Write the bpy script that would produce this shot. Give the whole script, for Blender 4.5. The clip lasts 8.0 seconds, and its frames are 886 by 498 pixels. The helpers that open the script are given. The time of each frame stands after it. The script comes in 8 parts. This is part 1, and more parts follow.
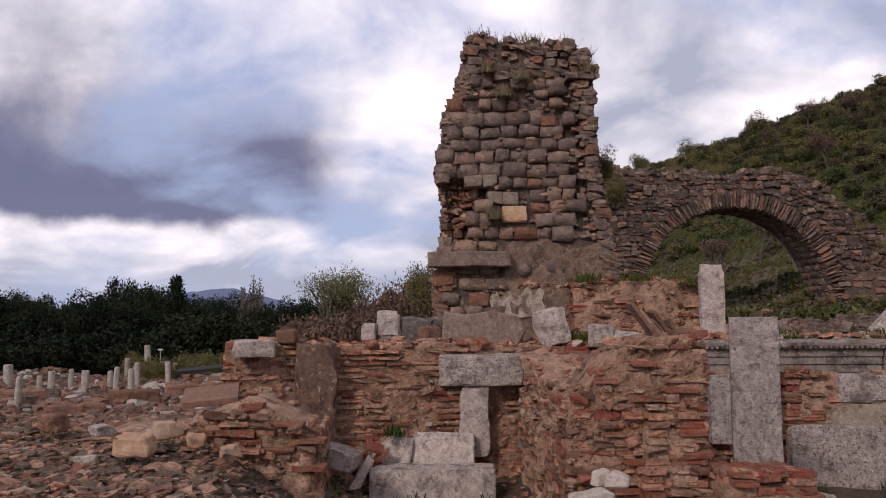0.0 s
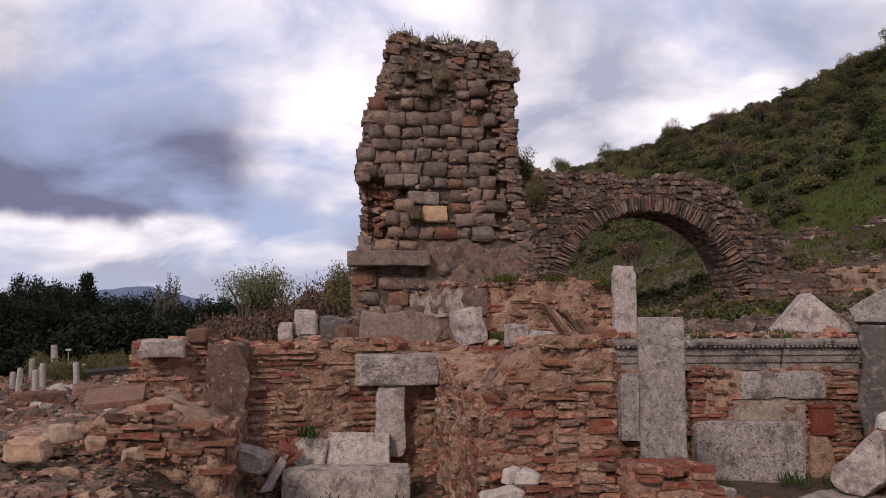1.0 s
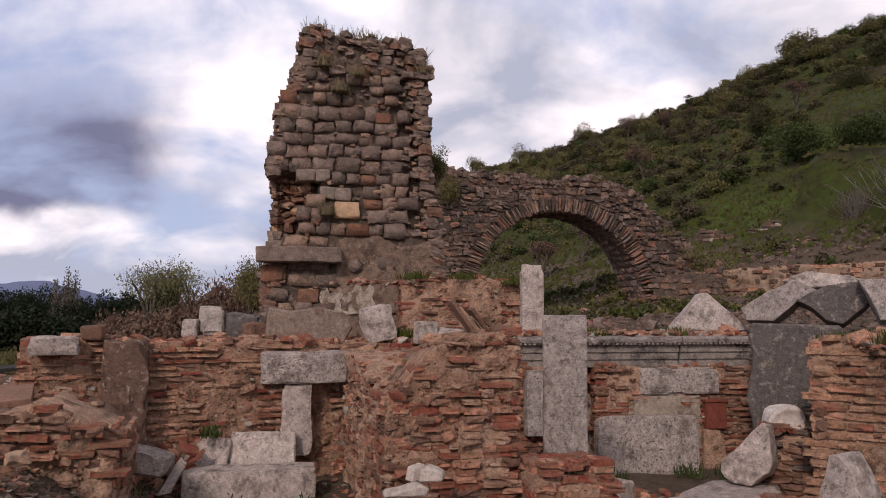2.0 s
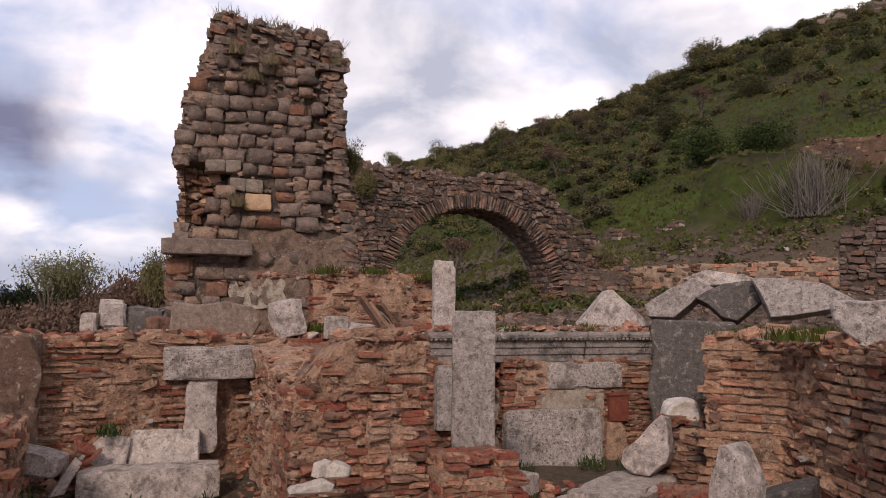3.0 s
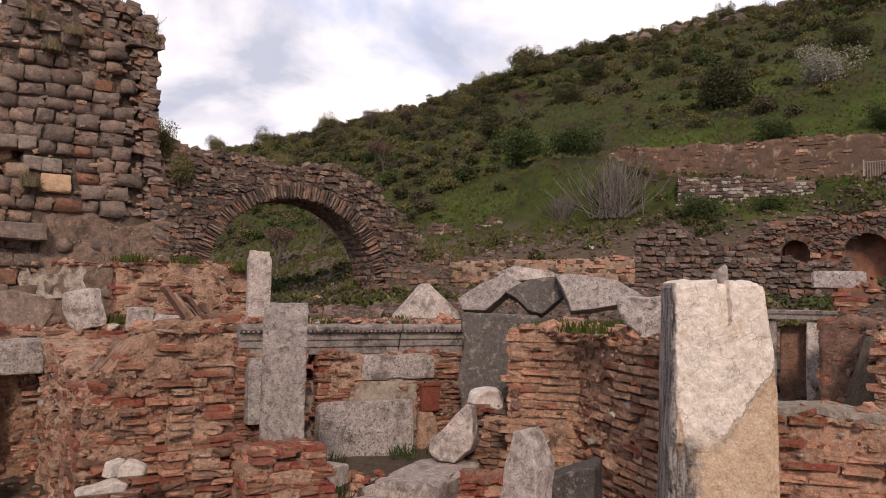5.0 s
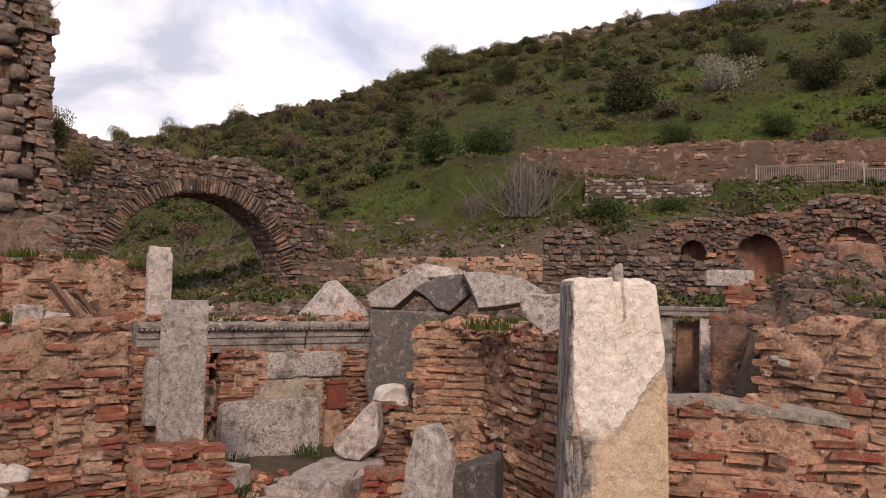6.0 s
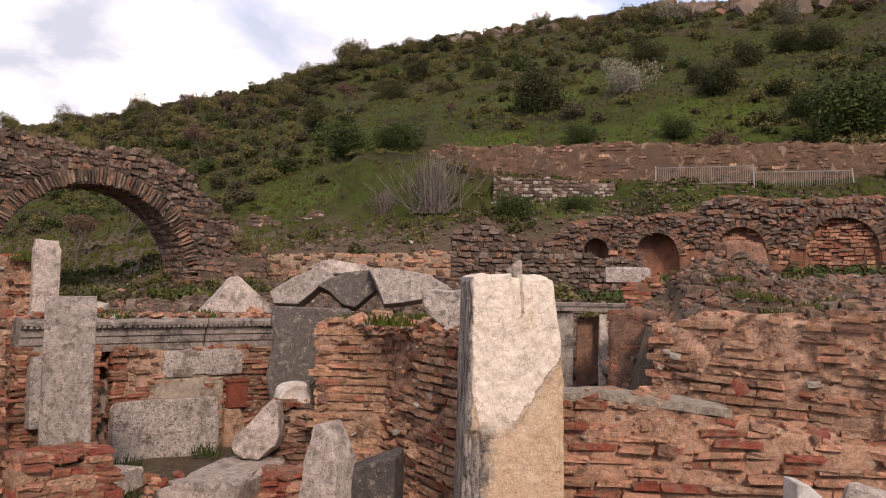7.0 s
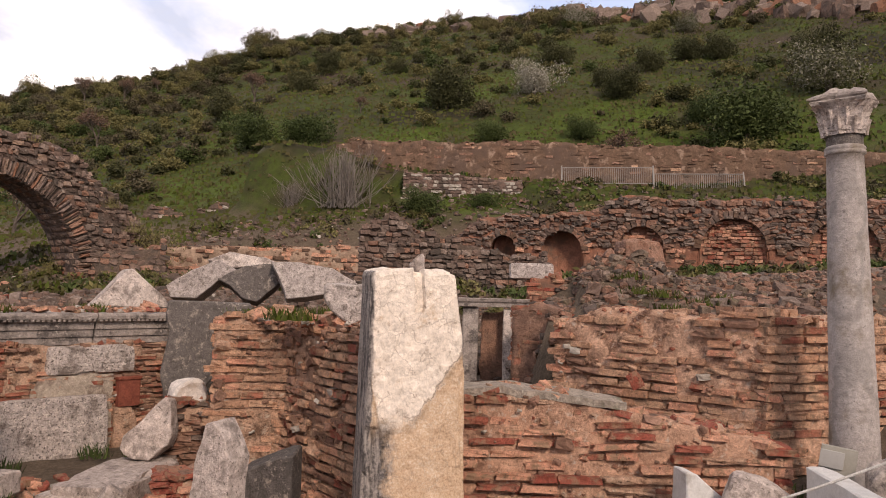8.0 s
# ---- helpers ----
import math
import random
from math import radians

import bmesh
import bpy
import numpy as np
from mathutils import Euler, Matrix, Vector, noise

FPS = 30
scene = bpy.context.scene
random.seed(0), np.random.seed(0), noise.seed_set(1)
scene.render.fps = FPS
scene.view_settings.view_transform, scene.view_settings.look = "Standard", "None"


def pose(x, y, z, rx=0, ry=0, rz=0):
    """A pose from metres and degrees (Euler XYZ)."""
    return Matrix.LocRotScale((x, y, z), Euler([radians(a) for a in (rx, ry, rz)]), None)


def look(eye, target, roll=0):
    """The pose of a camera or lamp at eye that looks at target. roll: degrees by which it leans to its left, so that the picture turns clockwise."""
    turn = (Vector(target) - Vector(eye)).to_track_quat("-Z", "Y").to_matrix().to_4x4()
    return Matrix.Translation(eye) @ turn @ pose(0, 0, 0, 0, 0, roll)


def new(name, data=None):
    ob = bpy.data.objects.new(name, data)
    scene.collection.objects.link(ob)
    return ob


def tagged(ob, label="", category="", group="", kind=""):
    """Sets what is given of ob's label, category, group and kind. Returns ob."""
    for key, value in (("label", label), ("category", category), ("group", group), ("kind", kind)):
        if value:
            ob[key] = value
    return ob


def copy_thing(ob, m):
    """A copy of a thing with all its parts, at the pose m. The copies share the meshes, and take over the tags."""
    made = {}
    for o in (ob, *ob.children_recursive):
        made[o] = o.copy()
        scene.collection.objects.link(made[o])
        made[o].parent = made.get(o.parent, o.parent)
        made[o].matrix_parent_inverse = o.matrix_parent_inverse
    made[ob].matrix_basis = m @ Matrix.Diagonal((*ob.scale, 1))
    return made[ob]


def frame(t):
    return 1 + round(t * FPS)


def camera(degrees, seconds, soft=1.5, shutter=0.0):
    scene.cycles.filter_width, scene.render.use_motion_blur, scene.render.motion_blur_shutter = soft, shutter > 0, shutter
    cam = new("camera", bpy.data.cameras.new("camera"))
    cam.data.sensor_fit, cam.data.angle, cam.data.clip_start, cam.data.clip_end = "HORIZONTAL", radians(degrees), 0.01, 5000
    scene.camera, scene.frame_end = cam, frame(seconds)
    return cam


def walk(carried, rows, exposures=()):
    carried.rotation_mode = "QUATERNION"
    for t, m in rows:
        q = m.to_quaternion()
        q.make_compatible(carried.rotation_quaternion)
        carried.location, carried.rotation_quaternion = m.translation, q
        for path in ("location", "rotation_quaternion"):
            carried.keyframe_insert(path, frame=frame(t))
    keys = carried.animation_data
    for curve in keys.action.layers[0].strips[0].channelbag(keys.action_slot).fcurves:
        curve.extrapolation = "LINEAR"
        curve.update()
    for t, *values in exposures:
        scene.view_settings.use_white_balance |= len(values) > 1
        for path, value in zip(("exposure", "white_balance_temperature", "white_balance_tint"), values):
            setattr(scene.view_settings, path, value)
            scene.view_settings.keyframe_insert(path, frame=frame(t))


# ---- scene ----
cam = camera(60.4, 8.0, soft=1.0)
PATH = [
    (0, (2.043, -0.742, 3.811), (1.9795, 1.2500, 3.9753), -0.32),
    (0.5, (2.098, -0.723, 3.806), (2.1357, 1.2695, 3.9700), -0.24),
    (1, (2.147, -0.708, 3.803), (2.2819, 1.2808, 3.9661), -0.09),
    (1.5, (2.189, -0.698, 3.802), (2.4359, 1.2800, 3.9625), 0.05),
    (3, (2.294, -0.716, 3.807), (2.8635, 1.1953, 3.9519), 0.56),
    (3.5, (2.324, -0.739, 3.811), (3.0041, 1.1365, 3.9497), 0.78),
    (4, (2.355, -0.770, 3.814), (3.1343, 1.0671, 3.9490), 0.97),
    (4.5, (2.387, -0.806, 3.817), (3.2721, 0.9821, 3.9493), 1.08),
    (6, (2.501, -0.929, 3.821), (3.6765, 0.6843, 3.9488), 1.18),
    (6.5, (2.550, -0.963, 3.819), (3.8199, 0.5768, 3.9451), 1.14),
    (7, (2.605, -0.986, 3.815), (3.9599, 0.4796, 3.9386), 1.16),
    (7.5, (2.669, -0.994, 3.809), (4.1108, 0.3864, 3.9295), 1.27),
    (8, (2.742, -0.981, 3.800), (4.2605, 0.3156, 3.9182), 1.48),
]

EXPOSURES = [(0.0, -0.70, 6550, 22), (1.5, -0.66, 6650, 22), (3.5, -0.38, 6900, 20), (6.0, -0.14, 7100, 20), (8.0, 0.05, 7300, 20)]
walk(cam, [(t, look(eye, target, roll)) for t, eye, target, roll in PATH], EXPOSURES)

# ---------------------------------------------------------------- world and sun
SUN_AZ, SUN_EL = 210.0, 34.0
world = bpy.data.worlds.new("overcast_sky")
scene.world = world
world.use_nodes = True


def link(nt, a, b):
    nt.links.new(a, b)


def build_sky():
    nt = world.node_tree
    nt.nodes.clear()
    N = nt.nodes.new
    out, bg = N("ShaderNodeOutputWorld"), N("ShaderNodeBackground")
    sky = N("ShaderNodeTexSky")
    sky.sky_type, sky.sun_disc = "NISHITA", False
    sky.sun_elevation, sky.sun_rotation = radians(SUN_EL), radians(SUN_AZ)
    tint = N("ShaderNodeVectorMath")
    tint.operation = "SCALE"
    tint.inputs["Scale"].default_value = 0.10
    link(nt, sky.outputs[0], tint.inputs[0])
    co = N("ShaderNodeTexCoord")
    sep = N("ShaderNodeSeparateXYZ")
    link(nt, co.outputs["Generated"], sep.inputs[0])
    lift = N("ShaderNodeMath")
    lift.operation = "ADD"
    lift.inputs[1].default_value = 0.42
    link(nt, sep.outputs[2], lift.inputs[0])
    inv = N("ShaderNodeMath")
    inv.operation = "DIVIDE"
    inv.inputs[0].default_value = 1.0
    link(nt, lift.outputs[0], inv.inputs[1])
    flat = N("ShaderNodeVectorMath")
    flat.operation = "SCALE"
    link(nt, co.outputs["Generated"], flat.inputs[0])
    link(nt, inv.outputs[0], flat.inputs["Scale"])

    def cloud(scale, detail, off, lo, hi, c0, c1, dist=0.3, bias=None):
        mp = N("ShaderNodeMapping")
        mp.inputs["Location"].default_value = off
        link(nt, flat.outputs[0], mp.inputs[0])
        n = N("ShaderNodeTexNoise")
        n.inputs["Scale"].default_value, n.inputs["Detail"].default_value = scale, detail
        n.inputs["Roughness"].default_value, n.inputs["Distortion"].default_value = 0.52, dist
        link(nt, mp.outputs[0], n.inputs["Vector"])
        r = N("ShaderNodeValToRGB")
        r.color_ramp.elements[0].position, r.color_ramp.elements[1].position = lo, hi
        r.color_ramp.elements[0].color, r.color_ramp.elements[1].color = (*c0, 1), (*c1, 1)
        if bias:
            s = N("ShaderNodeMath")
            link(nt, n.outputs["Fac"], s.inputs[0])
            link(nt, bias, s.inputs[1])
            link(nt, s.outputs[0], r.inputs[0])
        else:
            link(nt, n.outputs["Fac"], r.inputs[0])
        return r.outputs[0]

    def lobe(az, el, wide, lift, near=0.0):
        d = N("ShaderNodeVectorMath")
        d.operation = "DISTANCE"
        d.inputs[1].default_value = (math.sin(radians(az)) * math.cos(radians(el)), math.cos(radians(az)) * math.cos(radians(el)), math.sin(radians(el)))
        link(nt, co.outputs["Generated"], d.inputs[0])
        r = N("ShaderNodeMapRange")
        r.interpolation_type = "SMOOTHSTEP"
        r.inputs["From Min"].default_value, r.inputs["From Max"].default_value = near, wide
        r.inputs["To Min"].default_value, r.inputs["To Max"].default_value = lift, 0.0
        link(nt, d.outputs["Value"], r.inputs["Value"])
        return r.outputs["Result"]

    # the cloud stands thickest and brightest overhead and towards the hill
    bright = N("ShaderNodeMath")
    link(nt, lobe(-9, 19, 0.36, 0.27), bright.inputs[0])
    link(nt, lobe(58, 14, 0.66, 0.06, 0.2), bright.inputs[1])
    soft = N("ShaderNodeMath")
    link(nt, bright.outputs[0], soft.inputs[0])
    link(nt, lobe(17, 17, 0.34, -0.05), soft.inputs[1])
    haze = N("ShaderNodeMath")
    low = N("ShaderNodeMapRange")
    low.inputs["From Max"].default_value, low.inputs["To Min"].default_value, low.inputs["To Max"].default_value = 0.12, -0.2, 0.0
    link(nt, sep.outputs[2], low.inputs["Value"])
    link(nt, soft.outputs[0], haze.inputs[0])
    link(nt, low.outputs["Result"], haze.inputs[1])
    cover = cloud(1.9, 8, SKY_COVER, 0.36, 0.52, (0, 0, 0), (1, 1, 1))
    body = cloud(2.6, 9, SKY_BODY, 0.35, 0.61, (0.54, 0.61, 0.74), (1.46, 1.43, 1.42), 0.5, haze.outputs[0])
    mix = N("ShaderNodeMix")
    mix.data_type = "RGBA"
    link(nt, cover, mix.inputs["Factor"])
    blue = N("ShaderNodeMix")
    blue.data_type = "RGBA"
    blue.inputs["Factor"].default_value = 0.75
    link(nt, tint.outputs[0], blue.inputs["A"])
    blue.inputs["B"].default_value = (0.56, 0.70, 1.0, 1)
    link(nt, blue.outputs["Result"], mix.inputs["A"])
    # the heavy slate bank that hangs over the plain: its underside is flat and sharp, its top soft and ragged
    def calc(op, p, q, r=None):
        n = N("ShaderNodeMath")
        n.operation = op
        for k, v in enumerate((p, q, r)):
            if v is None:
                continue
            if isinstance(v, (int, float)):
                n.inputs[k].default_value = v
            else:
                link(nt, v, n.inputs[k])
        return n.outputs[0]

    def fade(v, lo, hi, a, b):
        n = N("ShaderNodeMapRange")
        n.interpolation_type = "SMOOTHSTEP"
        n.inputs["From Min"].default_value, n.inputs["From Max"].default_value = lo, hi
        n.inputs["To Min"].default_value, n.inputs["To Max"].default_value = a, b
        link(nt, v, n.inputs["Value"])
        return n.outputs["Result"]

    def puff(scale):
        n = N("ShaderNodeTexNoise")
        n.inputs["Scale"].default_value, n.inputs["Detail"].default_value, n.inputs["Roughness"].default_value = scale, 8.0, 0.52
        link(nt, co.outputs["Generated"], n.inputs["Vector"])
        return calc("SUBTRACT", n.outputs["Fac"], 0.5)
    turn = calc("ARCTAN2", sep.outputs[0], sep.outputs[1])
    wide, small = puff(4.5), puff(11.0)
    under = fade(calc("ADD", sep.outputs[2], calc("MULTIPLY_ADD", small, 0.05, calc("MULTIPLY", wide, 0.05))), 0.098, 0.122, 0.0, 1.0)
    over = fade(calc("ADD", sep.outputs[2], calc("MULTIPLY_ADD", wide, 0.26, calc("MULTIPLY", small, 0.08))), 0.17, 0.32, 1.0, 0.0)
    side = fade(calc("ADD", turn, calc("MULTIPLY", wide, 0.35)), radians(-14), radians(-4), 1.0, 0.0)
    bank = calc("MULTIPLY", calc("MULTIPLY", under, over), calc("MULTIPLY", side, 0.97))
    dark = N("ShaderNodeMix")
    dark.data_type = "RGBA"
    link(nt, bank, dark.inputs["Factor"])
    link(nt, body, dark.inputs["A"])
    dark.inputs["B"].default_value = (0.2, 0.225, 0.36, 1)
    link(nt, dark.outputs["Result"], mix.inputs["B"])
    dim = N("ShaderNodeMapRange")
    dim.inputs["From Min"].default_value, dim.inputs["From Max"].default_value = 0.40, 0.95
    dim.inputs["To Min"].default_value, dim.inputs["To Max"].default_value = 1.0, 0.45
    link(nt, sep.outputs[2], dim.inputs["Value"])
    deep = N("ShaderNodeVectorMath")
    deep.operation = "SCALE"
    link(nt, mix.outputs["Result"], deep.inputs[0])
    link(nt, dim.outputs["Result"], deep.inputs["Scale"])
    link(nt, deep.outputs[0], bg.inputs["Color"])
    bg.inputs["Strength"].default_value = SKY_STRENGTH
    link(nt, bg.outputs[0], out.inputs[0])


SKY_COVER, SKY_BODY, SKY_STRENGTH = (0.4, 0.2, 0.0), (3.1, 0.6, 0.0), 1.25
build_sky()
sun = new("sun", bpy.data.lights.new("sun", "SUN"))
sun.data.energy, sun.data.angle, sun.data.color = 2.6, radians(10), (1.0, 0.90, 0.78)
sun.matrix_world = look((0, 0, 40), Vector((0, 0, 40)) - Vector((math.sin(radians(SUN_AZ)) * math.cos(radians(SUN_EL)), math.cos(radians(SUN_AZ)) * math.cos(radians(SUN_EL)), math.sin(radians(SUN_EL)))))

# ---------------------------------------------------------------- materials


def surface(name, palette, rough=0.9, grain=0.35, bump=0.5, fine=45.0, stain=None, stain_scale=1.3, stain_amount=(0.5, 0.68), spot=None, spot_scale=9.0, spot_amount=(0.62, 0.7), pits=0.0, seed=0.0, wave=None, coarse=5.0):
    """A weathered mineral surface: a palette chosen per piece, patches, grain, stains, lichen spots and relief."""
    m = bpy.data.materials.new(name)
    m.use_nodes = True
    nt = m.node_tree
    N = nt.nodes.new
    bs = nt.nodes["Principled BSDF"]
    geo, inf = N("ShaderNodeNewGeometry"), N("ShaderNodeObjectInfo")
    pos = N("ShaderNodeVectorMath")
    pos.operation = "ADD"
    pos.inputs[1].default_value = (seed * 3.7, seed * 1.9, seed)
    link(nt, geo.outputs["Position"], pos.inputs[0])

    def noise_tex(scale, detail=4.0, rgh=0.6, dist=0.0):
        n = N("ShaderNodeTexNoise")
        n.inputs["Scale"].default_value, n.inputs["Detail"].default_value = scale, detail
        n.inputs["Roughness"].default_value, n.inputs["Distortion"].default_value = rgh, dist
        link(nt, pos.outputs[0], n.inputs["Vector"])
        return n.outputs["Fac"]

    def maths(op, a, b, clamp=False):
        n = N("ShaderNodeMath")
        n.operation, n.use_clamp = op, clamp
        for k, v in enumerate((a, b)):
            if isinstance(v, (int, float)):
                n.inputs[k].default_value = v
            else:
                link(nt, v, n.inputs[k])
        return n.outputs[0]

    def mixc(fac, a, b, mode="MIX"):
        n = N("ShaderNodeMix")
        n.data_type, n.blend_type = "RGBA", mode
        for sock, v in (("Factor", fac), ("A", a), ("B", b)):
            if isinstance(v, (int, float)):
                n.inputs[sock].default_value = v
            elif isinstance(v, tuple):
                n.inputs[sock].default_value = (*v, 1)
            else:
                link(nt, v, n.inputs[sock])
        return n.outputs["Result"]

    def ramp(fac, lo, hi):
        n = N("ShaderNodeMapRange")
        n.interpolation_type = "SMOOTHSTEP"
        n.inputs["From Min"].default_value, n.inputs["From Max"].default_value = lo, hi
        link(nt, fac, n.inputs["Value"])
        return n.outputs["Result"]

    pick = maths("FRACT", maths("ADD", maths("MULTIPLY", inf.outputs["Random"], 7.31), maths("MULTIPLY", geo.outputs["Random Per Island"], 3.17)), 0.0)
    patch = noise_tex(coarse, 5.0, 0.6, 0.4)
    key = maths("ADD", maths("MULTIPLY", pick, 0.5), maths("MULTIPLY", patch, 0.62), True)
    cr = N("ShaderNodeValToRGB")
    els = cr.color_ramp.elements
    while len(els) < len(palette):
        els.new(0.5)
    for k, c in enumerate(palette):
        els[k].position, els[k].color = 0.12 + 0.8 * k / max(1, len(palette) - 1), (*c, 1)
    link(nt, key, cr.inputs[0])
    col = cr.outputs[0]
    g = noise_tex(fine, 6.0, 0.7)
    mid = noise_tex(fine * 0.28, 5.0, 0.65, 0.3)
    shade = maths("MULTIPLY", maths("ADD", maths("MULTIPLY", g, grain * 3.2), 1.0 - grain * 1.6), maths("ADD", maths("MULTIPLY", mid, grain * 3.6), 1.0 - grain * 1.8))
    shade = maths("MAXIMUM", shade, 0.12)
    comb = N("ShaderNodeCombineXYZ")
    for k in range(3):
        link(nt, shade, comb.inputs[k])
    col = mixc(1.0, col, comb.outputs[0], "MULTIPLY")
    if stain:
        col = mixc(ramp(noise_tex(stain_scale, 8.0, 0.72, 0.2), *stain_amount), col, stain)
    if spot:
        col = mixc(ramp(noise_tex(spot_scale, 5.0, 0.65, 0.2), *spot_amount), col, spot)
    if wave:
        w = N("ShaderNodeTexWave")
        w.inputs["Scale"].default_value, w.inputs["Distortion"].default_value = wave[0], 9.0
        w.inputs["Detail"].default_value, w.inputs["Detail Scale"].default_value = 4.0, 1.6
        link(nt, pos.outputs[0], w.inputs["Vector"])
        col = mixc(maths("MULTIPLY", ramp(w.outputs["Fac"], 0.86, 1.0), wave[2]), col, wave[1])
    height = maths("ADD", maths("MULTIPLY", mid, 0.8), maths("MULTIPLY", g, 0.55))
    if pits:
        v = N("ShaderNodeTexVoronoi")
        v.inputs["Scale"].default_value = 17.0
        link(nt, pos.outputs[0], v.inputs["Vector"])
        hole = ramp(v.outputs["Distance"], 0.08, 0.32)
        height = maths("ADD", height, maths("MULTIPLY", hole, pits))
        col = mixc(maths("MULTIPLY", maths("SUBTRACT", 1.0, hole), min(0.75, pits)), col, (0.09, 0.08, 0.075))
    link(nt, col, bs.inputs["Base Color"])
    bs.inputs["Roughness"].default_value = rough
    bs.inputs["Specular IOR Level"].default_value = 0.25
    bp = N("ShaderNodeBump")
    bp.inputs["Strength"].default_value, bp.inputs["Distance"].default_value = bump, 0.05
    link(nt, height, bp.inputs["Height"])
    link(nt, bp.outputs[0], bs.inputs["Normal"])
    return m


BRICK = surface("red_brick", [(0.163, 0.049, 0.035), (0.242, 0.071, 0.046), (0.296, 0.096, 0.062), (0.345, 0.138, 0.091), (0.399, 0.197, 0.137)], grain=0.42, bump=0.9, stain=(0.27, 0.165, 0.105), stain_scale=5.5, stain_amount=(0.44, 0.62), spot=(0.078, 0.047, 0.035), spot_scale=14, spot_amount=(0.58, 0.7))
BRICK_RED = surface("bright_red_brick", [(0.19, 0.048, 0.035), (0.265, 0.068, 0.046), (0.31, 0.093, 0.062), (0.28, 0.12, 0.085)], grain=0.42, bump=0.9, stain=(0.29, 0.175, 0.115), stain_scale=6.0, stain_amount=(0.48, 0.64), spot=(0.083, 0.045, 0.034), spot_scale=14, spot_amount=(0.58, 0.7), seed=3)
BRICK_PALE = surface("pale_brick", [(0.389, 0.157, 0.098), (0.492, 0.225, 0.146), (0.572, 0.304, 0.205), (0.538, 0.273, 0.179), (0.470, 0.273, 0.197)], grain=0.42, bump=0.9, stain=(0.28, 0.18, 0.115), stain_scale=5.5, stain_amount=(0.46, 0.62), spot=(0.088, 0.056, 0.042), spot_scale=14, spot_amount=(0.58, 0.7), seed=5)
TOWER_STONE = surface("brown_field_stone", [(0.115, 0.083, 0.071), (0.168, 0.121, 0.101), (0.226, 0.163, 0.134), (0.289, 0.199, 0.150), (0.343, 0.222, 0.150)], grain=0.45, bump=1.1, fine=24, stain=(0.085, 0.068, 0.06), stain_scale=3.2, stain_amount=(0.5, 0.66), spot=(0.31, 0.25, 0.205), spot_scale=9, spot_amount=(0.6, 0.72), seed=1)
STONE_SLATE = surface("slate_grey_field_stone", [(0.114, 0.086, 0.073), (0.162, 0.122, 0.102), (0.213, 0.160, 0.131), (0.272, 0.203, 0.164)], grain=0.45, bump=1.1, fine=24, stain=(0.13, 0.092, 0.072), stain_scale=3.5, stain_amount=(0.52, 0.66), spot=(0.3, 0.255, 0.22), spot_scale=11, spot_amount=(0.6, 0.72), seed=52)
STONE_RUST = surface("rusty_field_stone", [(0.17, 0.082, 0.054), (0.225, 0.108, 0.068), (0.27, 0.145, 0.095)], grain=0.42, bump=1.0, fine=24, stain=(0.13, 0.085, 0.064), stain_scale=3.0, seed=53)
RUBBLE = surface("rubble_stone", [(0.120, 0.059, 0.038), (0.176, 0.095, 0.066), (0.240, 0.134, 0.093), (0.286, 0.170, 0.124), (0.214, 0.083, 0.048)], grain=0.45, bump=1.0, fine=28, stain=(0.166, 0.106, 0.077), stain_scale=2.5, spot=(0.088, 0.059, 0.046), spot_scale=10, spot_amount=(0.58, 0.7), seed=2)
ARCH_STONE = surface("grey_brown_stone", [(0.075, 0.050, 0.041), (0.114, 0.078, 0.062), (0.159, 0.106, 0.084), (0.214, 0.144, 0.112)], grain=0.45, bump=1.0, fine=13, stain=(0.075, 0.06, 0.05), stain_scale=0.8, stain_amount=(0.46, 0.62), spot=(0.27, 0.215, 0.18), spot_scale=4.0, spot_amount=(0.6, 0.7), coarse=2, seed=4)
PALE_STONE = surface("pale_dry_stone", [(0.26, 0.22, 0.185), (0.33, 0.285, 0.24), (0.40, 0.36, 0.31), (0.30, 0.26, 0.22)], grain=0.4, bump=0.8, fine=14, coarse=2, seed=6)
MORTAR = surface("earthy_mortar", [(0.279, 0.158, 0.104), (0.391, 0.234, 0.158), (0.481, 0.313, 0.220), (0.363, 0.203, 0.133)], grain=0.5, bump=1.2, fine=30, stain=(0.15, 0.088, 0.058), stain_scale=2.6, stain_amount=(0.52, 0.66), spot=(0.47, 0.365, 0.275), spot_scale=10, spot_amount=(0.57, 0.68), pits=0.3)
MORTAR_DARK = surface("dark_mortar", [(0.077, 0.054, 0.042), (0.116, 0.083, 0.063), (0.167, 0.119, 0.089)], grain=0.5, bump=1.2, fine=22, stain=(0.07, 0.058, 0.05), seed=7)
PLASTER = surface("old_plaster", [(0.34, 0.275, 0.215), (0.43, 0.36, 0.29), (0.50, 0.43, 0.35)], grain=0.4, bump=0.8, stain=(0.19, 0.14, 0.11), stain_scale=2.5, stain_amount=(0.46, 0.6), seed=8)
OCHRE = surface("ochre_plaster", [(0.218, 0.095, 0.060), (0.266, 0.121, 0.077), (0.305, 0.150, 0.098)], grain=0.4, bump=0.8, fine=11, stain=(0.13, 0.082, 0.06), stain_scale=0.9, stain_amount=(0.44, 0.62), coarse=2, seed=9)
MARBLE = surface("weathered_grey_marble", [(0.370, 0.309, 0.276), (0.482, 0.406, 0.364), (0.593, 0.513, 0.459)], rough=0.8, grain=0.45, bump=0.8, fine=34, stain=(0.2, 0.165, 0.143), stain_scale=4.2, stain_amount=(0.48, 0.66), spot=(0.125, 0.104, 0.09), spot_scale=24, spot_amount=(0.57, 0.68), seed=10)
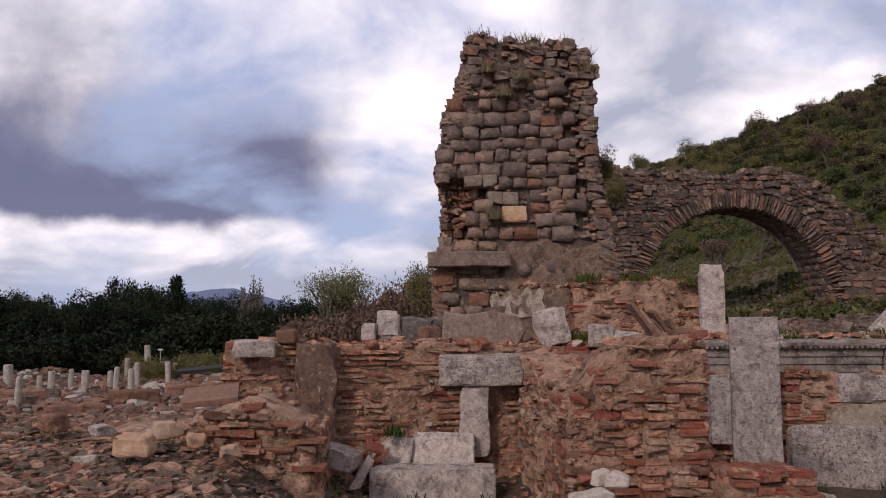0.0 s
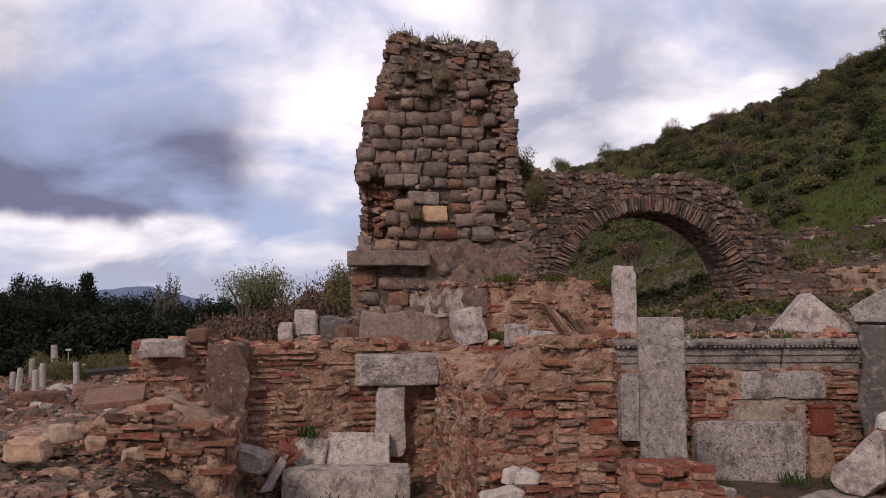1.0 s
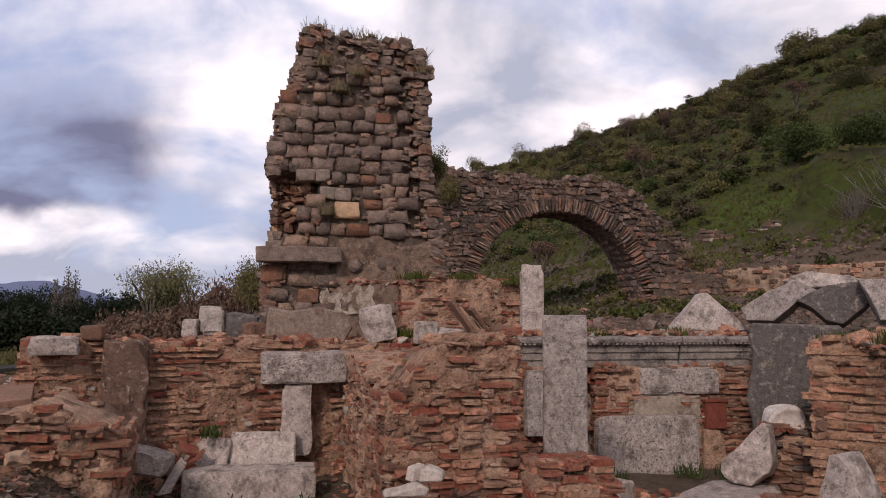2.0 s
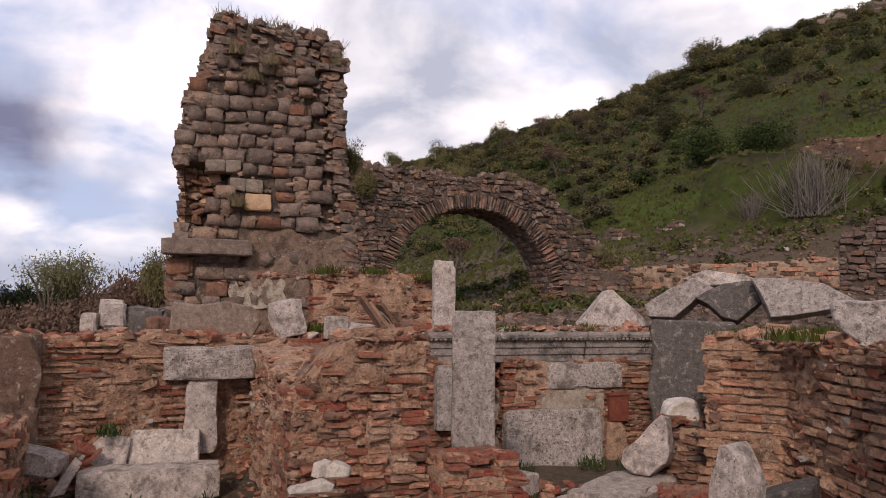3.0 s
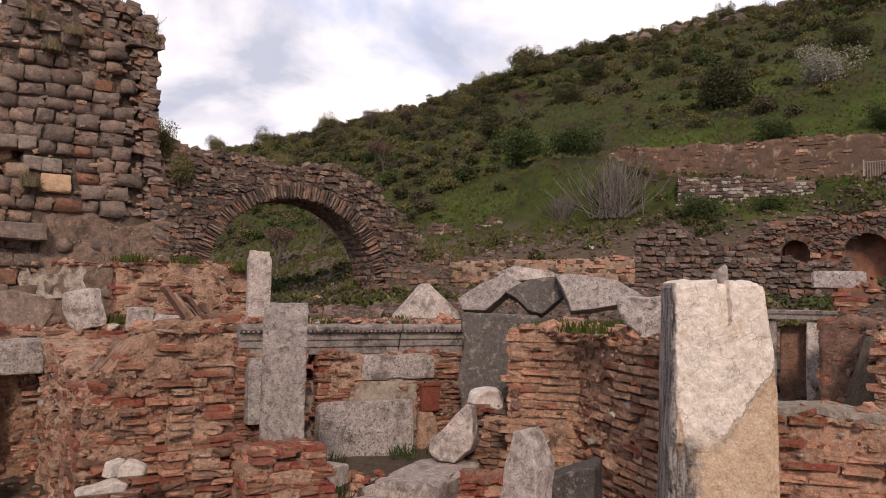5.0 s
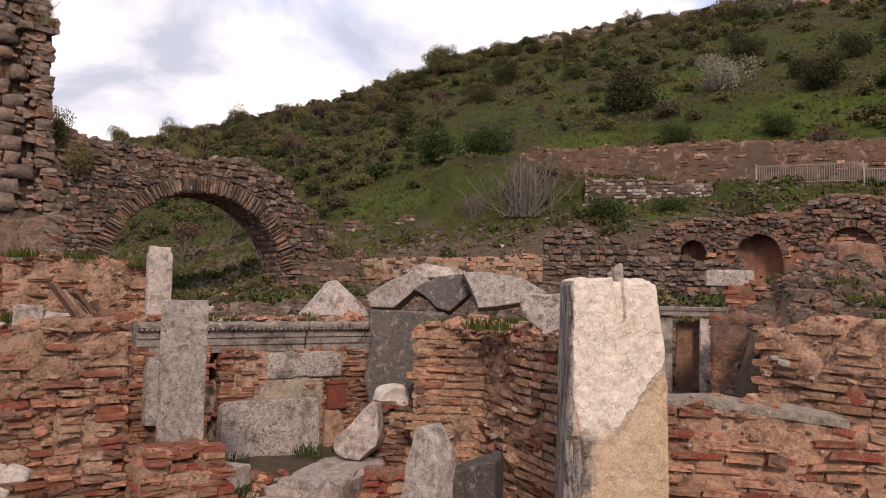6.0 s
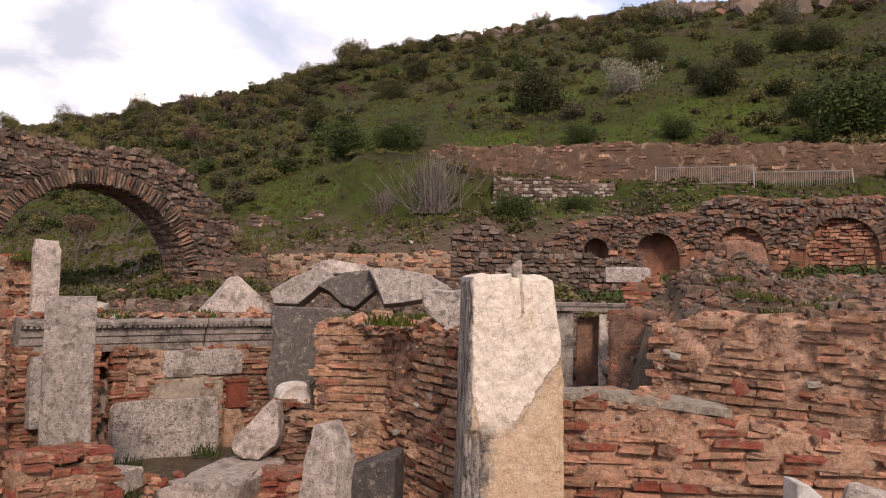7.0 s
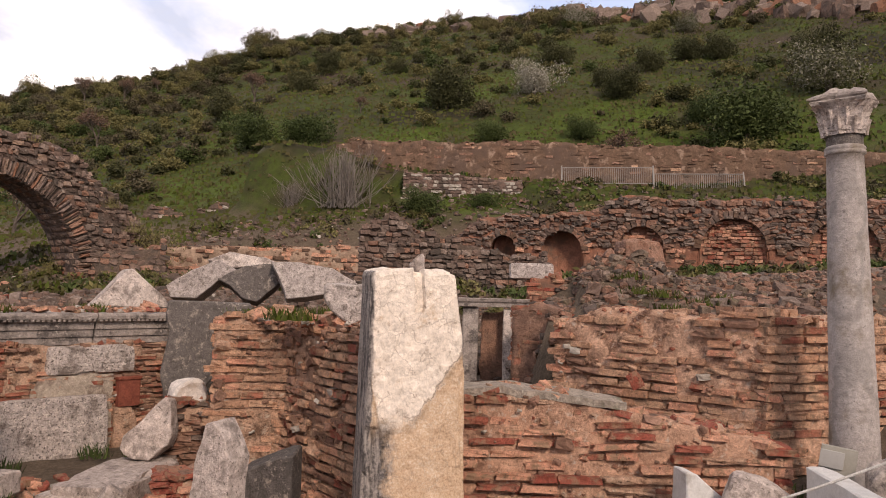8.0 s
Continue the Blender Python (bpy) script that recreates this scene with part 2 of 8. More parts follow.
MARBLE_PITTED = surface("pitted_white_marble", [(0.419, 0.350, 0.314), (0.524, 0.448, 0.404), (0.628, 0.546, 0.492)], rough=0.8, grain=0.48, bump=1.2, stain=(0.22, 0.178, 0.152), stain_scale=3.0, stain_amount=(0.5, 0.66), spot=(0.12, 0.098, 0.086), spot_scale=30, spot_amount=(0.55, 0.65), pits=0.35, seed=11)
MARBLE_DARK = surface("lichen_dark_marble", [(0.07, 0.061, 0.057), (0.105, 0.091, 0.083), (0.15, 0.13, 0.117)], rough=0.8, grain=0.45, bump=0.7, stain=(0.29, 0.245, 0.21), stain_scale=6.5, stain_amount=(0.54, 0.64), spot=(0.36, 0.31, 0.265), spot_scale=20, spot_amount=(0.6, 0.7), seed=12)
BUFF = surface("buff_sandstone", [(0.42, 0.26, 0.15), (0.50, 0.33, 0.20), (0.56, 0.40, 0.27)], grain=0.3, bump=0.7, fine=24, stain=(0.46, 0.24, 0.12), stain_scale=4.0, seed=17)
DRESSED = surface("dull_dressed_stone", [(0.20, 0.155, 0.125), (0.26, 0.21, 0.17), (0.31, 0.255, 0.21)], grain=0.4, bump=0.9, fine=24, stain=(0.13, 0.10, 0.085), stain_scale=3.0, seed=18)
TOWER_MORTAR = surface("brown_tower_mortar", [(0.075, 0.055, 0.044), (0.115, 0.083, 0.064), (0.17, 0.122, 0.092)], grain=0.5, bump=1.2, fine=20, stain=(0.06, 0.047, 0.04), stain_scale=2.0, spot=(0.24, 0.18, 0.14), spot_scale=7, spot_amount=(0.56, 0.68), seed=19)
MARBLE_MOTTLED = surface("mottled_grey_marble", [(0.296, 0.255, 0.234), (0.381, 0.330, 0.303), (0.476, 0.417, 0.382)], rough=0.8, grain=0.45, bump=0.8, fine=34, stain=(0.175, 0.147, 0.128), stain_scale=11.0, stain_amount=(0.48, 0.64), spot=(0.095, 0.08, 0.072), spot_scale=24, spot_amount=(0.58, 0.68), seed=24)
MARBLE_SOOT = surface("sooty_grey_marble", [(0.204, 0.172, 0.152), (0.3, 0.256, 0.228), (0.432, 0.372, 0.33)], rough=0.8, grain=0.45, bump=0.7, fine=26, stain=(0.09, 0.077, 0.07), stain_scale=3.0, stain_amount=(0.5, 0.64), spot=(0.44, 0.385, 0.34), spot_scale=8, spot_amount=(0.58, 0.68), seed=21)
MORTAR_PINK = surface("pink_lime_mortar", [(0.361, 0.195, 0.127), (0.465, 0.277, 0.189), (0.555, 0.361, 0.256)], grain=0.5, bump=1.2, fine=26, stain=(0.2, 0.11, 0.075), stain_scale=2.6, stain_amount=(0.5, 0.64), spot=(0.48, 0.375, 0.30), spot_scale=9, spot_amount=(0.57, 0.68), seed=23)
BRICK_BUFF = surface("buff_worn_brick", [(0.326, 0.177, 0.112), (0.431, 0.251, 0.162), (0.525, 0.326, 0.216), (0.455, 0.241, 0.150), (0.385, 0.235, 0.160)], grain=0.45, bump=1.0, stain=(0.24, 0.16, 0.11), stain_scale=5.0, stain_amount=(0.5, 0.64), spot=(0.11, 0.074, 0.054), spot_scale=14, spot_amount=(0.58, 0.7), seed=51)
EARTH = surface("stony_earth", [(0.112, 0.079, 0.056), (0.158, 0.116, 0.086), (0.203, 0.154, 0.116)], grain=0.5, bump=1.0, fine=26, stain=(0.11, 0.105, 0.05), stain_scale=0.7, stain_amount=(0.58, 0.7), coarse=2, seed=14)


def leafy(name, palette, rough=0.7):
    """Leaves: a palette by leaf, some light through them."""
    m = bpy.data.materials.new(name)
    m.use_nodes = True
    nt = m.node_tree
    bs = nt.nodes["Principled BSDF"]
    geo, inf, cr = nt.nodes.new("ShaderNodeNewGeometry"), nt.nodes.new("ShaderNodeObjectInfo"), nt.nodes.new("ShaderNodeValToRGB")
    ad, fr = nt.nodes.new("ShaderNodeMath"), nt.nodes.new("ShaderNodeMath")
    ad.operation, fr.operation = "MULTIPLY_ADD", "FRACT"
    link(nt, geo.outputs["Random Per Island"], ad.inputs[0])
    ad.inputs[1].default_value = 0.6
    link(nt, inf.outputs["Random"], ad.inputs[2])
    link(nt, ad.outputs[0], fr.inputs[0])
    els = cr.color_ramp.elements
    while len(els) < len(palette):
        els.new(0.5)
    for k, c in enumerate(palette):
        els[k].position, els[k].color = k / max(1, len(palette) - 1), (*c, 1)
    link(nt, fr.outputs[0], cr.inputs[0])
    link(nt, cr.outputs[0], bs.inputs["Base Color"])
    bs.inputs["Roughness"].default_value = rough
    bs.inputs["Specular IOR Level"].default_value = 0.15
    return m


LEAF_DARK = leafy("dark_evergreen_leaves", [(0.035, 0.039, 0.016), (0.053, 0.055, 0.022), (0.070, 0.070, 0.030)])
LEAF_OLIVE = leafy("olive_scrub_leaves", [(0.093, 0.089, 0.035), (0.136, 0.124, 0.046), (0.170, 0.145, 0.062), (0.111, 0.091, 0.050)])
LEAF_GREEN = leafy("fresh_green_leaves", [(0.035, 0.052, 0.016), (0.052, 0.072, 0.022), (0.075, 0.095, 0.03)])
LEAF_BROWN = leafy("bare_brown_twigs", [(0.110, 0.067, 0.050), (0.150, 0.093, 0.067), (0.179, 0.119, 0.087)])
LEAF_DULL = leafy("dull_winter_scrub", [(0.055, 0.047, 0.027), (0.078, 0.065, 0.038), (0.098, 0.08, 0.05), (0.07, 0.066, 0.034)])
LEAF_POPLAR = leafy("bare_poplar_twigs", [(0.11, 0.095, 0.078), (0.15, 0.13, 0.108), (0.18, 0.16, 0.135)])
LEAF_PALE = leafy("pale_spring_leaves", [(0.12, 0.12, 0.055), (0.17, 0.165, 0.08), (0.21, 0.20, 0.11)])
LEAF_BLOSSOM = leafy("white_blossom", [(0.17, 0.16, 0.10), (0.36, 0.335, 0.285), (0.07, 0.075, 0.03), (0.10, 0.10, 0.045), (0.44, 0.41, 0.36)])
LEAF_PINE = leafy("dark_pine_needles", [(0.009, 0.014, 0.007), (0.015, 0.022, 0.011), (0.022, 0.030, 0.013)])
BARK_PALE = surface("pale_bark", [(0.122, 0.104, 0.090), (0.173, 0.148, 0.130), (0.216, 0.191, 0.169)], fine=30, seed=57)
BARK = surface("bark", [(0.06, 0.048, 0.04), (0.10, 0.08, 0.065), (0.13, 0.105, 0.085)], fine=30)
GRASS = leafy("grass_blades", [(0.043, 0.056, 0.008), (0.054, 0.075, 0.009), (0.060, 0.054, 0.019), (0.076, 0.058, 0.030)])
DRY = leafy("dry_stalks", [(0.16, 0.12, 0.07), (0.22, 0.17, 0.11), (0.10, 0.10, 0.04)])

# ---------------------------------------------------------------- building helpers


def mesh_from(name, verts, faces, mats):
    me = bpy.data.meshes.new(name)
    me.from_pydata(verts, [], faces)
    for m in mats if isinstance(mats, (list, tuple)) else [mats]:
        me.materials.append(m)
    return me


def adopt(child, owner):
    child.parent = owner
    child.matrix_parent_inverse = owner.matrix_basis.inverted()
    return child


def empty(name, x, y, z, rz=0.0):
    ob = new(name)
    ob.matrix_basis = pose(x, y, z, 0, 0, rz)
    ob.empty_display_size = 0.2
    return ob


def part(name, bm, material, parent=None, label="", m=None, smooth=False):
    """Links a bmesh as one mesh object, in the parent's own space."""
    me = bpy.data.meshes.new(name)
    bm.to_mesh(me)
    bm.free()
    me.materials.append(material)
    if smooth:
        me.polygons.foreach_set("use_smooth", [True] * len(me.polygons))
    ob = new(name, me)
    if parent:
        ob.parent = parent
    if m:
        ob.matrix_basis = m
    if label:
        tagged(ob, label)
    return ob


def lump_template(rng, rounding, jitter):
    """A worn block of 26 corners, rounded and uneven."""
    ids, verts = {}, []
    for i in (-1, 0, 1):
        for j in (-1, 0, 1):
            for k in (-1, 0, 1):
                if (i, j, k) == (0, 0, 0):
                    continue
                p = Vector((i, j, k)) * 0.5
                q = p.normalized() * 0.58
                p = p.lerp(q, rounding) + Vector([rng.uniform(-jitter, jitter) for _ in range(3)])
                ids[i, j, k] = len(verts)
                verts.append(p[:])
    faces = []
    for axis in range(3):
        for side in (-1, 1):
            for u in (-1, 0):
                for v in (-1, 0):
                    quad = []
                    for du, dv in ((0, 0), (1, 0), (1, 1), (0, 1)):
                        c = [0, 0, 0]
                        c[axis], c[(axis + 1) % 3], c[(axis + 2) % 3] = side, u + du, v + dv
                        quad.append(ids[tuple(c)])
                    faces.append(tuple(quad if side > 0 else quad[::-1]))
    return np.array(verts), faces


def shard_template(rng, flat=1.0):
    """A broken stone: the hull of a few points."""
    bm = bmesh.new()
    for _ in range(11):
        p = Vector([rng.gauss(0, 1) for _ in range(3)]).normalized() * rng.uniform(0.38, 0.55)
        bm.verts.new((p.x, p.y, p.z * flat))
    bmesh.ops.convex_hull(bm, input=list(bm.verts))
    bmesh.ops.delete(bm, geom=[v for v in bm.verts if not v.link_faces], context="VERTS")
    bm.verts.index_update()
    out = (np.array([v.co[:] for v in bm.verts]), [tuple(v.index for v in f.verts) for f in bm.faces])
    bm.free()
    return out


RNG = random.Random(7)
TEMPLATES = {
    "brick": [lump_template(RNG, 0.10, 0.055) for _ in range(14)],
    "stone": [lump_template(RNG, 0.27, 0.05) for _ in range(18)],
    "rubble": [lump_template(RNG, 0.22, 0.11) for _ in range(18)],
    "field": [lump_template(RNG, 0.14, 0.105) for _ in range(18)],
    "shard": [shard_template(RNG) for _ in range(14)],
    "flat": [shard_template(RNG, 1.0) for _ in range(8)],
}
POOL = {}


def pooled(family, k, material, name):
    key = (family, k, material.name, name)
    if key not in POOL:
        v, f = TEMPLATES[family][k]
        POOL[key] = mesh_from(name, v.tolist(), f, material)
        POOL[key].polygons.foreach_set("use_smooth", [family == "field"] * len(f))
    return POOL[key]


def lay(owner, name, pieces, singles=300, rest="small_pieces"):
    """Pieces are (matrix, family, template, material). The first become parts of their own, the rest one joined part."""
    for m, family, k, material in pieces[:singles]:
        ob = new(name, pooled(family, k, material, name))
        ob.matrix_basis = m
        adopt(ob, owner)
    if len(pieces) > singles:
        joined(owner, rest, pieces[singles:])


def joined(owner, name, pieces):
    mats = []
    V, Fs, MI, SM, base = [], [], [], [], 0
    for m, family, k, material in pieces:
        v, f = TEMPLATES[family][k]
        a = np.array(m)
        w = v @ a[:3, :3].T + a[:3, 3]
        V.append(w)
        if material not in mats:
            mats.append(material)
        i = mats.index(material)
        for q in f:
            Fs.append(tuple(base + j for j in q))
            MI.append(i)
            SM.append(family == "field")
        base += len(v)
    me = mesh_from(name, np.concatenate(V).tolist(), Fs, mats)
    me.polygons.foreach_set("material_index", MI)
    me.polygons.foreach_set("use_smooth", SM)
    ob = new(name, me)
    if owner:
        adopt(ob, owner)
    tagged(ob, kind="stuff")
    return ob


def plane_at(x, y, rz):
    """A wall's own measures: u runs along the wall, v is height; the face looks to the right of u turned down."""
    c, s = math.cos(radians(rz)), math.sin(radians(rz))

    def place(u, v, n=0.0):
        return Vector((x + u * c + n * s, y + u * s - n * c, v))
    place.rz = rz
    return place


def line(*pts):
    """A height that runs from point to point along u."""
    us, vs = [p[0] for p in pts], [p[1] for p in pts]
    return lambda u: float(np.interp(u, us, vs))


def rough_line(f, amp, scale, seed):
    return lambda u: f(u) + amp * noise.fractal((u * scale, seed * 7.3, 0.0), 1.0, 2.0, 4)


def core(name, place, u0, u1, lo, hi, thick, material, du=0.08, dv=0.08, rough=0.06, inset=0.012, label="", category="wall", kind="structure", group=""):
    """The body of a wall between lo(u) and hi(u), its faces uneven."""
    nu = max(2, int((u1 - u0) / du))
    hmax = max(hi(u0 + (u1 - u0) * k / 20) - lo(u0 + (u1 - u0) * k / 20) for k in range(21))
    nv = max(2, int(hmax / dv))
    base = place((u0 + u1) / 2, lo((u0 + u1) / 2))
    V, Fs = [], []
    for side in (0, 1):
        for i in range(nu + 1):
            u = u0 + (u1 - u0) * i / nu
            a, b = lo(u), hi(u)
            b = max(b, a + 0.02)
            for j in range(nv + 1):
                v = a + (b - a) * j / nv
                d = noise.fractal((u * 2.1, v * 2.1, 3.1 + side * 9), 1.0, 2.0, 5) * rough + noise.fractal((u * 7, v * 7, side), 1.0, 2.0, 3) * rough * 0.5 + noise.noise((u * 19, v * 19, side)) * rough * 0.3
                n = -inset + d if side == 0 else -thick + d
                p = place(u, v, n) - base
                V.append(p[:])
    S = (nu + 1) * (nv + 1)

    def k(side, i, j):
        return side * S + i * (nv + 1) + j
    for i in range(nu):
        for j in range(nv):
            Fs.append((k(0, i, j), k(0, i + 1, j), k(0, i + 1, j + 1), k(0, i, j + 1)))
            Fs.append((k(1, i, j), k(1, i, j + 1), k(1, i + 1, j + 1), k(1, i + 1, j)))
        Fs.append((k(0, i, nv), k(0, i + 1, nv), k(1, i + 1, nv), k(1, i, nv)))
        Fs.append((k(0, i, 0), k(1, i, 0), k(1, i + 1, 0), k(0, i + 1, 0)))
    for j in range(nv):
        Fs.append((k(0, 0, j), k(0, 0, j + 1), k(1, 0, j + 1), k(1, 0, j)))
        Fs.append((k(0, nu, j), k(1, nu, j), k(1, nu, j + 1), k(0, nu, j + 1)))
    me = mesh_from(name, V, Fs, material)
    me.polygons.foreach_set("use_smooth", [True] * len(Fs))
    ob = new(name, me)
    ob.location = base
    return tagged(ob, label, category, group, kind)


def masonry(place, u0, u1, lo, hi, course, length, kinds, depth=0.2, proud=(-0.02, 0.04), gap=0.012, skip=0.05, hole=None, tilt=2.0, seed=1, wavy=0.03, wander=0.0, vmin=None, vmax=None, erode=0.05, fill=0.95, bare=0.0):
    """Courses of pieces over a wall's face. kinds: (material, family, weight)."""
    rng = random.Random(seed)
    out = []
    samples = [u0 + (u1 - u0) * k / 40 for k in range(41)]
    v = min(lo(u) for u in samples) if vmin is None else vmin
    top = max(hi(u) for u in samples) if vmax is None else vmax
    weights = [k[2] for k in kinds]
    while v < top:
        h = rng.uniform(*course)
        u = u0 - rng.uniform(0, length[0])
        while u < u1:
            w = rng.uniform(*length)
            cu, cv = u + w / 2, v + h / 2
            u += w
            if cu < u0 or cu > u1 or cv < lo(cu) or cv > hi(cu) - h * 0.2 or rng.random() < skip or (hole and hole(cu, cv)):
                continue
            worn = noise.fractal((cu * 0.8 + seed, cv * 0.9, seed * 1.7), 1.0, 2.0, 3)
            if worn > 0.25 and rng.random() < (worn - 0.2) * 1.1 * (erode > 0):
                continue
            if bare and noise.fractal((cu * 1.1 - seed, cv * 1.3, seed * 0.7), 1.0, 2.0, 3) > 0.35 - bare and rng.random() < 0.72:
                continue
            material, family, _ = rng.choices(kinds, weights)[0]
            dz = wavy * noise.noise((cu * 0.9, cv * 0.7, seed)) + rng.uniform(-wander, wander)
            hh = h * fill * rng.uniform(0.80, 1.06)
            d = depth * rng.uniform(0.8, 1.2)
            p = place(cu, cv + dz, rng.uniform(*proud) - erode * max(-0.4, worn) - d / 2 + 0.02)
            m = Matrix.Translation(p) @ Euler((radians(rng.gauss(0, tilt)), radians(rng.gauss(0, tilt * 0.7)), radians(place.rz + rng.gauss(0, tilt)))).to_matrix().to_4x4() @ Matrix.Diagonal((max(0.02, w - gap), d, max(0.015, hh - gap), 1))
            out.append((m, family, rng.randrange(len(TEMPLATES[family])), material))
        v += h
    rng.shuffle(out)
    return out


def scatter(rng, n, spot, size, kinds, flat=(0.3, 0.7), sink=0.25):
    """Loose stones over an area: spot(rng) gives x, y, z."""
    out = []
    weights = [k[2] for k in kinds]
    for _ in range(n):
        x, y, z = spot(rng)
        s = rng.uniform(*size) * (1.0 if rng.random() < 0.85 else 1.6)
        material, family, _ = rng.choices(kinds, weights)[0]
        sx, sy, sz = s, s * rng.uniform(0.55, 1.0), s * rng.uniform(*flat)
        m = Matrix.Translation((x, y, z + sz * (0.5 - sink))) @ Euler((rng.gauss(0, 0.22), rng.gauss(0, 0.22), rng.uniform(0, 6.28))).to_matrix().to_4x4() @ Matrix.Diagonal((sx, sy, sz, 1))
        out.append((m, family, rng.randrange(len(TEMPLATES[family])), material))
    return out


def rounded_bm(sx, sy, sz, r=0.03, cuts=6, rough=0.012, seed=0, freq=3.0, taper=1.0, lean=0.0, chip=0.0):
    """A dressed block with worn arrises: base at z = 0."""
    bm = bmesh.new()
    bmesh.ops.create_cube(bm, size=2.0)
    bmesh.ops.subdivide_edges(bm, edges=list(bm.edges), cuts=cuts, use_grid_fill=True)
    h = Vector((sx / 2, sy / 2, sz / 2))
    rng = random.Random(int(seed * 977) + 13)
    breaks = []
    for _ in range(4 if chip else 0):
        corner = Vector([rng.choice((-1, 1)) * h[k] for k in range(3)])
        n = Vector([corner[k] / h[k] * rng.uniform(0.25, 1.0) for k in range(3)]).normalized()
        breaks.append((n, corner.dot(n) - chip * rng.uniform(0.3, 1.5)))
    for v in bm.verts:
        p = Vector((v.co.x * h.x, v.co.y * h.y, v.co.z * h.z))
        q = Vector([max(-(h[k] - r), min(h[k] - r, p[k])) for k in range(3)])
        d = p - q
        if d.length > 1e-6:
            corner = sum(1 for k in range(3) if abs(d[k]) > 1e-5)
            if corner > 1:
                p = q + d.normalized() * r
        for n, d in breaks:
            over = p.dot(n) - d
            if over > 0:
                p -= n * over * 0.95
        nz = noise.fractal((p.x * freq + seed, p.y * freq - seed * 2, p.z * freq + 5), 1.0, 2.0, 4)
        p += p.normalized() * nz * rough
        if chip:
            c = noise.noise((p.x * 2.2 + seed * 3, p.y * 2.2, p.z * 2.2 - seed))
            edge = sum(1 for k in range(3) if abs(p[k]) > h[k] * 0.86)
            if c > 0.1 and edge > 1:
                p -= p.normalized() * chip * min(1, (c - 0.1) * 3)
        t = (p.z + h.z) / sz
        p.x *= 1 + (taper - 1) * t
        p.y *= 1 + (taper - 1) * t
        p.z += h.z
        p.x += lean * p.z
        v.co = p
    return bm


def block(name, x, y, z, sx, sy, sz, rz, material, label, category="stone block", rx=0.0, ry=0.0, group="", r=0.03, **kw):
    ob = part(name, rounded_bm(sx, sy, sz, r=r * 0.55, **kw), material)
    ob.matrix_basis = pose(x, y, z, rx, ry, rz)
    return tagged(ob, label, category, group)


def prism_bm(profile, depth, bevel=0.015, rough=0.01, seed=0, cuts=2):
    """An outline in x and z, extruded along y, its edges worn."""
    bm = bmesh.new()
    fr = [bm.verts.new((px, -depth / 2, pz)) for px, pz in profile]
    bk = [bm.verts.new((px, depth / 2, pz)) for px, pz in profile]
    n = len(profile)
    bm.faces.new(fr)
    bm.faces.new(bk[::-1])
    for i in range(n):
        bm.faces.new((fr[(i + 1) % n], fr[i], bk[i], bk[(i + 1) % n]))
    bmesh.ops.recalc_face_normals(bm, faces=list(bm.faces))
    bmesh.ops.bevel(bm, geom=list(bm.edges), offset=bevel, segments=1, affect="EDGES", profile=0.6)
    bmesh.ops.triangulate(bm, faces=list(bm.faces))
    for _ in range(cuts):
        long = [e for e in bm.edges if e.calc_length() > 0.12]
        bmesh.ops.subdivide_edges(bm, edges=long, cuts=1)
        bmesh.ops.triangulate(bm, faces=[f for f in bm.faces if len(f.verts) > 3])
    for v in bm.verts:
        v.co += Vector((noise.noise((v.co.x * 4 + seed, v.co.y * 4, v.co.z * 4)), noise.noise((v.co.x * 4, v.co.y * 4 + seed, v.co.z * 4 + 9)), noise.noise((v.co.x * 4 + 20, v.co.y * 4, v.co.z * 4 + seed)))) * rough
    return bm


def carved(name, profile, depth, x, y, z, rz, material, label, category="stone block", rx=0.0, ry=0.0, group="", **kw):
    ob = part(name, prism_bm(profile, depth, **kw), material)
    ob.matrix_basis = pose(x, y, z, rx, ry, rz)
    return tagged(ob, label, category, group)


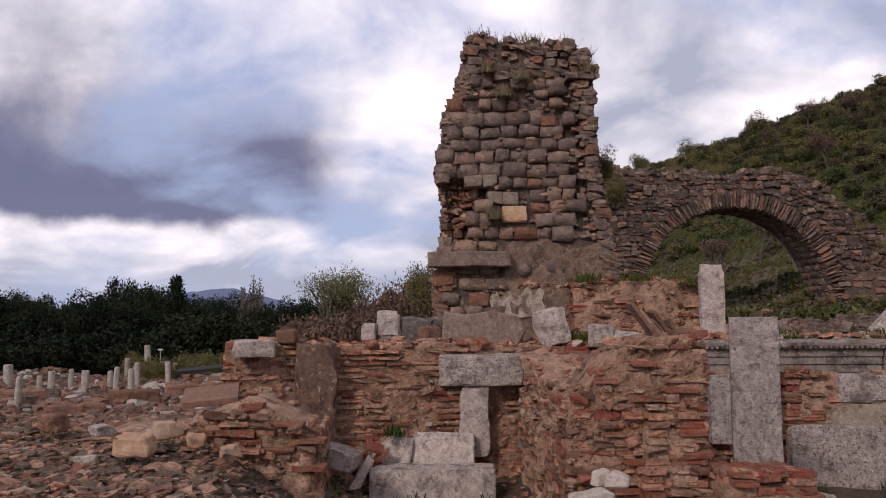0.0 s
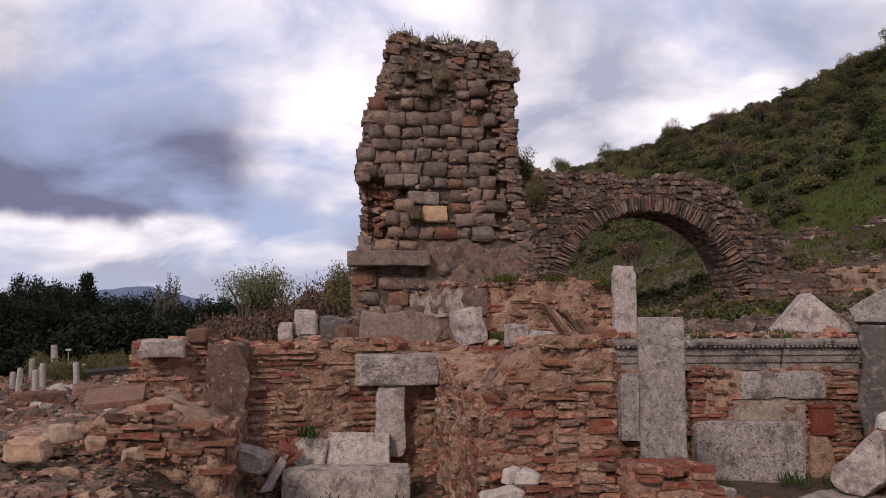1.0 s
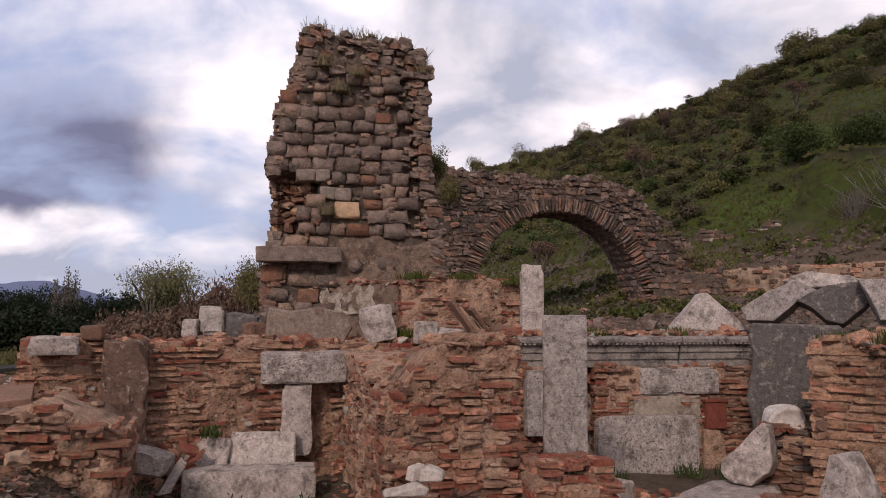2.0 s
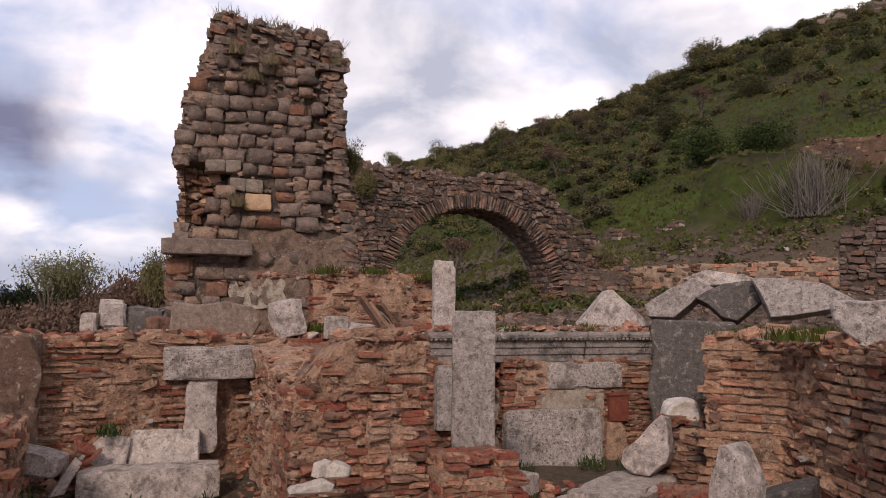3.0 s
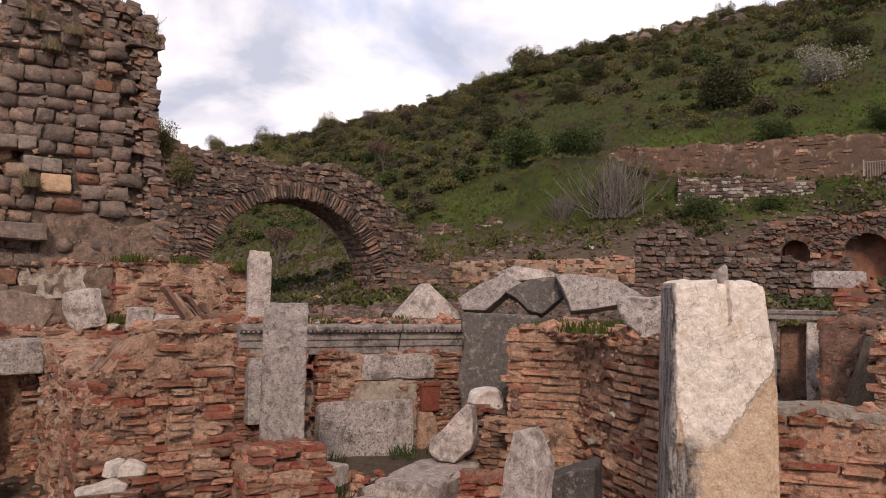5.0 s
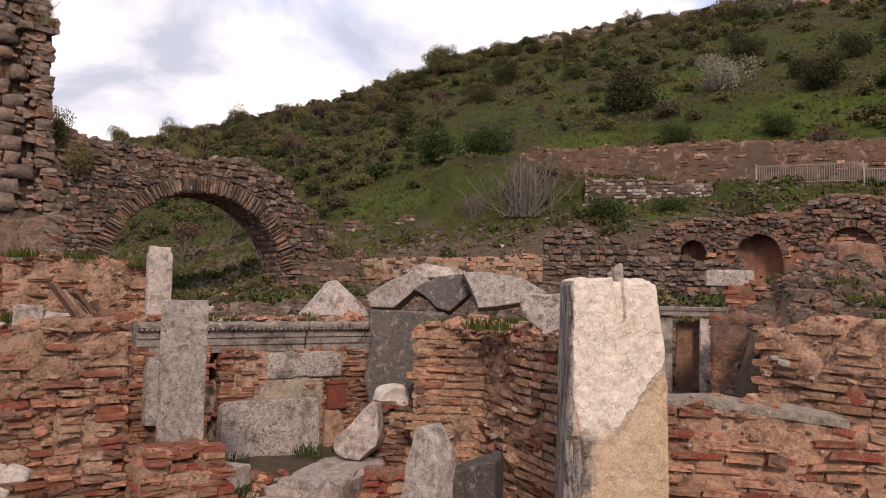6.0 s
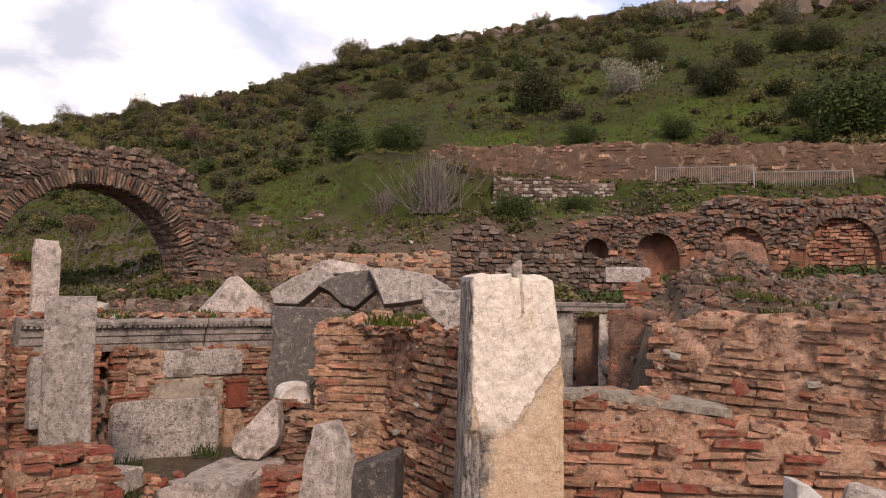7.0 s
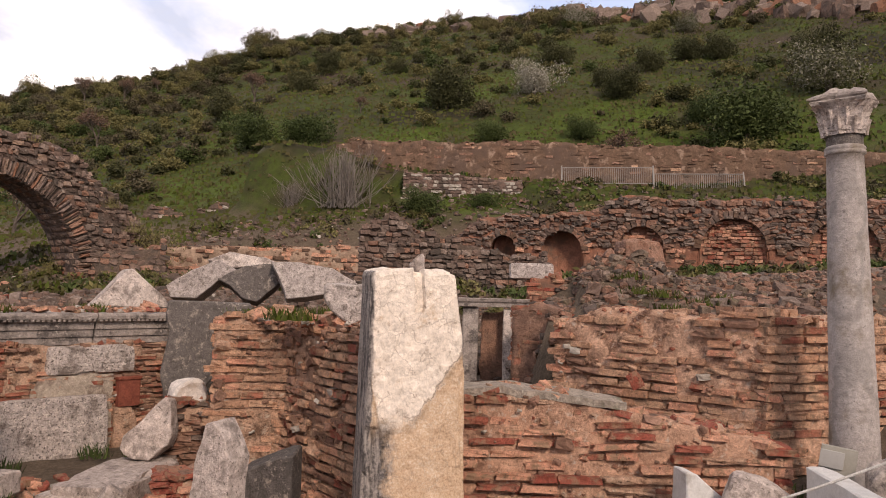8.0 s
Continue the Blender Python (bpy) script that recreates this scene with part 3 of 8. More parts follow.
# ---------------------------------------------------------------- the ground
OX, OY = 2.3, -0.8
G_AZ = [-180, -70, -33, -20, -8, 1, 10, 20, 26, 35, 45, 50, 57, 59, 80, 115, 180]
G_R = [0, 4.5, 7.5, 11.5, 13.2, 14.9, 20, 30, 36.8, 38.6, 46, 60, 108, 150, 320, 4500]
G_NEAR = [
    [2.1, 2.1, 2.0, 1.8, 1.7, 1.6, 1.2, 0.6],
    [2.1, 2.1, 2.2, 2.2, 2.1, 1.8, 0.6, -0.8],
    [2.1, 2.1, 2.3, 2.4, 2.3, 1.9, 0.4, -1.0],
    [2.1, 1.8, 2.1, 2.3, 2.2, 1.9, 0.6, -0.8],
    [2.1, 1.5, 1.0, 1.0, 1.1, 2.9, 3.0, 2.2],
    [2.1, 1.5, 1.0, 1.0, 1.1, 2.9, 3.1, 2.6],
    [2.1, 1.5, 1.0, 1.0, 1.1, 2.9, 3.2, 3.0],
    [2.1, 1.5, 1.0, 1.0, 1.0, 1.4, 3.2, 3.4],
    [2.1, 1.5, 1.0, 0.9, 0.9, 0.95, 3.3, 3.7],
    [2.1, 1.5, 1.0, 0.9, 0.9, 1.0, 3.3, 4.0],
    [2.1, 1.5, 1.1, 1.0, 1.1, 2.2, 3.4, 4.3],
    [2.1, 1.5, 1.1, 1.0, 1.2, 1.5, 2.0, 4.4],
    [2.1, 1.6, 1.2, 1.0, 1.2, 1.5, 2.0, 3.8],
    [2.1, 1.6, 1.2, 1.0, 1.4, 3.3, 4.1, 4.3],
    [2.1, 1.7, 1.3, 1.1, 1.5, 3.2, 4.4, 5.0],
    [2.1, 1.9, 1.8, 1.8, 1.9, 2.4, 3.4, 4.8],
    [2.1, 2.1, 2.0, 1.8, 1.7, 1.6, 1.2, 0.6],
]
G_FAR = [
    [0.3, 0.2, 0, -1, -3, -4, -5, -6],
    [-1.1, -1.2, -1.5, -2, -3.2, -4, -5, -6],
    [-1.4, -1.5, -1.8, -2.2, -3.4, -4.2, -5, -6],
    [-1.2, -1.3, -1.7, -2.2, -3.4, -4.2, -5, -6],
    [1.7, 1.6, 1.0, 0, -2, -3.5, -5, -6],
    [2.3, 2.2, 2.0, 2.0, 4, 7, 2, -6],
    [3.1, 3.2, 3.6, 5.5, 21.3, 30, 14, -6],
    [3.7, 3.9, 5.5, 8.5, 26.6, 28.6, 16, -6],
    [4.2, 5.0, 7.0, 11, 30.2, 31.0, 20, -6],
    [4.4, 5.9, 8.6, 14.5, 35.9, 36.6, 26, -6],
    [4.6, 6.7, 10.8, 17.5, 41, 42, 30, -6],
    [4.3, 7.2, 11.2, 18.2, 42.8, 43.5, 32, -6],
    [4.1, 7.8, 11.2, 19.5, 44, 45, 34, -6],
    [4.1, 7.8, 11.2, 19.5, 44.5, 45.5, 34, -6],
    [4.7, 7.8, 10.4, 19.5, 46, 47, 36, -6],
    [6.6, 7.2, 9.5, 18, 44, 45, 34, -6],
    [0.3, 0.2, 0, -1, -3, -4, -5, -6],
]
G_TAB = np.hstack([np.array(G_NEAR, float), np.array(G_FAR, float)])


def ground_z(x, y, relief=True):
    dx, dy = x - OX, y - OY
    r, az = math.hypot(dx, dy), math.degrees(math.atan2(dx, dy))
    k = max(0, min(len(G_AZ) - 2, int(np.searchsorted(G_AZ, az)) - 1))
    f = (az - G_AZ[k]) / (G_AZ[k + 1] - G_AZ[k])
    z = float(np.interp(r, G_R, G_TAB[k]) * (1 - f) + np.interp(r, G_R, G_TAB[k + 1]) * f)
    # the grassy bank against the terrace wall
    bu, bn = (x - 32.6) * 0.5346 - (y - 33.0) * 0.8451, -(x - 32.6) * 0.8451 - (y - 33.0) * 0.5346
    if -5 < bu < 40 and -0.7 < bn < (9 if bu < 11 else 5.5):
        foot = float(np.interp(bu, [-5, 0, 2, 5.6, 9.6, 13.4, 17.5, 22.6, 40], [12.4, 12.3, 11.6, 10.95, 10.55, 10.15, 9.8, 9.65, 9.55]))
        shelf = float(np.interp(bu, [-5, 3, 4.5, 11, 12.5, 40], [0.4, 0.5, 0.6, 0.2, 2.0, 2.4]))
        drop = float(np.interp(bu, [-5, 3, 4.5, 11, 13, 40], [2.0, 1.9, 1.4, 1.3, 0.8, 0.8]))
        z = max(z, foot - 0.1 * max(0.0, min(bn, shelf)) - drop * max(0.0, bn - shelf))
    # the heap of fallen masonry before the niches
    if 55 < az < 80 and 14.4 < r < 27:
        crest = float(np.interp(az, [55, 57, 58, 60.3, 62.3, 63.9, 65.9, 68.6, 71.3, 73.4, 75.5, 80], [1.0, 3.0, 3.6, 4.25, 4.7, 4.85, 4.65, 4.15, 3.9, 3.75, 4.0, 4.2]))
        near = 14.4 if az > 61.2 else 16.4
        z = max(z, -9.0 if r < near else float(np.interp(r, [near, near + 0.8, 18, 22, 27], [min(3.2, crest), min(3.5, crest), crest, crest - 0.4, 1.0])))
    if relief:
        z += 0.10 * noise.fractal((x * 0.5, y * 0.5, 1.0), 1.0, 2.0, 4)
        if r > 30:
            z += min(1.0, (r - 30) / 60) * 1.6 * noise.fractal((x * 0.05, y * 0.05, 7.0), 1.0, 2.0, 4)
    return z


def ground_material():
    m = surface("ground_cover", [(0.07, 0.052, 0.035), (0.1, 0.074, 0.052), (0.14, 0.104, 0.075)], grain=0.5, bump=1.0, fine=24, coarse=1.5, seed=15)
    nt = m.node_tree
    bs = nt.nodes["Principled BSDF"]
    old = bs.inputs["Base Color"].links[0].from_socket
    geo = nt.nodes.new("ShaderNodeNewGeometry")
    sep = nt.nodes.new("ShaderNodeSeparateXYZ")
    link(nt, geo.outputs["Position"], sep.inputs[0])

    def tex(scale, detail, off):
        mp, n = nt.nodes.new("ShaderNodeMapping"), nt.nodes.new("ShaderNodeTexNoise")
        mp.inputs["Location"].default_value = (off, off, 0)
        n.inputs["Scale"].default_value, n.inputs["Detail"].default_value, n.inputs["Roughness"].default_value = scale, detail, 0.62
        link(nt, geo.outputs["Position"], mp.inputs[0])
        link(nt, mp.outputs[0], n.inputs["Vector"])
        return n.outputs["Fac"]
    cr = nt.nodes.new("ShaderNodeValToRGB")
    for k, (p, c) in enumerate(((0.38, (0.023, 0.02, 0.009)), (0.44, (0.032, 0.034, 0.01)), (0.485, (0.04, 0.056, 0.008)), (0.54, (0.044, 0.042, 0.014)), (0.60, (0.054, 0.039, 0.026)))):
        if k > 1:
            cr.color_ramp.elements.new(p)
        cr.color_ramp.elements[k].position, cr.color_ramp.elements[k].color = p, (*c, 1)
    link(nt, tex(0.11, 9.0, 4.0), cr.inputs[0])
    fine = nt.nodes.new("ShaderNodeMix")
    fine.data_type, fine.blend_type = "RGBA", "OVERLAY"
    fine.inputs["Factor"].default_value = 0.8
    link(nt, cr.outputs[0], fine.inputs["A"])
    link(nt, tex(2.2, 8.0, 9.0), fine.inputs["B"])
    # lush patches of spring grass
    edge = nt.nodes.new("ShaderNodeMath")
    edge.operation = "MULTIPLY_ADD"
    edge.inputs[1].default_value, edge.inputs[2].default_value = 1.6, -0.8
    link(nt, tex(0.3, 8.0, 6.0), edge.inputs[0])
    lush = None
    for gx, gy, gz, gr in ((28.3, 42.0, 12.1, 8.0), (48.5, 18.0, 13.8, 6.0), (53.5, 11.0, 14.5, 6.5), (58.5, 3.0, 15.0, 8.0), (20.5, 43.5, 7.5, 5.0), (35.0, 24.0, 8.6, 4.0), (40.5, 21.0, 9.8, 5.0), (45.0, 29.0, 15.0, 7.0), (51.0, 25.0, 16.5, 8.0), (38.0, 50.0, 16.0, 7.0), (55.0, 40.0, 22.0, 10.0), (42.0, 36.5, 14.5, 5.0)):
        d, r = nt.nodes.new("ShaderNodeVectorMath"), nt.nodes.new("ShaderNodeMapRange")
        d.operation, r.interpolation_type = "DISTANCE", "SMOOTHSTEP"
        d.inputs[1].default_value = (gx, gy, gz)
        link(nt, geo.outputs["Position"], d.inputs[0])
        r.inputs["From Min"].default_value, r.inputs["From Max"].default_value = gr * 0.35, gr
        r.inputs["To Min"].default_value, r.inputs["To Max"].default_value = 0.9, 0.0
        link(nt, d.outputs["Value"], r.inputs["Value"])
        if lush:
            mxm = nt.nodes.new("ShaderNodeMath")
            mxm.operation = "MAXIMUM"
            link(nt, lush, mxm.inputs[0])
            link(nt, r.outputs["Result"], mxm.inputs[1])
            lush = mxm.outputs[0]
        else:
            lush = r.outputs["Result"]
    torn = nt.nodes.new("ShaderNodeMath")
    torn.operation, torn.use_clamp = "ADD", True
    link(nt, lush, torn.inputs[0])
    link(nt, edge.outputs[0], torn.inputs[1])
    fresh = nt.nodes.new("ShaderNodeMath")
    fresh.operation = "MULTIPLY"
    link(nt, torn.outputs[0], fresh.inputs[0])
    link(nt, lush, fresh.inputs[1])
    grass = nt.nodes.new("ShaderNodeMix")
    grass.data_type = "RGBA"
    link(nt, fresh.outputs[0], grass.inputs["Factor"])
    link(nt, cr.outputs[0], grass.inputs["A"])
    grass.inputs["B"].default_value = (0.054, 0.082, 0.008, 1)
    link(nt, grass.outputs["Result"], fine.inputs["A"])
    hill = nt.nodes.new("ShaderNodeMapRange")
    hill.interpolation_type = "SMOOTHSTEP"
    hill.inputs["From Min"].default_value, hill.inputs["From Max"].default_value = 6.0, 9.0
    jit = nt.nodes.new("ShaderNodeMath")
    jit.operation = "MULTIPLY_ADD"
    jit.inputs[1].default_value = 6.0
    link(nt, tex(0.35, 6.0, 2.0), jit.inputs[0])
    sub = nt.nodes.new("ShaderNodeMath")
    sub.operation = "SUBTRACT"
    sub.inputs[1].default_value = 3.0
    link(nt, sep.outputs[2], sub.inputs[0])
    link(nt, sub.outputs[0], jit.inputs[2])
    link(nt, jit.outputs[0], hill.inputs["Value"])
    mx = nt.nodes.new("ShaderNodeMix")
    mx.data_type = "RGBA"
    link(nt, hill.outputs["Result"], mx.inputs["Factor"])
    link(nt, old, mx.inputs["A"])
    link(nt, fine.outputs["Result"], mx.inputs["B"])
    link(nt, mx.outputs["Result"], bs.inputs["Base Color"])
    return m


def build_ground():
    azs = list(np.arange(-180, -45, 9.0)) + list(np.arange(-45, 95, 0.8)) + list(np.arange(95, 180, 8.5))
    rs = [0.0] + list(np.geomspace(1.0, 10, 26)) + list(np.geomspace(10.4, 150, 105)) + list(np.geomspace(165, 4500, 22))
    V, Fs = [], []
    for r in rs:
        for a in azs:
            x, y = OX + r * math.sin(radians(a)), OY + r * math.cos(radians(a))
            V.append((x, y, ground_z(x, y)))
    n = len(azs)
    for i in range(len(rs) - 1):
        for j in range(n):
            Fs.append((i * n + j, (i + 1) * n + j, (i + 1) * n + (j + 1) % n, i * n + (j + 1) % n))
    me = mesh_from("ground", V, Fs, ground_material())
    me.polygons.foreach_set("use_smooth", [True] * len(me.polygons))
    return tagged(new("ground", me), "stony brown earth rising into a green grassy hillside", "ground", kind="structure")


build_ground()

# ---------------------------------------------------------------- the tall stump of masonry
def tower_left(v):
    return float(np.interp(v, [3.0, 4.8, 4.95, 5.4, 6.0, 6.7, 7.1, 7.45, 7.8, 8.1, 8.4, 8.8, 9.1, 9.6, 10.0, 10.4, 10.8], [1.24, 1.22, 1.25, 1.4, 1.44, 1.4, 1.34, 1.3, 1.3, 1.48, 1.46, 1.55, 1.7, 1.87, 2.0, 1.95, 2.1]))


def tower_right(v):
    return float(np.interp(v, [3.0, 4.6, 5.1, 5.8, 7.6, 8.1, 8.3, 8.6, 8.9, 9.4, 9.85, 10.2, 10.5], [5.55, 5.55, 5.57, 5.5, 5.22, 5.16, 5.32, 5.12, 5.2, 5.18, 5.24, 5.08, 4.6]))


def tower_notch(u, v):
    """The hollow broken out of the stump's edge."""
    return 5.52 < v < 6.98 and u < float(np.interp(v, [5.5, 5.75, 6.0, 6.3, 6.6, 6.98], [1.9, 2.12, 2.15, 2.32, 2.5, 2.48]))


def build_tower():
    place = plane_at(0, 17.6, 0)
    top = rough_line(line((1.9, 10.35), (2.15, 10.72), (2.35, 10.78), (2.55, 10.62), (3.0, 10.5), (4.0, 10.5), (4.45, 10.42), (4.9, 10.12), (5.3, 9.8)), 0.06, 2.0, 3)
    # core: a stack of uneven rings
    V, Fs = [], []
    zs = np.arange(2.6, 10.5, 0.16)
    per = 120
    for z in zs:
        l, r = tower_left(z) + 0.14, tower_right(z) - 0.16
        f, b = 17.665, 20.6
        for k in range(per):
            s = k / per * 4
            if s < 1:
                p = (l + (r - l) * s, f)
            elif s < 2:
                p = (r, f + (b - f) * (s - 1))
            elif s < 3:
                p = (r + (l - r) * (s - 2), b)
            else:
                p = (l, b + (f - b) * (s - 3))
            d = 0.05 * noise.fractal((p[0] * 2.6, p[1] * 2.6, z * 2.6), 1.0, 2.0, 4)
            back = 0.0
            if s < 1 and tower_notch(p[0], z):
                back = 0.55
            elif s < 1 and p[0] > tower_right(z) - 0.85 and z > 5.7:
                back = 0.16
            V.append((p[0] + d - 3.3, p[1] + d + back - 18.5, z + 0.10 * noise.noise((p[0], p[1], z)) - 2.6))
    for i in range(len(zs) - 1):
        for k in range(per):
            a, b = i * per + k, i * per + (k + 1) % per
            Fs.append((a, b, b + per, a + per))
    Fs.append(tuple(range((len(zs) - 1) * per, len(zs) * per)))
    tower = new("masonry_tower", mesh_from("masonry_tower", V, Fs, TOWER_MORTAR))
    tower.location = (3.3, 18.5, 2.6)
    tagged(tower, "tall broken stump of brown rubble masonry with a ragged top", "ruined tower")
    kinds = [(TOWER_STONE, "field", 5), (STONE_SLATE, "field", 4.5), (STONE_RUST, "field", 0.35), (ARCH_STONE, "field", 1.2)]
    placed = [(3.19, 6.16, 0.61, 0.41), (3.09, 6.54, 0.40, 0.32), (2.72, 6.55, 0.36, 0.30), (2.21, 6.98, 0.46, 0.30), (2.61, 6.97, 0.35, 0.30), (1.49, 4.62, 0.57, 0.40), (2.31, 4.10, 0.48, 0.34), (4.06, 8.42, 0.42, 0.28)]
    taken = lambda u, v: any(abs(u - bx) < w / 2 + 0.08 and abs(v - bz) < h / 2 + 0.07 for bx, bz, w, h in placed)
    ragged = lambda v: tower_right(v) - 0.62 - 0.28 * noise.noise((v * 1.7, 3.0, 0.0))
    coat = lambda u, v: u > 2.9 and v < 5.55 - 0.12 * math.sin(u * 3.0)
    front = []
    for band, (v0, v1, c, ln, pr, wd, sk) in enumerate(((3.0, 4.86, (0.28, 0.37), (0.32, 0.62), (-0.02, 0.02), 0.012, 0.03), (5.24, 8.75, (0.28, 0.37), (0.30, 0.58), (-0.03, 0.045), 0.016, 0.02), (8.75, 9.5, (0.22, 0.3), (0.22, 0.5), (-0.05, 0.06), 0.03, 0.04))):
        front += masonry(place, 1.1, 5.6, lambda u: v0, lambda u: min(v1 + 0.12, top(u)), c, ln, kinds, depth=0.34, proud=pr, gap=0.012, fill=1.06, erode=0.0, skip=sk, hole=lambda u, v: tower_notch(u, v) or taken(u, v) or u < tower_left(v) + 0.14 or (u > ragged(v) and v > 5.5) or u > 5.4 or (coat(u, v) and noise.noise((u * 2.2, v * 2.2, 4.0)) > -0.25), tilt=3.4, seed=20 + band, wander=wd, wavy=0.06, vmin=v0, vmax=v1)
    # the ruined head and the broken edge towards the arch: small rough stones, set back
    loose = [(TOWER_STONE, "rubble", 5), (STONE_SLATE, "rubble", 3), (RUBBLE, "rubble", 1.2)]
    front += masonry(place, 1.9, 5.3, lambda u: 9.45, top, (0.14, 0.25), (0.17, 0.42), loose, depth=0.4, proud=(-0.10, 0.10), gap=0.02, erode=0.0, skip=0.08, hole=lambda u, v: u < tower_left(v) + 0.1 or u > tower_right(v) - 0.12, tilt=9, seed=26, wander=0.04, fill=0.98)
    edge = masonry(place, 3.9, 5.5, lambda u: 5.5, lambda u: min(9.6, top(u)), (0.12, 0.24), (0.13, 0.32), loose, depth=0.4, proud=(-0.16, 0.06), gap=0.02, erode=0.0, skip=0.06, hole=lambda u, v: u > tower_right(v) - 0.1 or u < ragged(v) + 0.04, tilt=11, seed=27, wander=0.04)
    inner = masonry(plane_at(0, 18.12, 0), 1.5, 2.6, lambda u: 5.55, lambda u: 7.0, (0.08, 0.2), (0.12, 0.34), [(STONE_RUST, "rubble", 3), (BUFF, "rubble", 0.8), (RUBBLE, "rubble", 2), (MORTAR, "rubble", 2)], depth=0.3, proud=(-0.05, 0.2), tilt=12, seed=31, gap=0.0, skip=0.04)

    def flank(side, seed):
        out = []
        r2 = random.Random(seed)
        z = 3.0
        while z < 10.3:
            h = r2.uniform(0.12, 0.3)
            yy = 17.6
            while yy < 20.4:
                w = r2.uniform(0.2, 0.5)
                x = tower_right(z + h / 2) if side > 0 else tower_left(z + h / 2)
                if not (side < 0 and 5.5 < z < 6.9 and yy < 18.1):
                    px = x - side * (0.2 - r2.uniform(-0.08, 0.11))
                    m = Matrix.Translation((px, yy + w / 2, z + h / 2)) @ Euler((r2.gauss(0, 0.1), r2.gauss(0, 0.14), r2.gauss(0, 0.14))).to_matrix().to_4x4() @ Matrix.Diagonal((0.36, w, h * 0.95, 1))
                    out.append((m, "rubble", r2.randrange(14), r2.choices([TOWER_STONE, STONE_SLATE, RUBBLE], [5, 3, 1])[0]))
                yy += w
            z += h
        return out
    crest = []
    r3 = random.Random(5)
    for _ in range(190):
        u, d = r3.uniform(2.0, 5.1), r3.uniform(0.0, 2.6)
        s = r3.uniform(0.14, 0.34)
        m = Matrix.Translation((u, 17.6 + d, top(u) + r3.uniform(-0.16, 0.0))) @ Euler((r3.gauss(0, 0.3), r3.gauss(0, 0.3), r3.uniform(0, 6))).to_matrix().to_4x4() @ Matrix.Diagonal((s, s * 0.8, s * 0.6, 1))
        crest.append((m, "rubble", r3.randrange(14), r3.choice([TOWER_STONE, STONE_SLATE])))
    # pinning stones wedged into the joints
    for _ in range(260):
        u, v = r3.uniform(1.4, 5.1), r3.uniform(3.2, 9.6)
        if tower_notch(u, v) or u < tower_left(v) + 0.1 or u > tower_right(v) - 0.1 or coat(u, v):
            continue
        s = r3.uniform(0.05, 0.11)
        m = Matrix.Translation(place(u, v, r3.uniform(-0.05, -0.02))) @ Euler((r3.gauss(0, 0.2), r3.gauss(0, 0.2), r3.gauss(0, 0.2))).to_matrix().to_4x4() @ Matrix.Diagonal((s * r3.uniform(1, 2.2), 0.12, s * 0.8, 1))
        crest.append((m, "rubble", r3.randrange(14), r3.choice([TOWER_STONE, STONE_SLATE, RUBBLE, MORTAR])))
    lay(tower, "stone", front, 300, "rubble_facing")
    joined(tower, "rubble_infill", edge + flank(1, 41) + flank(-1, 42) + crest + inner)
    # the worn coat of brown render over the lower face
    skin = core("render_coat", place, 2.95, 5.5, lambda u: 2.9, rough_line(lambda u: 5.45 - 0.16 * math.sin(u * 3.0), 0.1, 2.5, 8), 0.16, TOWER_COAT, du=0.07, dv=0.07, rough=0.05, inset=0.01, category="", kind="")
    adopt(skin, tower)
    tagged(skin, "worn brown lime render")
    sc = part("string_course", rounded_bm(1.98, 0.55, 0.37, r=0.03, cuts=12, rough=0.03, seed=4, chip=0.09), STONE_SLATE, tower, "worn grey brown string course")
    sc.matrix_basis = pose(2.09 - 3.3, 17.5 - 18.5, 4.87 - 2.6)
    looks = [("pale_block", BUFF, "ochre block"), ("pale_block", DRESSED, "buff block"), ("dressed_block", DRESSED, "dull squared block"), ("dressed_block", DRESSED, "pale dressed block"), ("dressed_block", DRESSED, "pale dressed block"), ("dressed_block", STONE_RUST, "rusty red block"), ("dressed_block", STONE_RUST, "rusty red block"), ("dressed_block", STONE_RUST, "rusty brown block")]
    for (bx, bz, w, h), (nm, mm, lb) in zip(placed, looks):
        ob = part(nm, rounded_bm(w, 0.42, h, r=0.035, cuts=6, rough=0.03, seed=bx, chip=0.05), mm, tower, lb)
        ob.matrix_basis = pose(bx - 3.3, 17.74 - 18.5, bz - h / 2 - 2.6, 0, random.Random(int(bx * 90)).uniform(-3, 3), 0)
    outline = [(-0.66, 0.0), (-0.1, -0.04), (0.64, 0.0), (0.68, 0.2), (0.60, 0.36), (0.67, 0.62), (0.5, 0.70), (0.4, 0.5), (0.3, 0.68), (0.22, 0.74), (0.1, 0.5), (-0.12, 0.46), (-0.2, 0.62), (-0.42, 0.46), (-0.5, 0.6), (-0.64, 0.52), (-0.66, 0.34), (-0.62, 0.2)]
    ob = part("plaster_patch", prism_bm(outline, 0.1, bevel=0.008, rough=0.03), PLASTER, tower, "flaking cream plaster patch")
    ob.matrix_basis = pose(3.24 - 3.3, 17.635 - 18.5, 3.69 - 2.6)
    return tower


TOWER_COAT = surface("brown_render_coat", [(0.180, 0.120, 0.089), (0.246, 0.170, 0.127), (0.318, 0.228, 0.170)], grain=0.5, bump=1.2, fine=24, stain=(0.105, 0.072, 0.055), stain_scale=3.0, stain_amount=(0.5, 0.64), spot=(0.33, 0.26, 0.2), spot_scale=6, spot_amount=(0.58, 0.68), pits=0.15, seed=54)
build_tower()

# ---------------------------------------------------------------- the arch behind
ARCH_C, ARCH_Z0, ARCH_R = 13.48, 4.27, 3.96


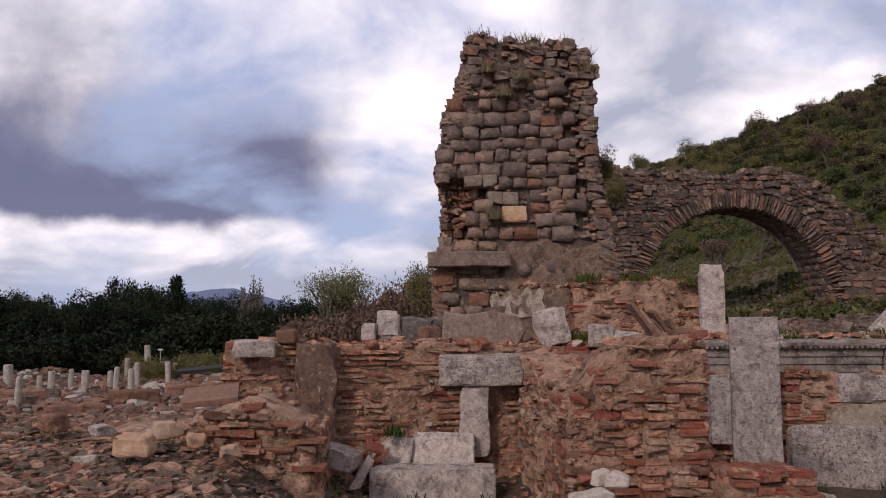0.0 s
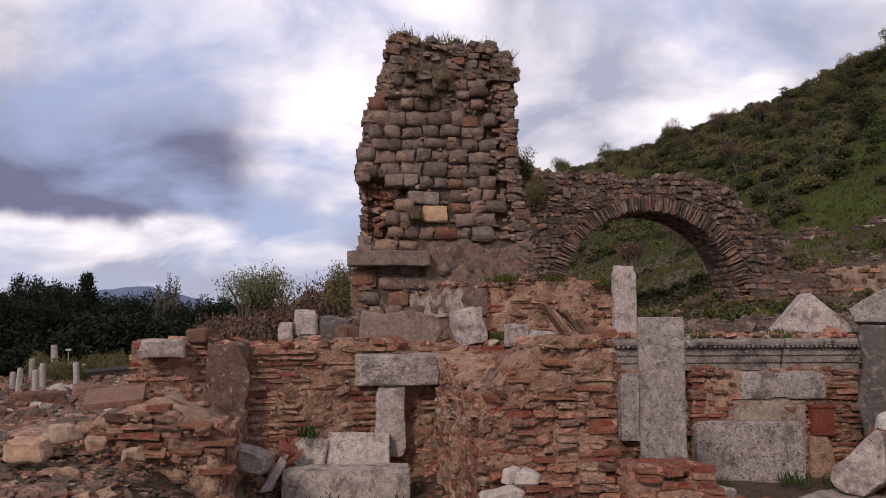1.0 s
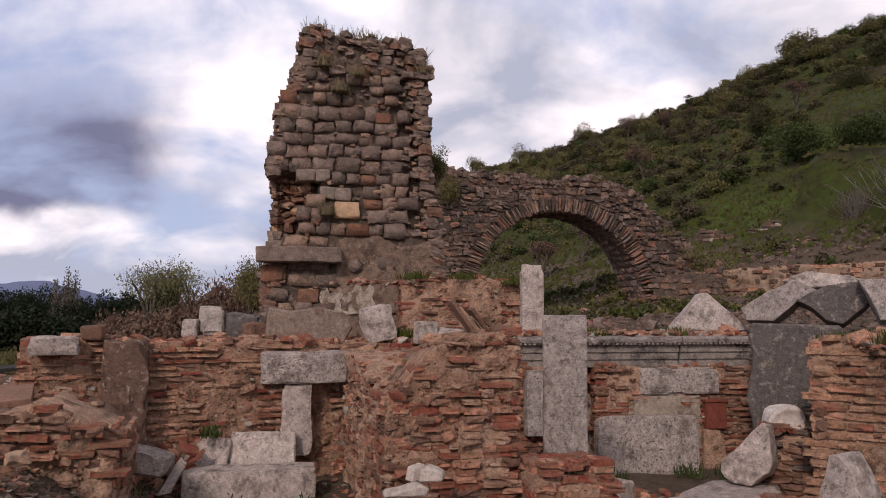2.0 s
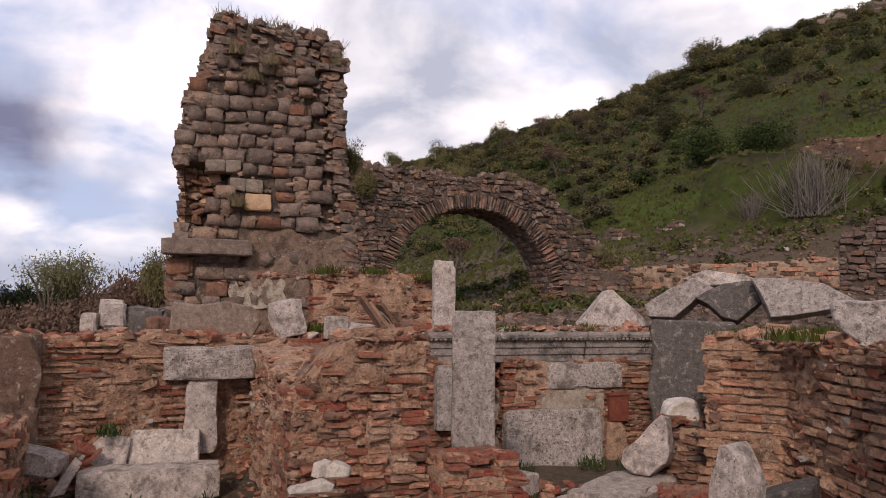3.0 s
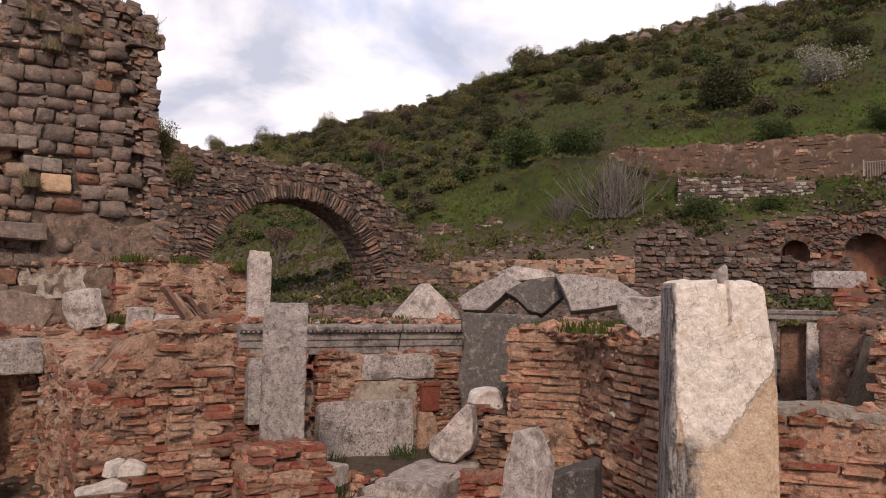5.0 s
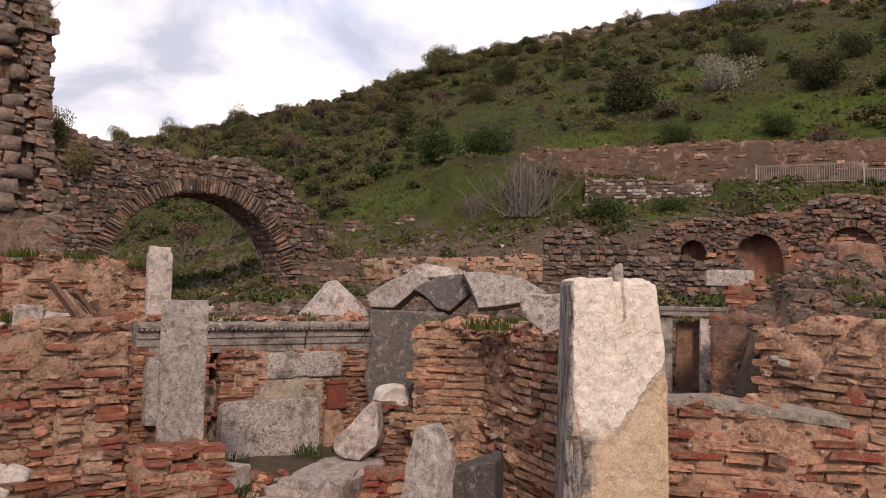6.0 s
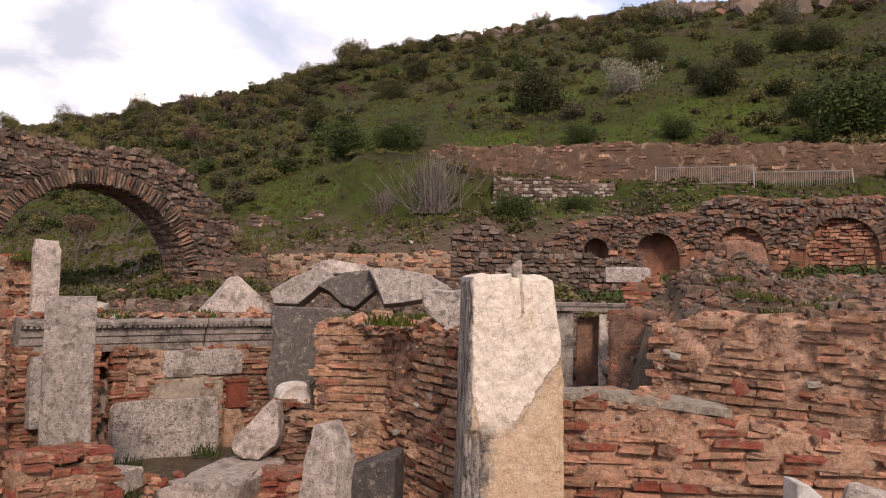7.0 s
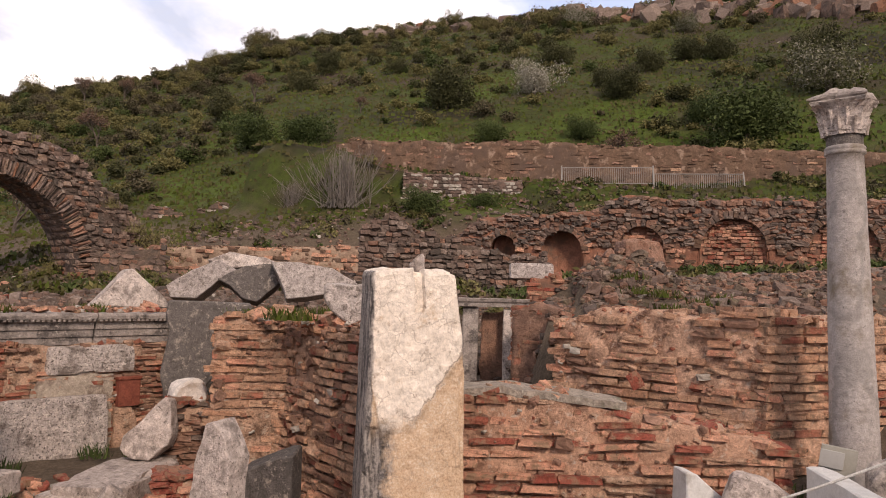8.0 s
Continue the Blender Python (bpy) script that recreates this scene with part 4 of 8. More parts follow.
def arch_bottom(u):
    d = abs(u - ARCH_C)
    if d < ARCH_R:
        return ARCH_Z0 + math.sqrt(ARCH_R ** 2 - d * d)
    return 2.6


def arch_top(u):
    return float(np.interp(u, [5.0, 7.3, 8.0, 8.8, 10.9, 12.1, 13.0, 14.7, 16.0, 17.1, 17.5, 18.1, 18.8, 19.6, 20.2, 20.6, 21.2], [10.4, 10.3, 10.15, 9.85, 9.9, 9.65, 9.68, 9.75, 9.65, 9.3, 8.8, 8.2, 7.7, 7.1, 6.6, 6.0, 5.0]))


def build_arch():
    place = plane_at(0, 32.0, 0)
    top = rough_line(arch_top, 0.18, 1.1, 9)
    wall = core("ruined_arch", place, 5.0, 21.2, arch_bottom, top, 2.6, ARCH_STONE, du=0.1, dv=0.25, rough=0.07, inset=0.06, label="long ruined wall of grey brown stone pierced by a round arch", category="arch", kind="thing")
    ring = []
    rng = random.Random(3)
    n = 104
    for k in range(n):
        a = math.pi * (k + 0.5) / n
        for row, (rr, ln) in enumerate(((ARCH_R + 0.30, 0.62),)):
            aa = a + rng.uniform(-0.01, 0.01)
            p = place(ARCH_C - rr * math.cos(aa), ARCH_Z0 + rr * math.sin(aa), rng.uniform(-0.05, 0.05) - 0.22)
            m = Matrix.Translation(p) @ Matrix.Rotation(aa - math.pi / 2, 4, "Y") @ Matrix.Diagonal((math.pi * rr / n * rng.uniform(0.7, 0.95), 0.6, ln * rng.uniform(0.85, 1.15), 1))
            ring.append((m, "rubble", rng.randrange(14), rng.choices([ARCH_STONE, TOWER_STONE, RUBBLE, STONE_RUST], [5, 3, 1.5, 0.6])[0]))
    lay(wall, "voussoir", ring, 300)
    inside = lambda u, v: (u - ARCH_C) ** 2 + (max(v, ARCH_Z0) - ARCH_Z0) ** 2 < (ARCH_R + 0.62) ** 2
    near = lambda u, v: (inside(u, v) and v > ARCH_Z0) or (abs(u - ARCH_C) < ARCH_R and v < ARCH_Z0 + 0.2)
    st = masonry(place, 5.0, 21.0, lambda u: 2.8, top, (0.12, 0.27), (0.16, 0.44), [(ARCH_STONE, "rubble", 5), (TOWER_STONE, "rubble", 2), (RUBBLE, "rubble", 1.2), (STONE_SLATE, "rubble", 1.5)], depth=0.4, proud=(-0.07, 0.09), gap=0.01, skip=0.04, erode=0.0, fill=1.0, hole=near, tilt=10, seed=77, wander=0.04)
    lay(wall, "stone", st, 300, "rubble_infill")
    # jamb and soffit stones
    sof = []
    for k in range(40):
        a = math.pi * (k + 0.5) / 40
        for d in np.arange(0.2, 2.5, 0.42):
            p = Vector((ARCH_C - (ARCH_R + 0.1) * math.cos(a), 32.0 + d, ARCH_Z0 + (ARCH_R + 0.1) * math.sin(a)))
            m = Matrix.Translation(p) @ Matrix.Rotation(a - math.pi / 2, 4, "Y") @ Matrix.Diagonal((0.24, 0.4, 0.28, 1))
            sof.append((m, "rubble", rng.randrange(14), rng.choice([ARCH_STONE, TOWER_STONE, RUBBLE])))
    for z in np.arange(2.8, ARCH_Z0, 0.24):
        for d in np.arange(0.2, 2.5, 0.45):
            for s in (-1, 1):
                m = Matrix.Translation((ARCH_C + s * (ARCH_R + 0.1), 32.0 + d, z)) @ Euler((0, 0, rng.gauss(0, 0.1))).to_matrix().to_4x4() @ Matrix.Diagonal((0.3, 0.42, 0.22, 1))
                sof.append((m, "rubble", rng.randrange(14), rng.choice([ARCH_STONE, BRICK, RUBBLE])))
    for _ in range(260):
        u = rng.uniform(5.2, 20.6)
        s = rng.uniform(0.2, 0.5)
        m = Matrix.Translation((u, 32.0 + rng.uniform(0, 2.4), top(u) + rng.uniform(-0.15, 0.08))) @ Euler((rng.gauss(0, 0.3), rng.gauss(0, 0.3), rng.uniform(0, 6))).to_matrix().to_4x4() @ Matrix.Diagonal((s, s * 0.8, s * 0.6, 1))
        sof.append((m, "rubble", rng.randrange(14), rng.choice([ARCH_STONE, TOWER_STONE])))
    joined(wall, "soffit", sof)


build_arch()

# ---------------------------------------------------------------- walls of the court
MIXED = [(BRICK, "brick", 3), (BRICK_PALE, "brick", 2), (RUBBLE, "rubble", 2), (MORTAR, "rubble", 2), (BRICK_RED, "brick", 0.5)]
BRICKS = [(BRICK, "brick", 4), (BRICK_RED, "brick", 2), (BRICK_PALE, "brick", 3)]


def wall_of(name, label, x0, y0, x1, y1, lo, hi, thick, course, length, kinds, body=MORTAR, singles=300, seed=1, rough=0.05, edge=0.08, ends=True, step=0.08, chips=0, inset=0.012, **kw):
    """A wall from one point to another, its face on the right of that way, with its pieces."""
    L = math.hypot(x1 - x0, y1 - y0)
    place = plane_at(x0, y0, math.degrees(math.atan2(y1 - y0, x1 - x0)))
    top = rough_line(hi, edge, 1.6, seed)
    wall = core(name, place, 0, L, lo, top, thick, body, rough=rough, inset=inset, label=label, du=step, dv=step)
    got = masonry(place, 0, L, lo, top, course, length, kinds, seed=seed, **kw)
    lay(wall, "brick" if kinds[0][1] == "brick" else "stone", got, singles)
    rng = random.Random(seed + 500)
    cap = []
    for _ in range(int(L * 16)):
        u = rng.uniform(0, L)
        s = rng.uniform(0.06, 0.2)
        m = Matrix.Translation(place(u, top(u) + rng.uniform(-0.05, 0.02), -rng.uniform(0, thick))) @ Euler((rng.gauss(0, 0.2), rng.gauss(0, 0.2), rng.uniform(0, 6))).to_matrix().to_4x4() @ Matrix.Diagonal((s * 1.4, s, s * 0.5, 1))
        material, family, _ = rng.choices(kinds, [k[2] for k in kinds])[0]
        cap.append((m, family, rng.randrange(len(TEMPLATES[family])), material))
    if ends:
        for s, uu in ((-1, 0.0), (1, L)):
            z = lo(uu)
            while z < top(uu):
                h = rng.uniform(*course)
                d = 0.0
                while d < thick:
                    w = rng.uniform(*length)
                    material, family, _ = rng.choices(kinds, [k[2] for k in kinds])[0]
                    m = Matrix.Translation(place(uu - s * (0.1 - rng.uniform(0, 0.05)), z + h / 2, -d - w / 2)) @ Euler((0, 0, radians(place.rz) + rng.gauss(0, 0.05))).to_matrix().to_4x4() @ Matrix.Diagonal((0.22, w * 0.93, h * 0.88, 1))
                    cap.append((m, family, rng.randrange(len(TEMPLATES[family])), material))
                    d += w
                z += h
    if chips:
        area = [lo((k + 0.5) / 20 * L) for k in range(20)], [top((k + 0.5) / 20 * L) for k in range(20)]
        for _ in range(int(chips * L * (sum(area[1]) - sum(area[0])) / 20)):
            u = rng.uniform(0, L)
            v = rng.uniform(lo(u), top(u))
            s = rng.uniform(0.025, 0.06) * (1 if rng.random() < 0.8 else 2.0)
            m = Matrix.Translation(place(u, v, rng.uniform(-0.05, 0.025))) @ Euler((rng.gauss(0, 0.4), rng.gauss(0, 0.3), radians(place.rz) + rng.gauss(0, 0.4))).to_matrix().to_4x4() @ Matrix.Diagonal((s * rng.uniform(1, 2.2), s * 1.2, s, 1))
            cap.append((m, rng.choice(["shard", "rubble"]), rng.randrange(14), rng.choices([RUBBLE, BRICK_PALE, MORTAR, PALE_STONE, BRICK], [4, 2, 4, 1, 2])[0]))
    joined(wall, "rubble_capping", cap)
    return wall


flat1 = line((0, 0.8), (30, 0.8))
W6, W17 = (9.05, 8.70, 9.84, 8.05), (9.25, 5.72)
wall_of("wall_1", "rubble and brick wall with crumbling mortar", -1.7, 11.0, 3.7, 12.2, flat1, line((0, 3.3), (1.0, 3.35), (1.4, 3.25), (3, 3.3), (5.5, 3.2)), 1.1, (0.085, 0.105), (0.18, 0.46), MIXED + [(BRICK_BUFF, "brick", 2)], seed=101, chips=45, step=0.06, skip=0.1, tilt=1.4, wander=0.006, fill=0.74, bare=0.32, rough=0.06, proud=(-0.02, 0.022), inset=0.02)
wall_of("wall_2", "broken rubble wall end with red brick courses", 3.15, 8.05, 4.74, 8.14, flat1, line((0, 2.7), (0.5, 3.25), (1.0, 3.5), (1.8, 3.55)), 1.0, (0.09, 0.115), (0.18, 0.42), [(BRICK, "brick", 5), (BRICK_PALE, "brick", 2), (RUBBLE, "rubble", 3), (MORTAR, "rubble", 3), (BRICK_RED, "brick", 0.5)], seed=102, chips=70, step=0.05, skip=0.1, tilt=1.6, fill=0.76, bare=0.36, rough=0.1, proud=(-0.03, 0.05), erode=0.07)
wall_of("wall_3", "ragged rubble wall running back", 2.9, 12.1, 3.25, 8.1, flat1, line((0, 3.2), (2, 3.0), (4.1, 2.7)), 1.0, (0.09, 0.115), (0.18, 0.46), MIXED + [(BRICK_BUFF, "brick", 2)], seed=103, chips=50, step=0.06, skip=0.1, tilt=1.8, fill=0.76, bare=0.34, rough=0.1, proud=(-0.02, 0.025))
wall_of("wall_4", "brick and rubble wall below the marble cornice", 7.36, 12.28, 10.6, 12.28, flat1, line((0, 2.8), (4.7, 2.75)), 0.9, (0.09, 0.115), (0.2, 0.42), [(BRICK, "brick", 3), (RUBBLE, "rubble", 2), (BRICK_PALE, "brick", 2)], seed=104, chips=40, skip=0.08, fill=0.76, bare=0.26, rough=0.08, proud=(-0.015, 0.035), tilt=1.3, inset=0.03)
wall_of("wall_19", "short stretch of brick wall beside an open slot", 5.9, 12.28, 7.1, 12.28, flat1, line((0, 2.8), (4.7, 2.75)), 0.9, (0.09, 0.115), (0.2, 0.42), [(BRICK, "brick", 3), (RUBBLE, "rubble", 2), (BRICK_PALE, "brick", 2)], seed=144, chips=40, skip=0.08, fill=0.76, bare=0.26, rough=0.08, proud=(-0.015, 0.035), tilt=1.3, inset=0.03)
block("slot_sill", 7.23, 12.9, 0.85, 0.28, 0.8, 1.42, 0, DRESSED, "rough stone sill closing the foot of a wall slot", "sill", r=0.04, cuts=6, rough=0.03, chip=0.05, seed=81)
wall_of("wall_5", "low red brick wall with ragged top", 4.15, 14.55, 6.7, 14.4, line((0, 2.6), (9, 2.6)), line((0, 4.2), (0.5, 4.4), (1.5, 4.45), (2.6, 4.35)), 0.8, (0.085, 0.11), (0.2, 0.42), [(BRICK, "brick", 4), (BRICK_RED, "brick", 1), (BRICK_PALE, "brick", 2), (RUBBLE, "rubble", 2)], seed=105, chips=50, skip=0.08, fill=0.74, bare=0.25, rough=0.09, proud=(-0.015, 0.035), tilt=1.4)
wall_of("wall_6", "eroded brick pier wall with crumbling joints", W6[0], W6[1], W6[2], W6[3], flat1, line((0, 3.3), (0.4, 3.42), (0.9, 3.5), (1.3, 3.42)), 1.0, (0.115, 0.135), (0.26, 0.48), [(BRICK_BUFF, "brick", 8), (BRICK_PALE, "brick", 1), (BRICK, "brick", 0.8), (MORTAR, "rubble", 0.8)], seed=106, chips=22, skip=0.05, tilt=1.4, wander=0.004, fill=0.84, rough=0.04, proud=(-0.02, 0.03), erode=0.05, inset=0.025)
wall_of("wall_17", "receding eroded brick wall", W6[2] - 0.02, W6[3] - 0.02, W17[0], W17[1], flat1, line((0, 3.42), (0.8, 3.36), (1.2, 3.3), (2.4, 3.28)), 0.9, (0.115, 0.135), (0.22, 0.46), [(BRICK_BUFF, "brick", 7), (BRICK_PALE, "brick", 1), (BRICK, "brick", 1.2), (RUBBLE, "rubble", 1)], seed=126, chips=40, step=0.06, skip=0.06, wander=0.006, fill=0.82, bare=0.0, rough=0.05, proud=(-0.03, 0.05), erode=0.05, tilt=1.3, inset=0.06)
wall_of("wall_7", "low wall of flat red bricks", 9.6, 5.9, 12.9, 1.9, flat1, line((0, 2.5), (1.6, 2.6), (2.6, 2.5), (4, 2.2), (5.2, 2.0)), 0.8, (0.125, 0.145), (0.3, 0.62), [(BRICK_RED, "brick", 3), (BRICK, "brick", 3), (BRICK_PALE, "brick", 6), (MORTAR, "rubble", 1)], seed=107, chips=28, skip=0.08, proud=(-0.035, 0.06), fill=0.72, body=MORTAR_PINK, rough=0.05, erode=0.08, tilt=2.0, inset=0.035, wander=0.01, bare=0.12)
def capping(name, x0, y0, x1, y1, tops, thick, label, seed):
    """A worn layer of grey lime mortar over a wall's top, its edges broken."""
    L = math.hypot(x1 - x0, y1 - y0)
    rz = math.degrees(math.atan2(y1 - y0, x1 - x0))
    bm = bmesh.new()
    nu, nw = int(L / 0.07), int(thick / 0.07)
    rows = []
    for layer in (0, 1):
        for i in range(nu + 1):
            u = L * i / nu
            rows.append([bm.verts.new((u, w * thick / nw + 0.05 * noise.noise((u * 3, seed, w * 0.4)) * (w in (0, nw)), tops(u) + (0.035 if layer else -0.06) + 0.03 * noise.fractal((u * 3, w * 0.3, seed), 1.0, 2.0, 4))) for w in range(nw + 1)])
    n = nu + 1
    for i in range(nu):
        for w in range(nw):
            bm.faces.new((rows[n + i][w], rows[n + i + 1][w], rows[n + i + 1][w + 1], rows[n + i][w + 1]))
        bm.faces.new((rows[i][0], rows[i + 1][0], rows[n + i + 1][0], rows[n + i][0]))
        bm.faces.new((rows[i][nw], rows[n + i][nw], rows[n + i + 1][nw], rows[i + 1][nw]))
    ob = part(name, bm, MORTAR_GREY)
    ob.matrix_basis = pose(x0, y0, 0, 0, 0, rz)
    return tagged(ob, label, "wall capping", kind="structure")


MORTAR_GREY = surface("grey_lime_mortar", [(0.20, 0.165, 0.135), (0.27, 0.225, 0.185), (0.34, 0.29, 0.24)], grain=0.5, bump=1.0, fine=26, stain=(0.12, 0.115, 0.07), stain_scale=2.0, stain_amount=(0.54, 0.66), spot=(0.42, 0.37, 0.31), spot_scale=11, spot_amount=(0.58, 0.68), seed=50)
capping("trim", 9.6, 5.9, 11.6, 3.48, line((0, 2.52), (1.6, 2.62), (3.2, 2.45)), 0.78, "worn grey mortar capping over the low brick wall", 5)
wall_of("wall_8", "tall wall of pale worn bricks", 14.0, 6.05, 14.05, 2.55, flat1, line((0, 3.35), (0.5, 3.5), (1.0, 3.62), (2.5, 3.55), (3.6, 3.6)), 1.2, (0.135, 0.155), (0.34, 0.6), [(BRICK_BUFF, "brick", 5), (BRICK_PALE, "brick", 1.5), (RUBBLE, "rubble", 1)], seed=108, chips=25, skip=0.1, fill=0.86, bare=0.04, body=MORTAR_PINK, rough=0.06, proud=(-0.03, 0.05), erode=0.05, wander=0.008, tilt=1.8, inset=0.03)
wall_of("wall_9", "sunlit brick wall return", 14.05, 2.5, 16.2, 1.2, flat1, line((0, 3.6), (3, 3.55)), 1.2, (0.125, 0.145), (0.3, 0.5), [(BRICK_BUFF, "brick", 6), (BRICK, "brick", 1)], seed=109, skip=0.08, fill=0.86, body=MORTAR_PINK, rough=0.05, tilt=1.2, inset=0.05)
wall_of("wall_10", "broken foreground wall of rubble and red bricks", -2.6, 8.3, 0.15, 8.5, flat1, line((0, 2.3), (1.2, 2.45), (1.9, 2.75), (2.4, 2.55), (2.75, 2.35)), 1.6, (0.095, 0.125), (0.18, 0.44), [(BRICK, "brick", 4), (BRICK_PALE, "brick", 3), (RUBBLE, "rubble", 3), (MORTAR, "rubble", 3)], seed=110, chips=70, step=0.06, skip=0.1, tilt=2.2, fill=0.78, bare=0.26, rough=0.12, proud=(-0.03, 0.06), erode=0.08, inset=0.03)

# ---------------------------------------------------------------- terraces and ruins on the slope
TERRACE = surface("brown_terrace_facing", [(0.079, 0.046, 0.031), (0.114, 0.067, 0.045), (0.148, 0.093, 0.062), (0.106, 0.060, 0.040)], grain=0.45, bump=1.0, fine=9, coarse=0.9, stain=(0.115, 0.076, 0.057), stain_scale=0.5, stain_amount=(0.48, 0.62), spot=(0.30, 0.21, 0.155), spot_scale=1.8, spot_amount=(0.56, 0.68), seed=41)
wall_of("wall_11", "long straight terrace wall of pink brown masonry above the niches", 32.6, 33.0, 52.4, 1.7, line((0, 9.0), (5, 8.9), (40, 8.4)), line((0, 12.5), (1.2, 12.75), (8, 12.6), (10, 12.72), (12, 12.62), (17, 12.3), (20, 12.4), (24, 12.15), (30, 12.0), (38, 11.9)), 1.0, (0.14, 0.2), (0.3, 0.6), [(TERRACE, "brick", 7), (RUBBLE, "brick", 2), (BRICK_BUFF, "brick", 0.5)], body=TERRACE, seed=111, edge=0.14, skip=0.42, bare=0.15, step=0.2, rough=0.07, singles=200, tilt=1.5, proud=(-0.04, 0.02), fill=0.9)
wall_of("wall_18", "low remains of a grey rubble wall on the slope", 23.9, 40.2, 29.2, 35.4, line((0, 6.2), (8, 6.6)), line((0, 7.6), (1.5, 8.3), (3, 7.9), (5, 8.6), (7, 8.3)), 0.8, (0.16, 0.3), (0.2, 0.5), [(ARCH_STONE, "rubble", 4), (RUBBLE, "rubble", 2), (PALE_STONE, "rubble", 1)], body=MORTAR_DARK, seed=118, edge=0.4, step=0.2, skip=0.05, tilt=8, singles=150)
wall_of("wall_12", "dry grey stone terrace wall", 33.2, 28.0, 37.4, 23.0, line((0, 8.4), (7, 8.8)), line((0, 10.5), (3.2, 10.42), (6.5, 10.1)), 0.8, (0.14, 0.22), (0.18, 0.42), [(PALE_STONE, "rubble", 2), (ARCH_STONE, "rubble", 4)], body=ARCH_STONE, seed=112, skip=0.04, step=0.2)
wall_of("wall_13", "low ruin wall of grey stones", 23.4, 21.0, 27.9, 15.2, line((0, 3.4), (8, 3.4)), line((0, 6.3), (0.6, 6.65), (1.2, 7.0), (1.7, 6.65), (2.2, 6.25), (3.65, 6.0), (4.8, 5.55), (5.9, 5.4), (7.4, 5.35)), 1.2, (0.11, 0.26), (0.15, 0.45), [(RUBBLE, "rubble", 1), (ARCH_STONE, "rubble", 4), (STONE_SLATE, "rubble", 2)], body=MORTAR_DARK, seed=113, step=0.2, skip=0.08, tilt=11, edge=0.3, wander=0.04, rough=0.03, proud=(0.02, 0.13), erode=0.0)
wall_of("wall_14", "long low band of buff masonry on the slope", 19.6, 31.2, 28.4, 24.3, line((0, 3.2), (11, 3.6)), line((0, 5.5), (2.2, 5.65), (6, 5.75), (10.3, 5.95), (11.2, 5.9)), 0.8, (0.14, 0.24), (0.22, 0.5), [(TERRACE, "rubble", 3), (BRICK_PALE, "brick", 3), (RUBBLE, "rubble", 2)], body=surface("buff_wall_facing", [(0.28, 0.19, 0.135), (0.36, 0.26, 0.19), (0.42, 0.32, 0.24)], grain=0.45, bump=0.9, fine=9, coarse=1.2, stain=(0.2, 0.13, 0.095), stain_scale=0.9, seed=48), seed=114, step=0.15, skip=0.3, singles=150, rough=0.14)
wall_of("wall_15", "tumbled grey stone footing", 17.5, 31.0, 20.0, 29.6, line((0, 3.0), (3, 3.0)), line((0, 5.0), (2.8, 5.6)), 0.8, (0.16, 0.3), (0.25, 0.55), [(ARCH_STONE, "rubble", 3), (RUBBLE, "rubble", 2)], body=MORTAR_DARK, seed=115, step=0.2, skip=0.08, tilt=11, edge=0.35)
wall_of("wall_20", "stub of wall with worn red brown plaster beside the doorway", 15.42, 7.95, 15.8, 6.25, line((0, 1.0), (4, 1.0)), line((0, 3.5), (0.6, 3.62), (1.3, 3.45), (1.8, 3.5)), 0.8, (0.1, 0.14), (0.24, 0.45), [(BRICK, "brick", 3), (RUBBLE, "brick", 2)], body=surface("red_brown_wall_plaster", [(0.15, 0.085, 0.06), (0.2, 0.115, 0.082), (0.255, 0.15, 0.11)], grain=0.5, bump=1.1, fine=22, stain=(0.12, 0.072, 0.052), stain_scale=2.5, spot=(0.3, 0.21, 0.16), spot_scale=8, seed=56), seed=145, skip=0.62, tilt=1.5, rough=0.06, inset=0.0, fill=0.8)
wall_of("wall_16", "ruined brick mass beside the marble doorway", 17.3, 8.75, 18.7, 7.0, line((0, 1.6), (4, 1.6)), line((0, 4.2), (0.7, 4.3), (0.8, 3.5), (3.5, 3.3)), 1.0, (0.09, 0.14), (0.22, 0.45), BRICKS, body=OCHRE, seed=116, skip=0.3)

# ---------------------------------------------------------------- the wall of arched niches
NICHES = [(3.93, 6.06, 0.60, 5.2), (6.65, 5.94, 0.95, 4.0), (10.2, 6.08, 1.03, 4.9), (14.15, 6.1, 1.4, 4.7), (18.6, 6.0, 1.45, 4.7)]


